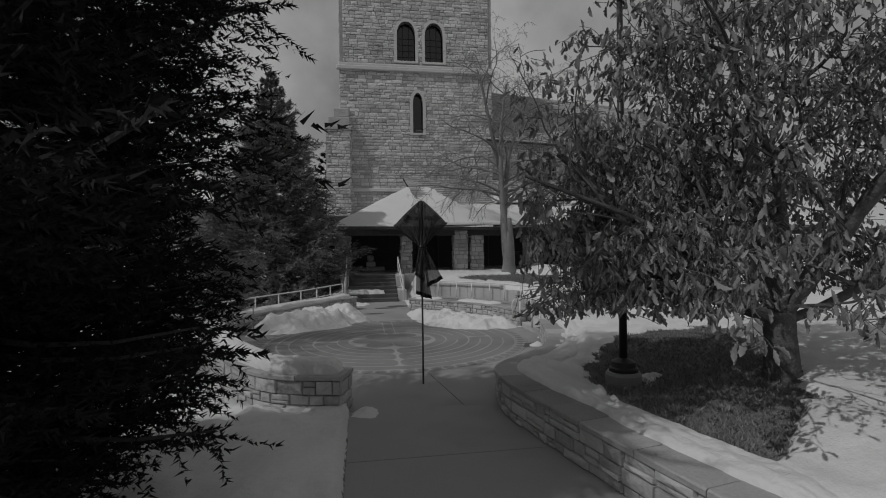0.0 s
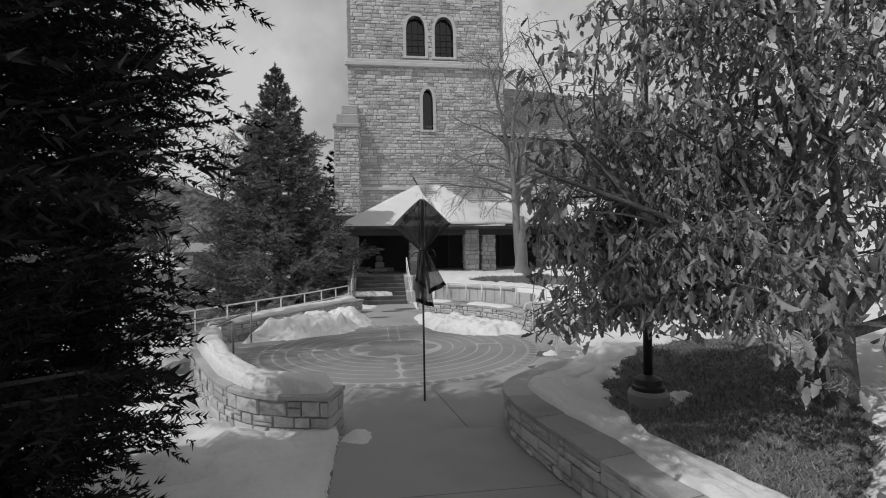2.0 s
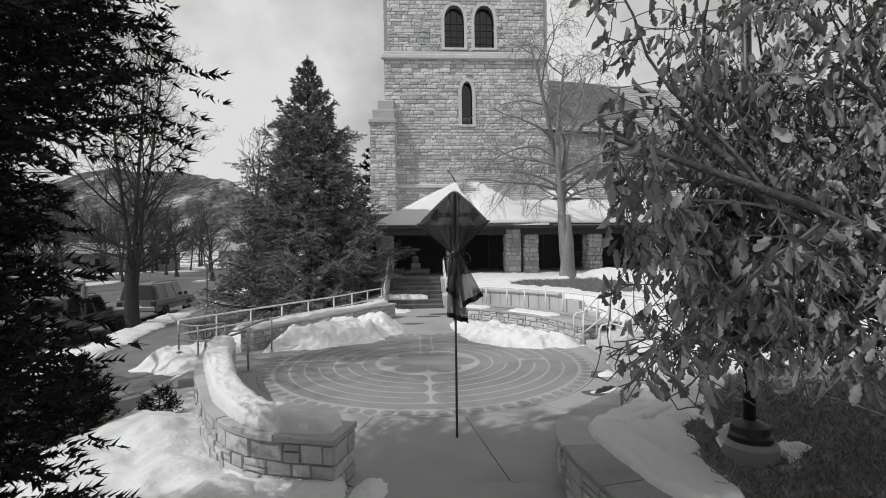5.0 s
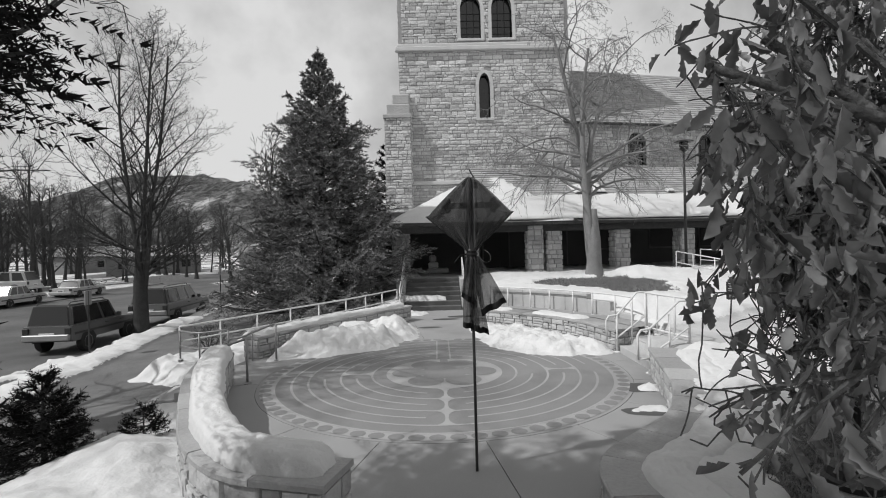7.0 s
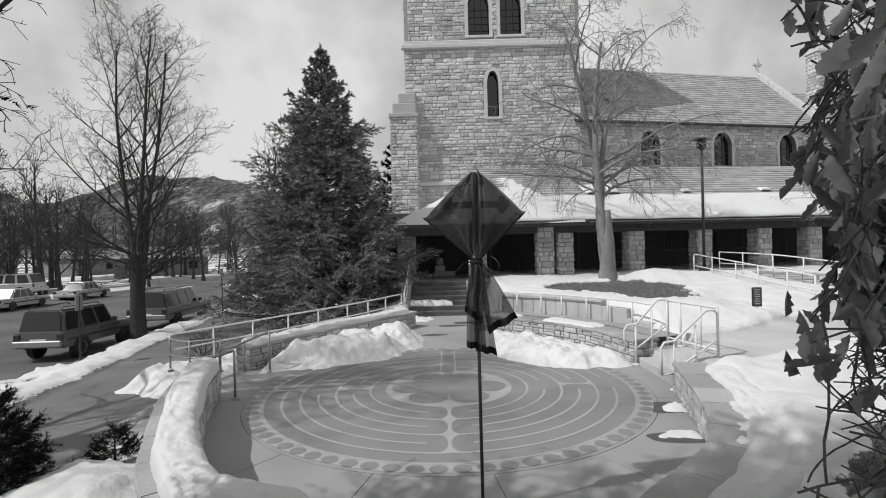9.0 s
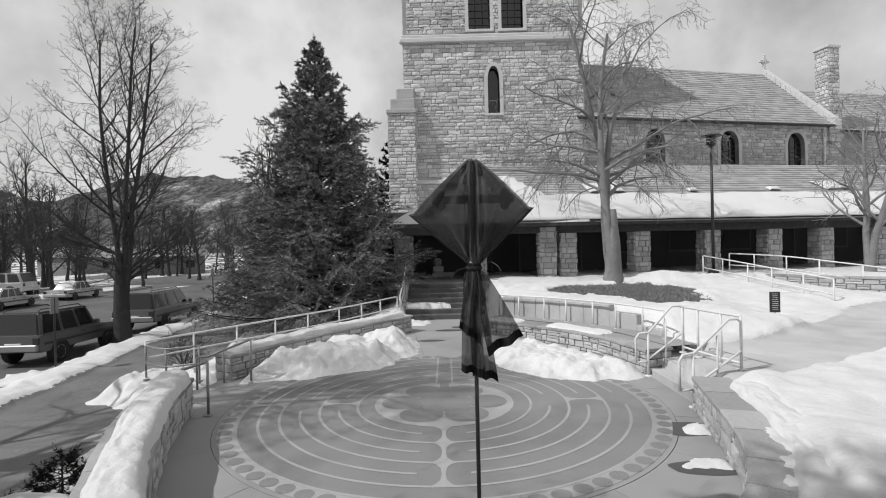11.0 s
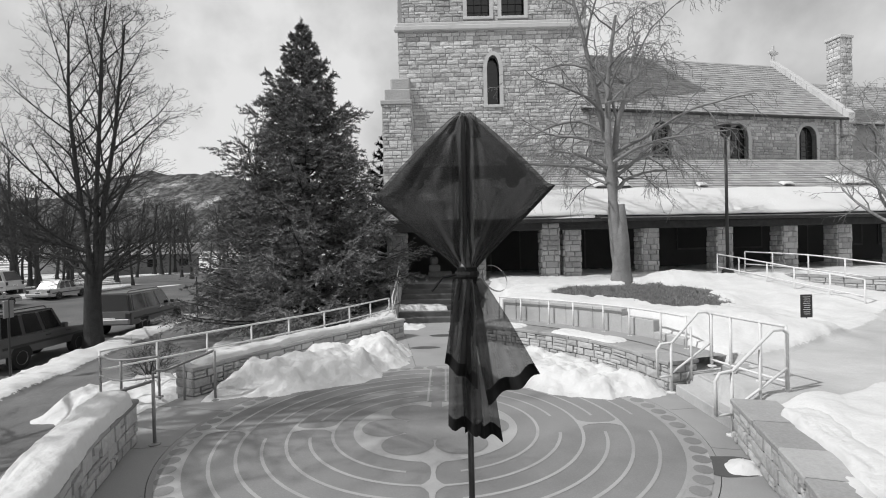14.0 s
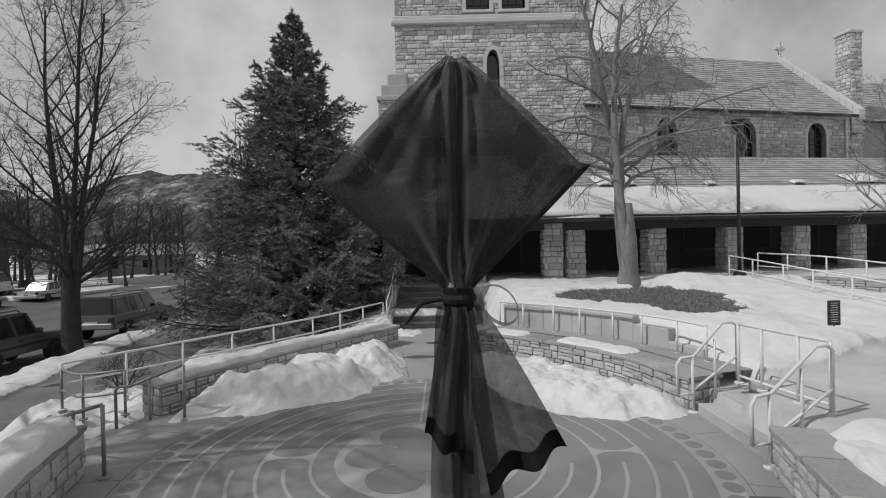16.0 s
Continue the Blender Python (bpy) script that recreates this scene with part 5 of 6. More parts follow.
# ---- lamp posts and sign ----
def lamp_post(at, height, label):
    post = thing("street_lamp", at, label, "street lamp", "lamp posts")
    part("footing", lathe([(0.3, -0.3), (0.3, 0.22), (0.27, 0.27), (0.0, 0.275)], 28), CONCRETE, post, "round concrete footing")
    part("base", lathe([(0.24, 0.275), (0.24, 0.33), (0.21, 0.36), (0.2, 0.44), (0.08, 0.5), (0.0, 0.5)], 24), BLACK_METAL, post)
    part("pole", tube([(0, 0, 0.45), (0, 0, height)], [0.068, 0.05], 14), BLACK_METAL, post, smooth=True)
    head = part("lantern", lathe([(0.05, height), (0.16, height + 0.08), (0.2, height + 0.1), (0.2, height + 0.45), (0.0, height + 0.46)], 16), GLASS, post, "dark glass lantern")
    part("cap", lathe([(0.4, height + 0.455), (0.42, height + 0.48), (0.2, height + 0.56), (0.0, height + 0.6)], 20), BLACK_METAL, head)
    return post


lamp = lamp_post((4.4, 7.8, 0.16), 6.68, "black lamp post on a round concrete footing in turf")
bracket = part("sign_plate", box((-0.14, -0.02, 2.75), (0.12, 0.02, 3.0), 0.01), BLACK_METAL, lamp, "small dark plate")
lamp_post((12.1, 25.9, 1.05), 5.6, "black lamp post before the arcade")
sign = thing("notice_sign", (9.43, 18.03, 0.4), "small dark notice sign on a thin stake in snow", "sign")
part("stake", tube([(0, 0, 0), (0, 0, 0.85)], 0.012, 6), BLACK_METAL, sign)
part("panel", box((-0.14, -0.012, 0.44), (0.14, 0.012, 0.98), 0.008), BLACK_METAL, sign, "dark panel")
for k in range(9):
    part("text_bar", box((-0.085 + 0.01 * (k % 3), -0.016, 0.92 - 0.05 * k), (0.085 - 0.012 * (k % 2), -0.0125, 0.93 - 0.05 * k)), SIGN_WHITE, sign)
for sx, sy, sh in ((-10.55, 19.4, 2.1), (-11.2, 30.6, 2.6)):
    pole = thing("street_sign", (sx, sy, ground_z(sx, sy) - 0.1), "thin street sign post on the snowy verge", "street sign", "street signs")
    part("post", tube([(0, 0, 0), (0, 0, sh)], 0.028, 8), BLACK_METAL, pole)
    part("plate", box((-0.02, -0.15, sh - 0.45), (0.02, 0.15, sh), 0.008), RAIL_DARK, pole)


def turf(poly, count, seed, label, height):
    """Short winter grass blades over a bare patch."""
    rg = np.random.RandomState(seed)
    xs, ys = np.array([p[0] for p in poly]), np.array([p[1] for p in poly])
    px_ = rg.uniform(xs.min() - 0.3, xs.max() + 0.3, count)
    py_ = rg.uniform(ys.min() - 0.3, ys.max() + 0.3, count)
    zz, sn, _, _ = ground_parts(px_, py_)
    k = sn < 0.5
    px_, py_, zz = px_[k], py_[k], zz[k]
    n = len(px_)
    a = rg.uniform(0, 2 * math.pi, n)
    w = rg.uniform(0.006, 0.014, n)
    lean = rg.normal(0, 0.035, (n, 2))
    h = rg.uniform(0.4, 1.0, n) * height
    v0 = np.stack([px_ - np.cos(a) * w, py_ - np.sin(a) * w, zz - 0.01], 1)
    v1 = np.stack([px_ + np.cos(a) * w, py_ + np.sin(a) * w, zz - 0.01], 1)
    v2 = np.stack([px_ + lean[:, 0], py_ + lean[:, 1], zz + h], 1)
    ob = tri_ob("turf", np.stack([v0, v1, v2], 1).reshape(-1, 3), np.arange(3 * n).reshape(-1, 3), TURF)
    return tagged(ob, label, "grass", kind="stuff")


turf(LAWN, 60000, 5, "short dull winter grass under the oak", 0.06)
turf(LAWN_FAR, 24000, 6, "bare winter grass showing through snow", 0.09)

cup = thing("paper_cup", (5.52, 13.95, 0.347), "white paper coffee cup with a dark lid on a step", "cup")
part("body", lathe([(0.0, 0.0), (0.032, 0.0), (0.044, 0.12), (0.0, 0.12)], 18), SIGN_WHITE, cup)
part("lid", lathe([(0.047, 0.121), (0.047, 0.133), (0.041, 0.148), (0.0, 0.148)], 18), BLACK_METAL, cup, "dark plastic lid")


# ---- trees ----
def grow(seed, base, height, r0, spread, levels, kids, up=0.25, droop=0.0, first=0.25, wiggle=0.16, trunks=((0.0, 0.0),), seg=6, keep=0.7, min_r=0.006, limb=0.5, jitter=0.35):
    """A leafless tree: tapered limbs that fork into twigs. Returns segments (a, b, ra, rb, level)."""
    rng = random.Random(seed)
    out = []

    def branch(p, d, length, r, level):
        n = seg if level < 2 else max(3, seg - level)
        step = length / n
        pts = [p.copy()]
        q, dirn = p.copy(), d.normalized()
        for i in range(n):
            lift = up * (0.35 if level else 0.12) - droop * (level / levels) * (1.0 if level else 0.0)
            wg = wiggle * (1.0 if level else (0.3 if len(trunks) == 1 else 0.55))
            dirn = (dirn + Vector((rng.gauss(0, wg), rng.gauss(0, wg), rng.gauss(0, wg * 0.6) + lift * 0.35))).normalized()
            q2 = q + dirn * step
            ra, rb = r * (1 - 0.75 * i / n), r * (1 - 0.75 * (i + 1) / n)
            out.append((q.copy(), q2.copy(), max(ra, min_r), max(rb, min_r * 0.8), level))
            pts.append(q2.copy())
            q = q2
        if level >= levels:
            return
        m = kids[level]
        for k in range(m):
            t = first + (1 - first) * (k + rng.random()) / m if level == 0 else 0.2 + 0.8 * (k + rng.random()) / m
            f = t * n
            i = min(int(f), n - 1)
            at = pts[i].lerp(pts[i + 1], f - i)
            ax = (pts[i + 1] - pts[i]).normalized()
            az = k * 2.399 + rng.uniform(-0.5, 0.5)
            side = ax.orthogonal().normalized()
            side = Matrix.Rotation(az, 3, ax) @ side
            ang = spread * rng.uniform(0.75, 1.25) * (1.0 if level else 1.15 - 0.35 * t)
            dirn2 = ax * math.cos(ang) + side * math.sin(ang)
            ln = length * (limb if level == 0 else 0.5) * rng.uniform(1 - jitter, 1 + jitter) * (1.15 - 0.65 * t if level == 0 else 1 - 0.4 * t)
            branch(at, dirn2, ln, max(min_r, r * (1 - 0.72 * t) * (0.55 if level == 0 else 0.6)), level + 1)
    for lx, ly in trunks:
        branch(Vector(base), Vector((lx, ly, 1)), height * (1.0 if (lx, ly) == (0.0, 0.0) else rng.uniform(0.8, 1.0)), r0, 0)
    return out


def segs_mesh(segs, sides_of):
    vs, fs = [], []
    for a, b, ra, rb, lv_ in segs:
        n = sides_of(lv_)
        d = (b - a)
        if d.length < 1e-6:
            continue
        d.normalize()
        s = d.orthogonal().normalized()
        u = d.cross(s)
        i = len(vs)
        e = b + d * (rb * 0.4)
        for p, r in ((a, ra), (e, rb)):
            for k in range(n):
                t = 2 * math.pi * k / n
                vs.append(p + (s * math.cos(t) + u * math.sin(t)) * r)
        for k in range(n):
            fs.append((i + k, i + (k + 1) % n, i + n + (k + 1) % n, i + n + k))
    return vs, fs


def bare_tree(name, at, label, segs, mat, category="tree", group=""):
    """Limbs (trunk and boughs) and twigs of a leafless tree as two parts."""
    tree = thing(name, at, label, category, group)
    low = [s for s in segs if s[4] <= 1]
    high = [s for s in segs if s[4] > 1]
    part_mesh = segs_mesh(low, lambda l: 10 if l == 0 else 6)
    mesh_ob("trunk", *part_mesh, mat, tree, smooth=True)
    tw = mesh_ob("twig_mass", *segs_mesh(high, lambda l: 4 if l < 3 else 3), mat, tree, "fine bare twigs")
    tw["kind"] = "stuff"
    return tree


def root_flare(r):
    return [(Vector((0, 0, -0.35)), Vector((0, 0, 0.05)), r * 1.75, r * 1.3, 0), (Vector((0, 0, 0.05)), Vector((0, 0, 0.5)), r * 1.3, r * 1.0, 0)]


O = (0, 0, 0)
tree_w = grow(5, O, 12.6, 0.12, 0.8, 4, (17, 9, 6, 2), up=0.3, first=0.2, limb=0.3, wiggle=0.075, seg=9, min_r=0.005, trunks=((0.06, 0.0), (0.1, 0.02), (0.0, 0.03)))
tree_w += [(Vector((0, 0, -0.3)), Vector((0, 0, 0.25)), 0.42, 0.31, 0), (Vector((0, 0, 0.25)), Vector((0, 0.01, 2.1)), 0.31, 0.25, 0), (Vector((0, 0.01, 2.1)), Vector((0, 0.03, 3.0)), 0.25, 0.17, 0)]
for k, (az, z) in enumerate(((0.3, 2.3), (1.5, 2.6), (2.7, 2.2), (3.6, 2.9), (5.2, 2.5), (0.9, 3.2), (4.4, 3.3))):
    d = Vector((math.cos(az), math.sin(az), 0))
    low = grow(60 + k, O, 3.3, 0.05, 0.7, 3, (8, 6, 4), up=0.25, first=0.2, limb=0.45, wiggle=0.16, seg=6, min_r=0.005, trunks=((d.x * 3.0, d.y * 3.0),))
    tree_w += [(a + Vector((0, 0, z)), b + Vector((0, 0, z)), ra, rb, lv_ + 1) for a, b, ra, rb, lv_ in low]
bare_tree("street_tree", (-11.65, 24.05, -0.6), "leafless street tree with upswept branches by the curb", tree_w, BARK_DARK)
tree_c = grow(8, O, 11.8, 0.2, 0.9, 4, (10, 8, 7, 3), up=0.6, droop=1.0, first=0.3, limb=0.5, min_r=0.0065, wiggle=0.2, trunks=((-0.12, 0.02), (0.14, -0.04), (0.03, 0.13)), seg=8)
tree_c += [(Vector((0, 0, -0.3)), Vector((0, 0, 0.4)), 0.5, 0.33, 0), (Vector((0, 0, 0.4)), Vector((0.02, 0, 1.7)), 0.33, 0.26, 0), (Vector((0.02, 0, 1.7)), Vector((0.05, 0.03, 2.9)), 0.26, 0.12, 0)]
bare_tree("birch_tree", (7.35, 24.3, 1.1), "pale multi-stemmed leafless tree with drooping twigs", tree_c, BARK_PALE)
tree_r = grow(12, O, 7.0, 0.17, 0.8, 4, (12, 7, 5, 3), up=0.4, droop=0.5, first=0.3, limb=0.55, wiggle=0.18, trunks=((0.1, 0.0), (-0.2, 0.1)), seg=7) + [(Vector((0, 0, -0.3)), Vector((0, 0, 0.4)), 0.34, 0.2, 0)]
bare_tree("birch_tree", (18.9, 26.2, 1.1), "pale leafless tree before the arcade", tree_r, BARK_PALE)
tree_n = grow(17, O, 15.0, 0.24, 0.85, 4, (30, 10, 6, 3), up=0.15, droop=0.25, first=0.16, limb=0.37, wiggle=0.14, seg=8, min_r=0.008) + root_flare(0.25)
bare_tree("street_tree", (-10.3, 11.4, -0.6), "leafless street tree with spreading low branches", tree_n, BARK_DARK)
far_a = bare_tree("street_tree", (-9.7, 33.5, -0.5), "slender leafless tree beyond the parked cars", grow(23, O, 9.0, 0.15, 0.6, 3, (13, 6, 4), up=0.5, first=0.25, limb=0.42, seg=5, min_r=0.012) + root_flare(0.15), BARK_DARK, group="far street trees")
far_b = bare_tree("street_tree", (-22.0, 58.0, -0.6), "leafless tree along the far street", grow(29, O, 8.0, 0.17, 0.8, 4, (12, 6, 4, 2), up=0.3, first=0.12, limb=0.5, seg=4, min_r=0.014) + root_flare(0.2), BARK_DARK, group="far street trees")
rng = random.Random(4)
for k in range(84):
    x, y = (rng.uniform(-85, -14), rng.uniform(44, 100)) if k < 46 else (rng.uniform(-62, -32), rng.uniform(34, 72))
    if -29.5 < x < -11:
        x -= 18.5
    copy_thing(far_b if k % 2 else far_a, pose(x, y, -0.6, 0, 0, rng.uniform(0, 360)) @ Matrix.Scale(rng.uniform(0.7, 1.3), 4))


def spruce(at, height, radius, label, seed, whorls, per, twig_n, needle_n, needle, width, mat, clear=0.2, lo=0.0, keep=None, tip=0.85, sag=0.25):
    """A conifer: trunk, whorls of drooping boughs with side twigs, and needles along every twig."""
    rng = np.random.RandomState(seed)
    tree = thing("spruce_tree", at, label, "tree")
    part("trunk", tube([(0, 0, -0.3), (0, 0, height * 0.5), (0, 0, height)], [radius * 0.075, radius * 0.045, 0.01], 8), BARK_DARK, tree)
    wood, twigs = [], []
    for w in range(whorls):
        f = (w + rng.rand() * 0.8) / whorls
        z = clear + (height - clear) * f ** 0.95
        reach = radius * (1 - f) ** tip * (0.78 + 0.36 * rng.rand()) + 0.12
        n = max(3, int(per * (1 - 0.55 * f)))
        for k in range(n):
            az = 2 * math.pi * (k + rng.rand() * 0.8) / n + w * 2.4
            ln = reach * rng.uniform(0.62, 1.16)
            while keep is not None and ln > 0.2 and not keep(at[0] + math.cos(az) * (ln + 0.15), at[1] + math.sin(az) * (ln + 0.15), at[2] + z):
                ln -= 0.15
            rise = 0.35 * f - sag * (1 - f)
            p0 = np.array([0, 0, z])
            d = np.array([math.cos(az), math.sin(az), rise])
            pts = [p0 + d * ln * t + np.array([0, 0, (0.28 * t * t - 0.12 * t) * ln]) for t in np.linspace(0, 1, 6)]
            for a, b, t in zip(pts, pts[1:], range(5)):
                wood.append((Vector(a), Vector(b), 0.012 * ln * (1 - t / 6) + 0.004, 0.012 * ln * (1 - (t + 1) / 6) + 0.003, 0))
            m = max(3, int(twig_n * ln / radius * (1.0 if at[2] + z < 9.5 or at[1] > 20 else 0.3)))
            for j in range(m):
                t = 0.2 + 0.8 * (j + rng.rand()) / m
                q = p0 + d * ln * t + np.array([0, 0, (0.28 * t * t - 0.12 * t) * ln])
                sd = 1 if j % 2 else -1
                a2 = az + sd * rng.uniform(0.5, 1.1)
                tl = ln * rng.uniform(0.16, 0.34) * (1.15 - 0.6 * t) + 0.08
                e = q + np.array([math.cos(a2), math.sin(a2), rise * 0.4 - rng.uniform(0.0, 0.35)]) * tl
                twigs.append((q, e))
            for lift in (0.25, 0.6, 0.9):
                q = pts[-1] * (0.75 + 0.08 * lift) + pts[0] * (0.25 - 0.08 * lift)
                a2 = az + rng.uniform(-0.6, 0.6)
                twigs.append((q, q + np.array([math.cos(a2), math.sin(a2), lift]) * (0.1 + 0.1 * ln)))
            for t0, t1 in ((0.45, 0.75), (0.75, 1.02)):
                twigs.append((pts[0] * (1 - t0) + pts[-1] * t0, pts[0] * (1 - t1) + pts[-1] * t1))
    for k in range(4):
        twigs.append((np.array([0.0, 0.0, height * (0.955 + 0.015 * k)]), np.array([0.0, 0.0, height * (0.985 + 0.015 * k)])))
    mesh_ob("bough_mass", *segs_mesh(wood, lambda l: 4), BARK_DARK, tree)["kind"] = "stuff"
    A, B = np.array([t[0] for t in twigs]), np.array([t[1] for t in twigs])
    thin = (A[:, 2] < 7.5) | (rng.rand(len(A)) < (0.45 if needle_n > 30 else 1.0))
    A, B = A[thin], B[thin]
    n = len(A)
    ts = rng.rand(n, needle_n)
    root = A[:, None] * (1 - ts[..., None]) + B[:, None] * ts[..., None]
    ax = (B - A) / (np.linalg.norm(B - A, axis=1)[:, None] + 1e-9)
    rnd = rng.normal(size=(n, needle_n, 3))
    side = rnd - (rnd * ax[:, None]).sum(-1)[..., None] * ax[:, None]
    side /= np.linalg.norm(side, axis=-1)[..., None] + 1e-9
    side[..., 2] = side[..., 2] * 0.8 + 0.12
    tipd = side * 0.75 + ax[:, None] * 0.65
    L = needle * rng.uniform(0.6, 1.25, (n, needle_n, 1))
    across = np.cross(tipd, rng.normal(size=(n, needle_n, 3)))
    across /= np.linalg.norm(across, axis=-1)[..., None] + 1e-9
    v0, v1, v2 = root - across * width / 2, root + across * width / 2, root + tipd * L
    verts = np.stack([v0, v1, v2], 2).reshape(-1, 3)
    tri = np.arange(len(verts)).reshape(-1, 3)
    tri_ob("foliage", verts, tri, mat, tree, "dense short needles")["kind"] = "stuff"
    return tree


spruce((-4.55, 26.3, -0.35), 11.9, 4.35, "tall full blue spruce tree beside the church", 3, 40, 17, 34, 30, 0.14, 0.036, NEEDLE, clear=0.3, sag=0.06, tip=0.92)
spruce((-2.7, 39.5, -0.3), 10.3, 3.2, "dark spruce tree standing behind the tower corner", 4, 20, 11, 14, 18, 0.24, 0.05, NEEDLE_SHADED)
spruce((-4.2, 4.7, -0.2), 13.0, 4.0, "large spruce tree close to the path, needles coloured as shaded", 7, 78, 16, 44, 40, 0.08, 0.022, NEEDLE_SHADED, clear=0.45, sag=0.3, keep=lambda x, y, z: x < (0.55 - 0.92 * (y - 3.39) if z < 3.6 else 0.55 - 0.9 * (y - 4.2)) and x < (-0.22 if z < 3.4 else -0.14) * (y + 0.6) and (z > 1.5 or (x + 4.2) ** 2 + (y - 4.7) ** 2 < (1.2 + 1.2 * max(z, 0.0)) ** 2) and not (-6.5 < x + 0.8 * z < -0.3 and y + 0.34 * z > 7.3), tip=0.55)
spruce((-4.75, 10.2, -0.15), 1.15, 0.62, "small young spruce in the snow bank", 9, 12, 9, 12, 26, 0.07, 0.012, NEEDLE_SHADED, clear=0.02)
spruce((-4.05, 11.3, -0.2), 0.4, 0.26, "tiny evergreen seedling in the snow", 10, 7, 6, 6, 20, 0.05, 0.01, NEEDLE_SHADED, clear=0.02)
shrub = bare_tree("shrub", (-6.2, 18.3, -0.45), "low leafless shrub by the ramp rail", grow(31, O, 0.9, 0.02, 0.8, 3, (8, 6, 4), up=0.4, first=0.1, limb=0.7, wiggle=0.2, trunks=((0.0, 0.0), (0.5, 0.1), (-0.4, 0.3), (0.1, -0.5), (-0.3, -0.4)), seg=5, min_r=0.003), BARK_DARK, "shrub")

# oak with its dry leaves still on
OAK = (5.9, 6.1, 0.58)


def oak_segs():
    rng_ = random.Random(44)
    segs = [(Vector((0, 0, -0.3)), Vector((0, 0, 0.12)), 0.34, 0.25, 0), (Vector((0, 0, 0.12)), Vector((-0.02, 0, 0.6)), 0.25, 0.21, 0), (Vector((-0.02, 0, 0.6)), Vector((-0.03, 0.02, 0.95)), 0.21, 0.22, 0)]
    tips = []

    def limb(p, d, ln, r, level):
        n = 7
        q, dirn = p.copy(), d.normalized()
        pts = [q.copy()]
        for i in range(n):
            dirn = (dirn + Vector((rng_.gauss(0, 0.14), rng_.gauss(0, 0.14), rng_.gauss(0, 0.1) + (0.05 if level == 1 else -0.04)))).normalized()
            q2 = q + dirn * ln / n
            if q2.x + OAK[0] < 1.4 + 0.92 * (q2.y + OAK[1] - 5.3) or q2.x + OAK[0] < 1.75:
                n = len(pts) - 1
                break
            if level >= 2 and q2.z + OAK[2] < 1.75:
                dirn.z = abs(dirn.z) * 0.5
                q2 = q + dirn.normalized() * ln / n
            segs.append((q.copy(), q2.copy(), max(0.005, r * (1 - 0.7 * i / n)), max(0.004, r * (1 - 0.7 * (i + 1) / n)), level))
            q = q2
            pts.append(q.copy())
            if level >= 3:
                tips.append((q.copy(), dirn.copy()))
        if level >= 4 or n < 2:
            return
        for k in range((0, 9, 7, 4)[level]):
            t = 0.22 + 0.78 * (k + rng_.random()) / (0, 9, 7, 4)[level]
            i = min(int(t * n), n - 1)
            at_ = pts[i].lerp(pts[i + 1], t * n - i)
            ax = (pts[i + 1] - pts[i]).normalized()
            sd = Matrix.Rotation(k * 2.4 + rng_.uniform(-0.5, 0.5), 3, ax) @ ax.orthogonal().normalized()
            ang = rng_.uniform(0.55, 1.1)
            dd = ax * math.cos(ang) + sd * math.sin(ang)
            if level >= 2:
                dd.z -= 0.22
            limb(at_, dd, ln * rng_.uniform(0.38, 0.62) * (1.1 - 0.4 * t), max(0.005, r * (1 - 0.7 * t) * 0.6), level + 1)
    fork = Vector((-0.03, 0.02, 0.88))
    for dx, dy, dz, ln, r in ((-0.75, 0.25, 0.55, 4.2, 0.12), (0.8, 0.1, 0.55, 4.2, 0.12), (-0.35, 0.55, 0.9, 4.8, 0.13), (0.25, -0.45, 1.0, 4.8, 0.12), (0.1, 0.35, 1.3, 5.4, 0.14), (-0.3, -0.3, 1.2, 5.2, 0.12), (-0.85, 0.75, 0.3, 4.0, 0.09), (-0.95, 0.1, 0.32, 3.6, 0.08), (0.6, 0.9, 0.45, 4.2, 0.1), (0.7, -0.6, 0.5, 3.8, 0.1), (-1.0, -0.1, 0.42, 4.9, 0.09), (-0.95, -0.3, 0.28, 4.6, 0.08)):
        limb(fork, Vector((dx, dy, dz)), ln, r * 0.8, 1)
    return segs, tips


o_segs, o_tips = oak_segs()
oak = bare_tree("oak_tree", OAK, "oak tree holding its curled dry leaves through winter", o_segs, BARK)
rngl = np.random.RandomState(6)
# one lobed leaf: outline along its length, folded along the midrib and curled
lobes = np.array([(0.0, 0.0), (0.1, 0.06), (0.2, 0.16), (0.3, 0.13), (0.45, 0.25), (0.56, 0.17), (0.72, 0.21), (0.86, 0.12), (1.0, 0.0)])
left_ = [(t, w) for t, w in lobes]
nl = len(lobes)
mid_ = np.stack([lobes[:, 0], np.zeros(nl)], 1)
n_leaf = 24000
pick = rngl.randint(0, len(o_tips), n_leaf)
TP = np.array([t[0] for t in o_tips])[pick] + rngl.normal(0, 0.05, (n_leaf, 3))
wpos = TP + np.array(OAK)
wisp = 0.3 * np.sin(wpos[:, 2] * 4.1 + 1.0) + 0.2 * np.sin(wpos[:, 2] * 9.7)
ok = (rngl.rand(n_leaf) < np.where(wpos[:, 0] < 3.2, 0.62, 1.0)) & (wpos[:, 2] > 1.8 + 0.12 * np.sin(wpos[:, 1] * 3.0)) & (wpos[:, 0] > 1.7) & (wpos[:, 0] > np.where(wpos[:, 2] > 2.7, 1.3, 1.62) + wisp + 0.92 * (wpos[:, 1] - 5.3))
TP = TP[ok]
n_leaf = len(TP)
size = rngl.uniform(0.085, 0.17, n_leaf)
down = np.stack([rngl.normal(0, 0.45, n_leaf), rngl.normal(0, 0.45, n_leaf), -np.ones(n_leaf) * rngl.uniform(0.35, 1.6, n_leaf)], 1)
down /= np.linalg.norm(down, axis=1)[:, None]
sd_ = np.cross(down, rngl.normal(size=(n_leaf, 3)))
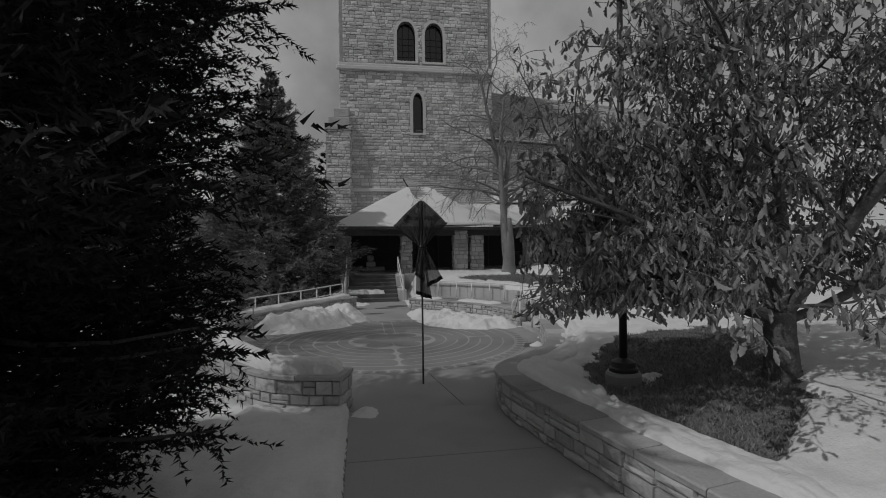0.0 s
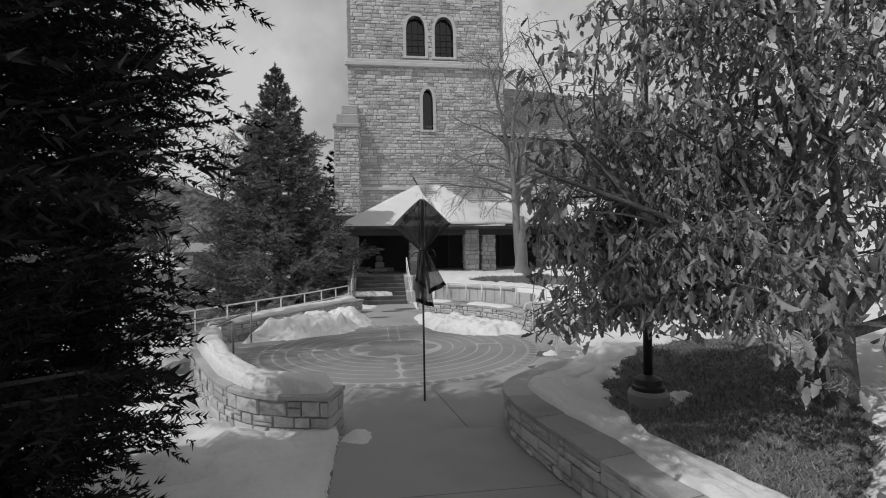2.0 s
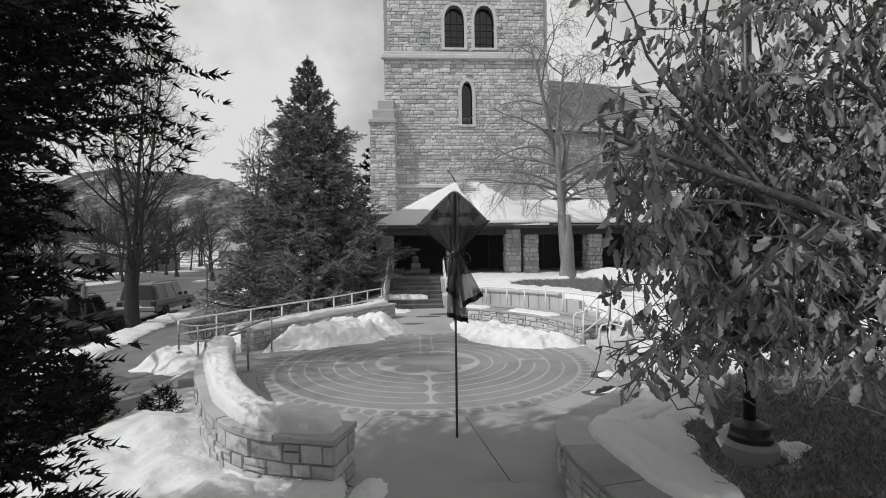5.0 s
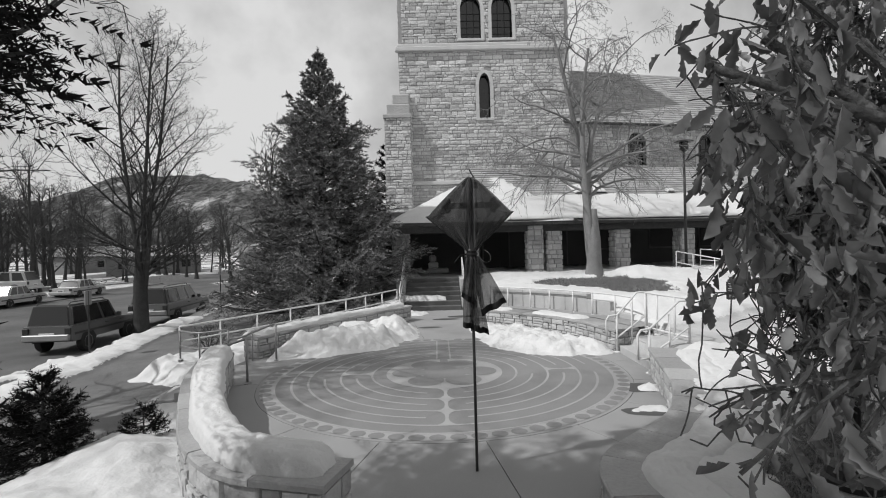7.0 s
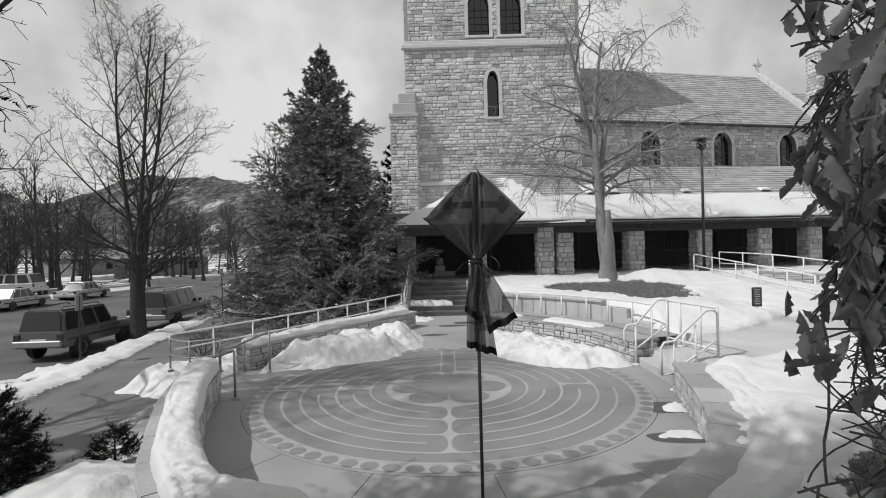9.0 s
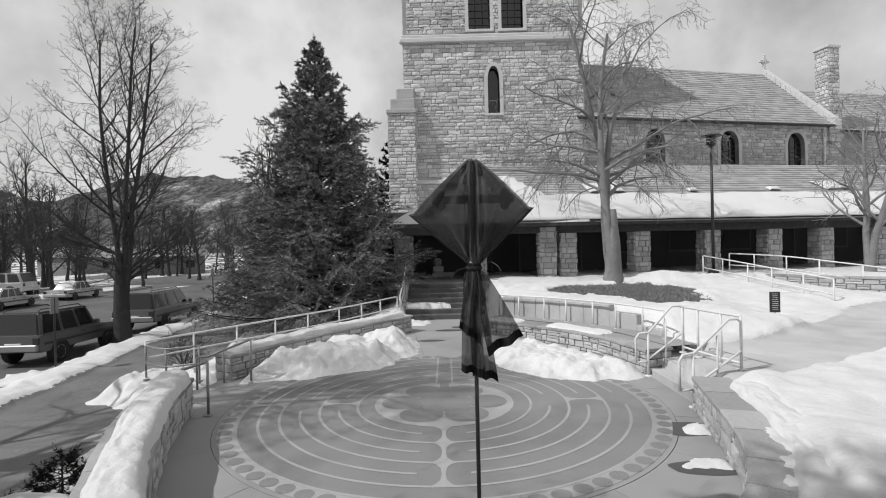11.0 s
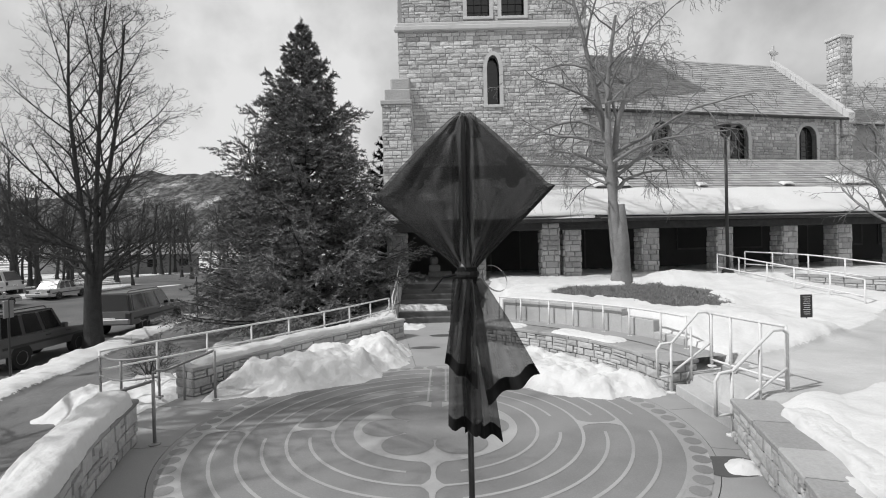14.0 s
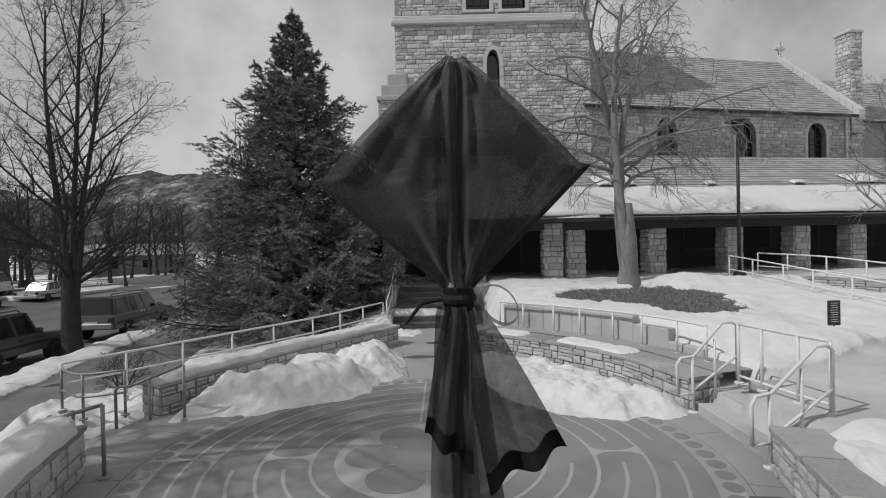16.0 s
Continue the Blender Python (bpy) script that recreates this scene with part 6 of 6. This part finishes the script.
sd_ /= np.linalg.norm(sd_, axis=1)[:, None]
nm_ = np.cross(down, sd_)
fold = rngl.uniform(0.35, 1.5, n_leaf)
curl = rngl.uniform(-0.6, 0.9, n_leaf)
allv = []
for t, w in lobes:
    for s in (-1, 0, 1):
        u = w * s
        off_n = np.abs(u) * fold + curl * t * t * 0.5
        allv.append(TP + down * (t * size)[:, None] + sd_ * (u * size * np.cos(fold * 0.7))[:, None] + nm_ * (off_n * size)[:, None])
allv = np.stack(allv, 1)
tr = []
for k in range(nl - 1):
    a = 3 * k
    tr += [(a, a + 1, a + 4), (a, a + 4, a + 3), (a + 1, a + 2, a + 5), (a + 1, a + 5, a + 4)]
tr = np.array(tr)
idx = (np.arange(n_leaf)[:, None, None] * (3 * nl) + tr[None]).reshape(-1, 3)
tri_ob("foliage", allv.reshape(-1, 3), idx, LEAF, oak, "curled lobed dry leaves")["kind"] = "stuff"


# ---- parked cars ----
def car(name, at, rz, label, length, width, height, paint, roof_from, roof_to, hood, deck, group="parked cars", rack=False, spare=False):
    """A parked car, nose along +y: panels lofted over a side profile, glass, wheels, lamps and bumpers."""
    c = thing(name, at, label, "car", group, rz=rz)
    hl, hw = length / 2, width / 2
    belt = height * 0.58
    low = height * (0.27 if rack else 0.2)
    prof = [(-hl, low + 0.08), (-hl + 0.02, belt * 0.75), (-hl + 0.05, belt), (roof_from, belt + 0.01), (hl - hood, belt), (hl - 0.2, belt * 0.9), (hl - 0.02, belt * 0.7), (hl, low + 0.08), (hl - 0.1, low), (-hl + 0.1, low)]
    bm = bmesh.new()
    rows = []
    for s, k in ((-1.0, 0.93), (-0.97, 1.0), (0.97, 1.0), (1.0, 0.93)):
        rows.append([bm.verts.new((s * hw, y * (0.985 if abs(s) == 1 else 1), low + (z - low) * (0.94 if abs(s) == 1 else 1))) for y, z in prof])
    n = len(prof)
    for a, b in zip(rows, rows[1:]):
        for i in range(n):
            bm.faces.new((a[i], a[(i + 1) % n], b[(i + 1) % n], b[i]))
    bm.faces.new(rows[0][::-1])
    bm.faces.new(rows[-1])
    bmesh.ops.bevel(bm, geom=[e for e in bm.edges if len(e.link_faces) == 2 and e.calc_face_angle() > 0.5], offset=0.07, segments=3, affect="EDGES")
    body = part("body", bm, paint, c)
    bm = bmesh.new()
    y0, y1, y2, y3 = -hl + deck, roof_from + 0.12, roof_to, hl - hood - 0.05
    top = height
    lo_ = [bm.verts.new(p) for p in ((-hw * 0.95, y0, belt - 0.01), (hw * 0.95, y0, belt - 0.01), (hw * 0.95, y3, belt - 0.01), (-hw * 0.95, y3, belt - 0.01))]
    hi_ = [bm.verts.new(p) for p in ((-hw * 0.8, y1, top), (hw * 0.8, y1, top), (hw * 0.8, y2, top - 0.02), (-hw * 0.8, y2, top - 0.02))]
    for i in range(4):
        bm.faces.new((lo_[i], lo_[(i + 1) % 4], hi_[(i + 1) % 4], hi_[i]))
    bm.faces.new(hi_)
    bmesh.ops.bevel(bm, geom=[e for e in bm.edges], offset=0.09, segments=3, affect="EDGES")
    part("cabin", bm, paint, c)

    def pane(q, nm="window"):
        q = [Vector(p) for p in q]
        cen = sum(q, Vector()) / 4
        nrm = (q[1] - q[0]).cross(q[3] - q[0]).normalized()
        if nrm.dot(cen - Vector((0, 0, belt))) < 0:
            nrm = -nrm
        q = [cen + (p - cen) * 0.86 + nrm * 0.012 for p in q]
        mesh_ob(nm, q + [p - nrm * 0.03 for p in q], [(0, 1, 2, 3), (0, 4, 5, 1), (1, 5, 6, 2), (2, 6, 7, 3), (3, 7, 4, 0)], GLASS, c, "dark glass")
    for s in (-1, 1):
        L = lambda t: Vector((s * hw * 0.95, y0 + (y3 - y0) * t, belt))
        H = lambda t: Vector((s * hw * 0.8, y1 + (y2 - y1) * t, top - 0.03))
        for t0, t1 in ((0.03, 0.34), (0.36, 0.64), (0.66, 0.93)):
            pane([L(t0), L(t1), H(t1), H(t0)])
    pane([Vector((-hw * 0.95, y0, belt)), Vector((hw * 0.95, y0, belt)), Vector((hw * 0.8, y1, top)), Vector((-hw * 0.8, y1, top))], "rear_window")
    pane([Vector((hw * 0.95, y3, belt)), Vector((-hw * 0.95, y3, belt)), Vector((-hw * 0.8, y2, top)), Vector((hw * 0.8, y2, top))], "windscreen")
    wr = height * 0.205
    for s in (-1, 1):
        for y in (-hl * 0.58, hl * 0.6):
            wheel = new("wheel")
            wheel.parent = c
            wheel.matrix_basis = pose(s * (hw - 0.1), y, wr, 0, 90 * s, 0)
            part("tyre", lathe([(wr * 0.62, -0.11), (wr * 0.95, -0.11), (wr, -0.07), (wr, 0.09), (wr * 0.95, 0.115), (wr * 0.62, 0.115)], 22), RUBBER, wheel)
            part("rim", lathe([(wr * 0.62, 0.06), (wr * 0.6, 0.118), (wr * 0.5, 0.09), (wr * 0.2, 0.1), (0.0, 0.11)], 14), CHROME, wheel)
            arch = bmesh.new()
            ys = [(math.cos(t) * wr * 1.2, math.sin(t) * wr * 1.2) for t in np.linspace(0.0, math.pi, 9)]
            q = [arch.verts.new((s * (hw + 0.006), y + a, wr + b)) for a, b in ys] + [arch.verts.new((s * (hw + 0.006), y + wr * 1.1, low - 0.02)), arch.verts.new((s * (hw + 0.006), y - wr * 1.1, low - 0.02))][::1]
            arch.faces.new(q[:9])
            part("wheel_arch", arch, RUBBER, c)
    part("rear_bumper", box((-hw * 0.96, -hl - 0.1, low + 0.05), (hw * 0.96, -hl + 0.06, low + 0.27), 0.03), RAIL_DARK if rack else paint, c)
    part("front_bumper", box((-hw * 0.96, hl - 0.08, low + 0.05), (hw * 0.96, hl + 0.08, low + 0.25), 0.03), paint, c)
    for s in (-1, 1):
        part("tail_lamp", box((s * hw * 0.86 - 0.1, -hl - 0.012, belt * 0.72), (s * hw * 0.86 + 0.1, -hl + 0.05, belt * 0.95), 0.01), DARK_DOOR, c)
        part("headlamp", box((s * hw * 0.8 - 0.16, hl - 0.1, belt * 0.62), (s * hw * 0.8 + 0.16, hl + 0.012, belt * 0.78), 0.02), CHROME, c)
        part("side_mirror", box((s * (hw + 0.1) - 0.09, y3 - 0.3, belt + 0.02), (s * (hw + 0.1) + 0.09, y3 - 0.2, belt + 0.2), 0.03), paint, c)
        for dy in (-0.15, 0.75):
            part("door_handle", box((s * (hw + 0.004) - 0.02, dy - 0.1, belt - 0.14), (s * (hw + 0.004) + 0.02, dy + 0.1, belt - 0.1), 0.006), BLACK_METAL, c)
        part("side_trim", box((s * (hw + 0.004) - 0.015, -hl * 0.9, low + 0.22), (s * (hw + 0.004) + 0.015, hl * 0.9, low + 0.3), 0.006), BLACK_METAL, c)
        if rack:
            part("roof_rail", tube([(s * hw * 0.66, y1 + 0.1, top), (s * hw * 0.66, y1 + 0.2, top + 0.07), (s * hw * 0.66, y2 - 0.3, top + 0.07), (s * hw * 0.66, y2 - 0.2, top)], 0.018, 6), BLACK_METAL, c)
    part("number_plate", box((-0.26, -hl - 0.02, belt * 0.62), (0.26, -hl + 0.03, belt * 0.62 + 0.16), 0.005), SIGN_WHITE, c)
    part("plate_bar", box((-0.18, -hl - 0.026, belt * 0.62 + 0.05), (0.18, -hl - 0.0205, belt * 0.62 + 0.11)), BLACK_METAL, c)
    return c


car("parked_car", (-12.95, 22.75, -0.8), 1.5, "dark old off-road car parked at the snowy curb", 4.2, 1.66, 1.74, PAINT_DARK, -1.98, 0.35, 1.35, 0.1, rack=True)
car("parked_car", (-13.1, 29.2, -0.8), 3.0, "dark grey sport utility car with roof rails at the curb", 4.85, 1.82, 1.8, PAINT_GREEN, -2.3, 0.55, 1.3, 0.12, rack=True)
car("parked_car", (-29.2, 38.4, -0.8), 4, "pale saloon car parked across the street", 4.5, 1.75, 1.42, PAINT_LIGHT, -1.0, 0.5, 1.3, 0.9)
car("parked_car", (-29.4, 45.2, -0.8), 4, "pale saloon car parked across the street", 4.5, 1.75, 1.42, PAINT_LIGHT, -1.0, 0.5, 1.3, 0.9)
car("parked_car", (-37.0, 47.0, -0.6), 94, "pale van parked beyond the street", 4.9, 1.9, 1.95, PAINT_LIGHT, -2.1, 0.9, 1.2, 0.1)

# ---- far side: houses, hills ----
rng = random.Random(9)
for k in range(6):
    hx, hy = ((-58, 62), (-44, 82), (-30, 100), (-74, 50), (-62, 92), (-16, 118))[k]
    house = thing("house", (hx, hy, -0.7), "low house with a snowy roof beyond the street", "house", "far houses", rz=20 + 13 * k)
    w, d, h = rng.uniform(9, 13), rng.uniform(7, 9), rng.uniform(2.6, 3.2)
    part("wall", box((-w / 2, -d / 2, 0), (w / 2, d / 2, h)), HOUSE_WALL, house)
    bm = bmesh.new()
    q = [bm.verts.new(p) for p in ((-w / 2 - 0.5, -d / 2 - 0.5, h + 0.01), (w / 2 + 0.5, -d / 2 - 0.5, h + 0.01), (w / 2 + 0.5, d / 2 + 0.5, h + 0.01), (-w / 2 - 0.5, d / 2 + 0.5, h + 0.01), (-w / 2 - 0.5, 0, h + 1.7), (w / 2 + 0.5, 0, h + 1.7))]
    for f in ((0, 1, 5, 4), (2, 3, 4, 5), (0, 4, 3), (1, 2, 5), (3, 2, 1, 0)):
        bm.faces.new([q[i] for i in f])
    part("roof", bm, SNOW if k == 3 else SHINGLE, house)
    for j in range(3):
        u = -w / 2 + w * (j + 0.5) / 3
        win = part("window", box((u - 0.7, -d / 2 - 0.04, 1.0), (u + 0.7, -d / 2 + 0.05, 2.3), 0.03), HOUSE_WALL, house, "plain window frame")
        part("pane", box((u - 0.6, -d / 2 - 0.06, 1.1), (u + 0.6, -d / 2 - 0.042, 2.2)), GLASS, win)


def ridge(name, label, y, x0, x1, peak, seed, depth=260.0):
    """A wooded ridge: a long slope with an uneven skyline."""
    nx, ny = 150, 16
    xs, ts = np.linspace(x0, x1, nx), np.linspace(0, 1, ny)
    Xg, Tg = np.meshgrid(xs, ts)
    sky = peak(xs) + 9 * fbm(xs, xs * 0, 0.012, seed) + 3.0 * fbm(xs, xs * 0, 0.06, seed + 3)
    Zg = -2 + (sky[None] + 2) * Tg ** 0.9 + 6 * fbm(Xg, Tg * 120, 0.02, seed + 5) * Tg * (1 - Tg) * 2
    Yg = y + depth * Tg
    vs = np.stack([Xg.ravel(), Yg.ravel(), Zg.ravel()], 1)
    i = np.arange(nx * ny).reshape(ny, nx)
    qd = np.stack([i[:-1, :-1], i[:-1, 1:], i[1:, 1:], i[1:, :-1]], -1).reshape(-1, 4)
    ob = tri_ob(name, vs, np.concatenate([qd[:, [0, 1, 2]], qd[:, [0, 2, 3]]]), HILL)
    return tagged(ob, label, "hill", kind="structure")


ridge("backdrop_hill", "wooded foothill ridge with snow between trees", 560, -1300, 60, lambda x: 70 + 50 * np.exp(-((x + 470) / 130) ** 2) + 55 * np.exp(-((x + 900) / 260) ** 2) + 30 * np.exp(-((x + 320) / 90) ** 2), 3)


# ---- veiled processional cross on its staff ----
def sheer_cloth():
    m = bpy.data.materials.new("sheer_black_cloth")
    m.use_nodes = True
    n, l = m.node_tree.nodes, m.node_tree.links
    p = n["Principled BSDF"]
    co, wv, rg = n.new("ShaderNodeTexCoord"), n.new("ShaderNodeTexNoise"), n.new("ShaderNodeMapRange")
    wv.inputs["Scale"].default_value, wv.inputs["Detail"].default_value = 260, 2
    l.new(co.outputs["Object"], wv.inputs["Vector"])
    l.new(wv.outputs[0], rg.inputs["Value"])
    rg.inputs["To Min"].default_value, rg.inputs["To Max"].default_value = 0.68, 0.95
    p.inputs["Base Color"].default_value = (0.035, 0.035, 0.035, 1)
    p.inputs["Roughness"].default_value = 0.75
    p.inputs["Sheen Weight"].default_value = 0.22
    l.new(rg.outputs[0], p.inputs["Alpha"])
    return m


VEIL = sheer_cloth()
HEM = material("black_cloth_hem", 0.02, 0.8, 0.3, 30, 200, 0.2, 200, spec=0.2, bump_dist=0.001)
BRASS = material("dull_dark_brass", 0.09, 0.4, 0.3, 8, 60, 0.1, 60, metal=0.6, bump_dist=0.002)
CX, CY, CZ, BIG = 1.1, 9.24, 3.153, 1.267
cross = thing("processional_cross", (CX, CY, CZ), "processional cross on a staff draped in sheer black cloth", "cross")
cross.scale = (BIG, BIG, BIG)
part("staff", tube([(0, 0, -CZ / BIG), (0, 0, -0.42)], 0.014, 12), BRASS, cross, smooth=True)
part("knop", lathe([(0.016, -0.47), (0.04, -0.45), (0.045, -0.42), (0.02, -0.38)], 16), BRASS, cross)


def trefoil_bar(a, b, w, thick):
    """A flat bar whose ends carry three lobes."""
    bm = bmesh.new()
    a, b = Vector(a), Vector(b)
    d = (b - a).normalized()
    s = Vector((0, 1, 0)).cross(d)
    add = lambda c, r: [bm.faces.new([bm.verts.new(c + (d * math.cos(t) + s * math.sin(t)) * r + Vector((0, yy, 0))) for t in np.linspace(0, 2 * math.pi, 18, endpoint=False)][::sg]) for yy, sg in ((-thick, 1), (thick, -1))]
    for e, sg in ((a, -1), (b, 1)):
        for c, r in ((e + d * sg * 0.018, w * 0.62), (e + s * w * 0.75 - d * sg * 0.012, w * 0.55), (e - s * w * 0.75 - d * sg * 0.012, w * 0.55)):
            vsr = [[bm.verts.new(c + (d * math.cos(t) + s * math.sin(t)) * r + Vector((0, yy, 0))) for t in np.linspace(0, 2 * math.pi, 18, endpoint=False)] for yy in (-thick, thick)]
            for i in range(18):
                bm.faces.new((vsr[0][i], vsr[0][(i + 1) % 18], vsr[1][(i + 1) % 18], vsr[1][i]))
            bm.faces.new(vsr[0][::-1])
            bm.faces.new(vsr[1])
    q = [a + s * w / 2, b + s * w / 2, b - s * w / 2, a - s * w / 2]
    v0, v1 = [bm.verts.new(p + Vector((0, -thick * 0.9, 0))) for p in q], [bm.verts.new(p + Vector((0, thick * 0.9, 0))) for p in q]
    for i in range(4):
        bm.faces.new((v0[i], v0[(i + 1) % 4], v1[(i + 1) % 4], v1[i]))
    bm.faces.new(v0[::-1])
    bm.faces.new(v1)
    return bm


part("cross_arm", trefoil_bar((-0.225, 0, 0), (0.225, 0, 0), 0.055, 0.011), BRASS, cross, "flat bar with trefoil ends")
part("cross_shaft", trefoil_bar((0, 0.0, -0.36), (0, 0.0, 0.2), 0.058, 0.013), BRASS, cross, "flat bar with trefoil ends")


def cloth(name, rows, cols, fn, mat, label=""):
    vs = [fn(i / cols, j / rows) for j in range(rows + 1) for i in range(cols + 1)]
    w = cols + 1
    fs = [(j * w + i, j * w + i + 1, (j + 1) * w + i + 1, (j + 1) * w + i) for j in range(rows) for i in range(cols)]
    return mesh_ob(name, vs, fs, mat, veil, label, smooth=True)


veil = thing("cross_veil", (CX, CY, CZ), "sheer black cloth veil knotted round a cross with hanging tails", "veil")
veil.scale = (BIG, BIG, BIG)
ZT, ZK = 0.262, -0.455           # top of the cross and the knot, from the arm's height
CORNER_L, CORNER_R = (-0.40, -0.115), (0.375, -0.085)


def edge_at(v, corner):
    """Half-width of the drape at height v: out to the corner, back in to the knot."""
    cx_, cz_ = corner
    vc = (ZT - cz_) / (ZT - ZK)
    if v < vc:
        t = v / vc
        return 0.028 + (abs(cx_) - 0.028) * (t ** 0.93)
    t = (v - vc) / (1 - vc)
    return abs(cx_) * (1 - t) ** 0.92 + 0.03


def drape(side_y, phase):
    def fn(u, v):
        s = 2 * u - 1
        half = edge_at(v, CORNER_R if s > 0 else CORNER_L)
        x = s * half
        z = ZT + (ZK - ZT) * v
        a = abs(s)
        z += 0.02 * a * math.sin(v * math.pi)
        gather = math.exp(-(x / 0.05) ** 2)
        fold_ = 0.024 * math.sin(s * 11 + phase + 1.5 * math.sin(v * 3)) * (1 - a) ** 0.7 * (0.25 + v)
        fold_ += 0.013 * math.sin(s * 27 + 2.0 * phase + 2.2 * v) * (1 - a) ** 0.5 * (v * v + 0.25 * (1 - v))
        fold_ += 0.024 * gather * math.sin(s * half * 120 + phase) * (0.6 + 0.6 * math.sin(v * 2.6))
        y = side_y * (0.03 + 0.035 * math.sin(v * math.pi) * (1 - a * a)) + fold_ + 0.02 * math.sin(5 * v + 4 * s + phase) * v * (1 - v) * 2
        pull = v ** 6
        return (x * (1 - 0.35 * pull), y * (1 - 0.5 * pull), z)
    return fn


cloth("front_drape", 70, 150, drape(-1, 0.4), VEIL)
cloth("back_drape", 50, 90, drape(1, 2.1), VEIL)
# hems: doubled cloth along the four outer edges
for corner, sg in ((CORNER_L, -1), (CORNER_R, 1)):
    for y in (-0.012, 0.012):
        pts = [(sg * edge_at(v, corner) * (1 - 0.35 * v ** 6), y + 0.01 * math.sin(9 * v), ZT + (ZK - ZT) * v + 0.02 * math.sin(v * math.pi)) for v in np.linspace((ZT - corner[1]) / (ZT - ZK), 0.985, 24)]
        vs = []
        for p in pts:
            vs += [p, (p[0] - sg * 0.022, p[1], p[2] - 0.004)]
        mesh_ob("hem", vs, [(2 * i, 2 * i + 1, 2 * i + 3, 2 * i + 2) for i in range(len(pts) - 1)], HEM, veil, smooth=True)
part("knot", lathe([(0.02, ZK - 0.05), (0.045, ZK - 0.03), (0.05, ZK), (0.045, ZK + 0.03), (0.02, ZK + 0.05)], 16), HEM, veil, "tight cloth knot")
part("tie", lathe([(0.053, ZK - 0.012), (0.056, ZK), (0.053, ZK + 0.012)], 18), BLACK_METAL, veil)
part("tie_end", tube([(-0.05, -0.03, ZK), (-0.11, -0.04, ZK - 0.01), (-0.16, -0.04, ZK - 0.07)], 0.006, 6), HEM, veil)


def bow(u, v):
    t = v * 2 * math.pi
    return (0.06 + 0.1 * (1 - math.cos(t)) * 0.55 + 0.01 * u, -0.03 + 0.06 * (u - 0.5), ZK + 0.055 * math.sin(t) - 0.02 * (1 - math.cos(t)))


cloth("bow_loop", 28, 6, bow, VEIL, "loose looped fold")


def tail(x0, x1, w0, w1, length, y0, phase, skew):
    def fn(u, v):
        s = u - 0.5
        w = w0 + (w1 - w0) * v ** 0.7
        x = x0 + (x1 - x0) * v + s * w
        z = ZK - 0.02 - length * v - skew * s * v
        return (x, y0 + 0.03 * math.sin(s * 11 + phase + 2 * v) * (0.35 + v) + 0.015 * math.sin(7 * v + phase), z)
    return fn


TAILS = ((-0.03, -0.02, 0.07, 0.16, 0.68, -0.035, 0.2, 0.05), (0.03, 0.2, 0.06, 0.24, 0.5, -0.02, 1.6, -0.12), (0.0, 0.06, 0.08, 0.17, 0.72, 0.03, 2.9, 0.04), (-0.01, -0.04, 0.06, 0.14, 0.42, -0.055, 4.1, 0.1))
for k, args in enumerate(TAILS):
    cloth("tail", 44, 22, tail(*args), VEIL, "hanging sheer tail")
    f = tail(*args)
    vs = []
    for i in range(23):
        a, b = Vector(f(i / 22, 1.0)), Vector(f(i / 22, 1.0 - 0.055 / args[4]))
        vs += [a + Vector((0, -0.003, 0)), b + Vector((0, -0.003, 0))]
    mesh_ob("hem", vs, [(2 * i, 2 * i + 1, 2 * i + 3, 2 * i + 2) for i in range(22)], HEM, veil, smooth=True)
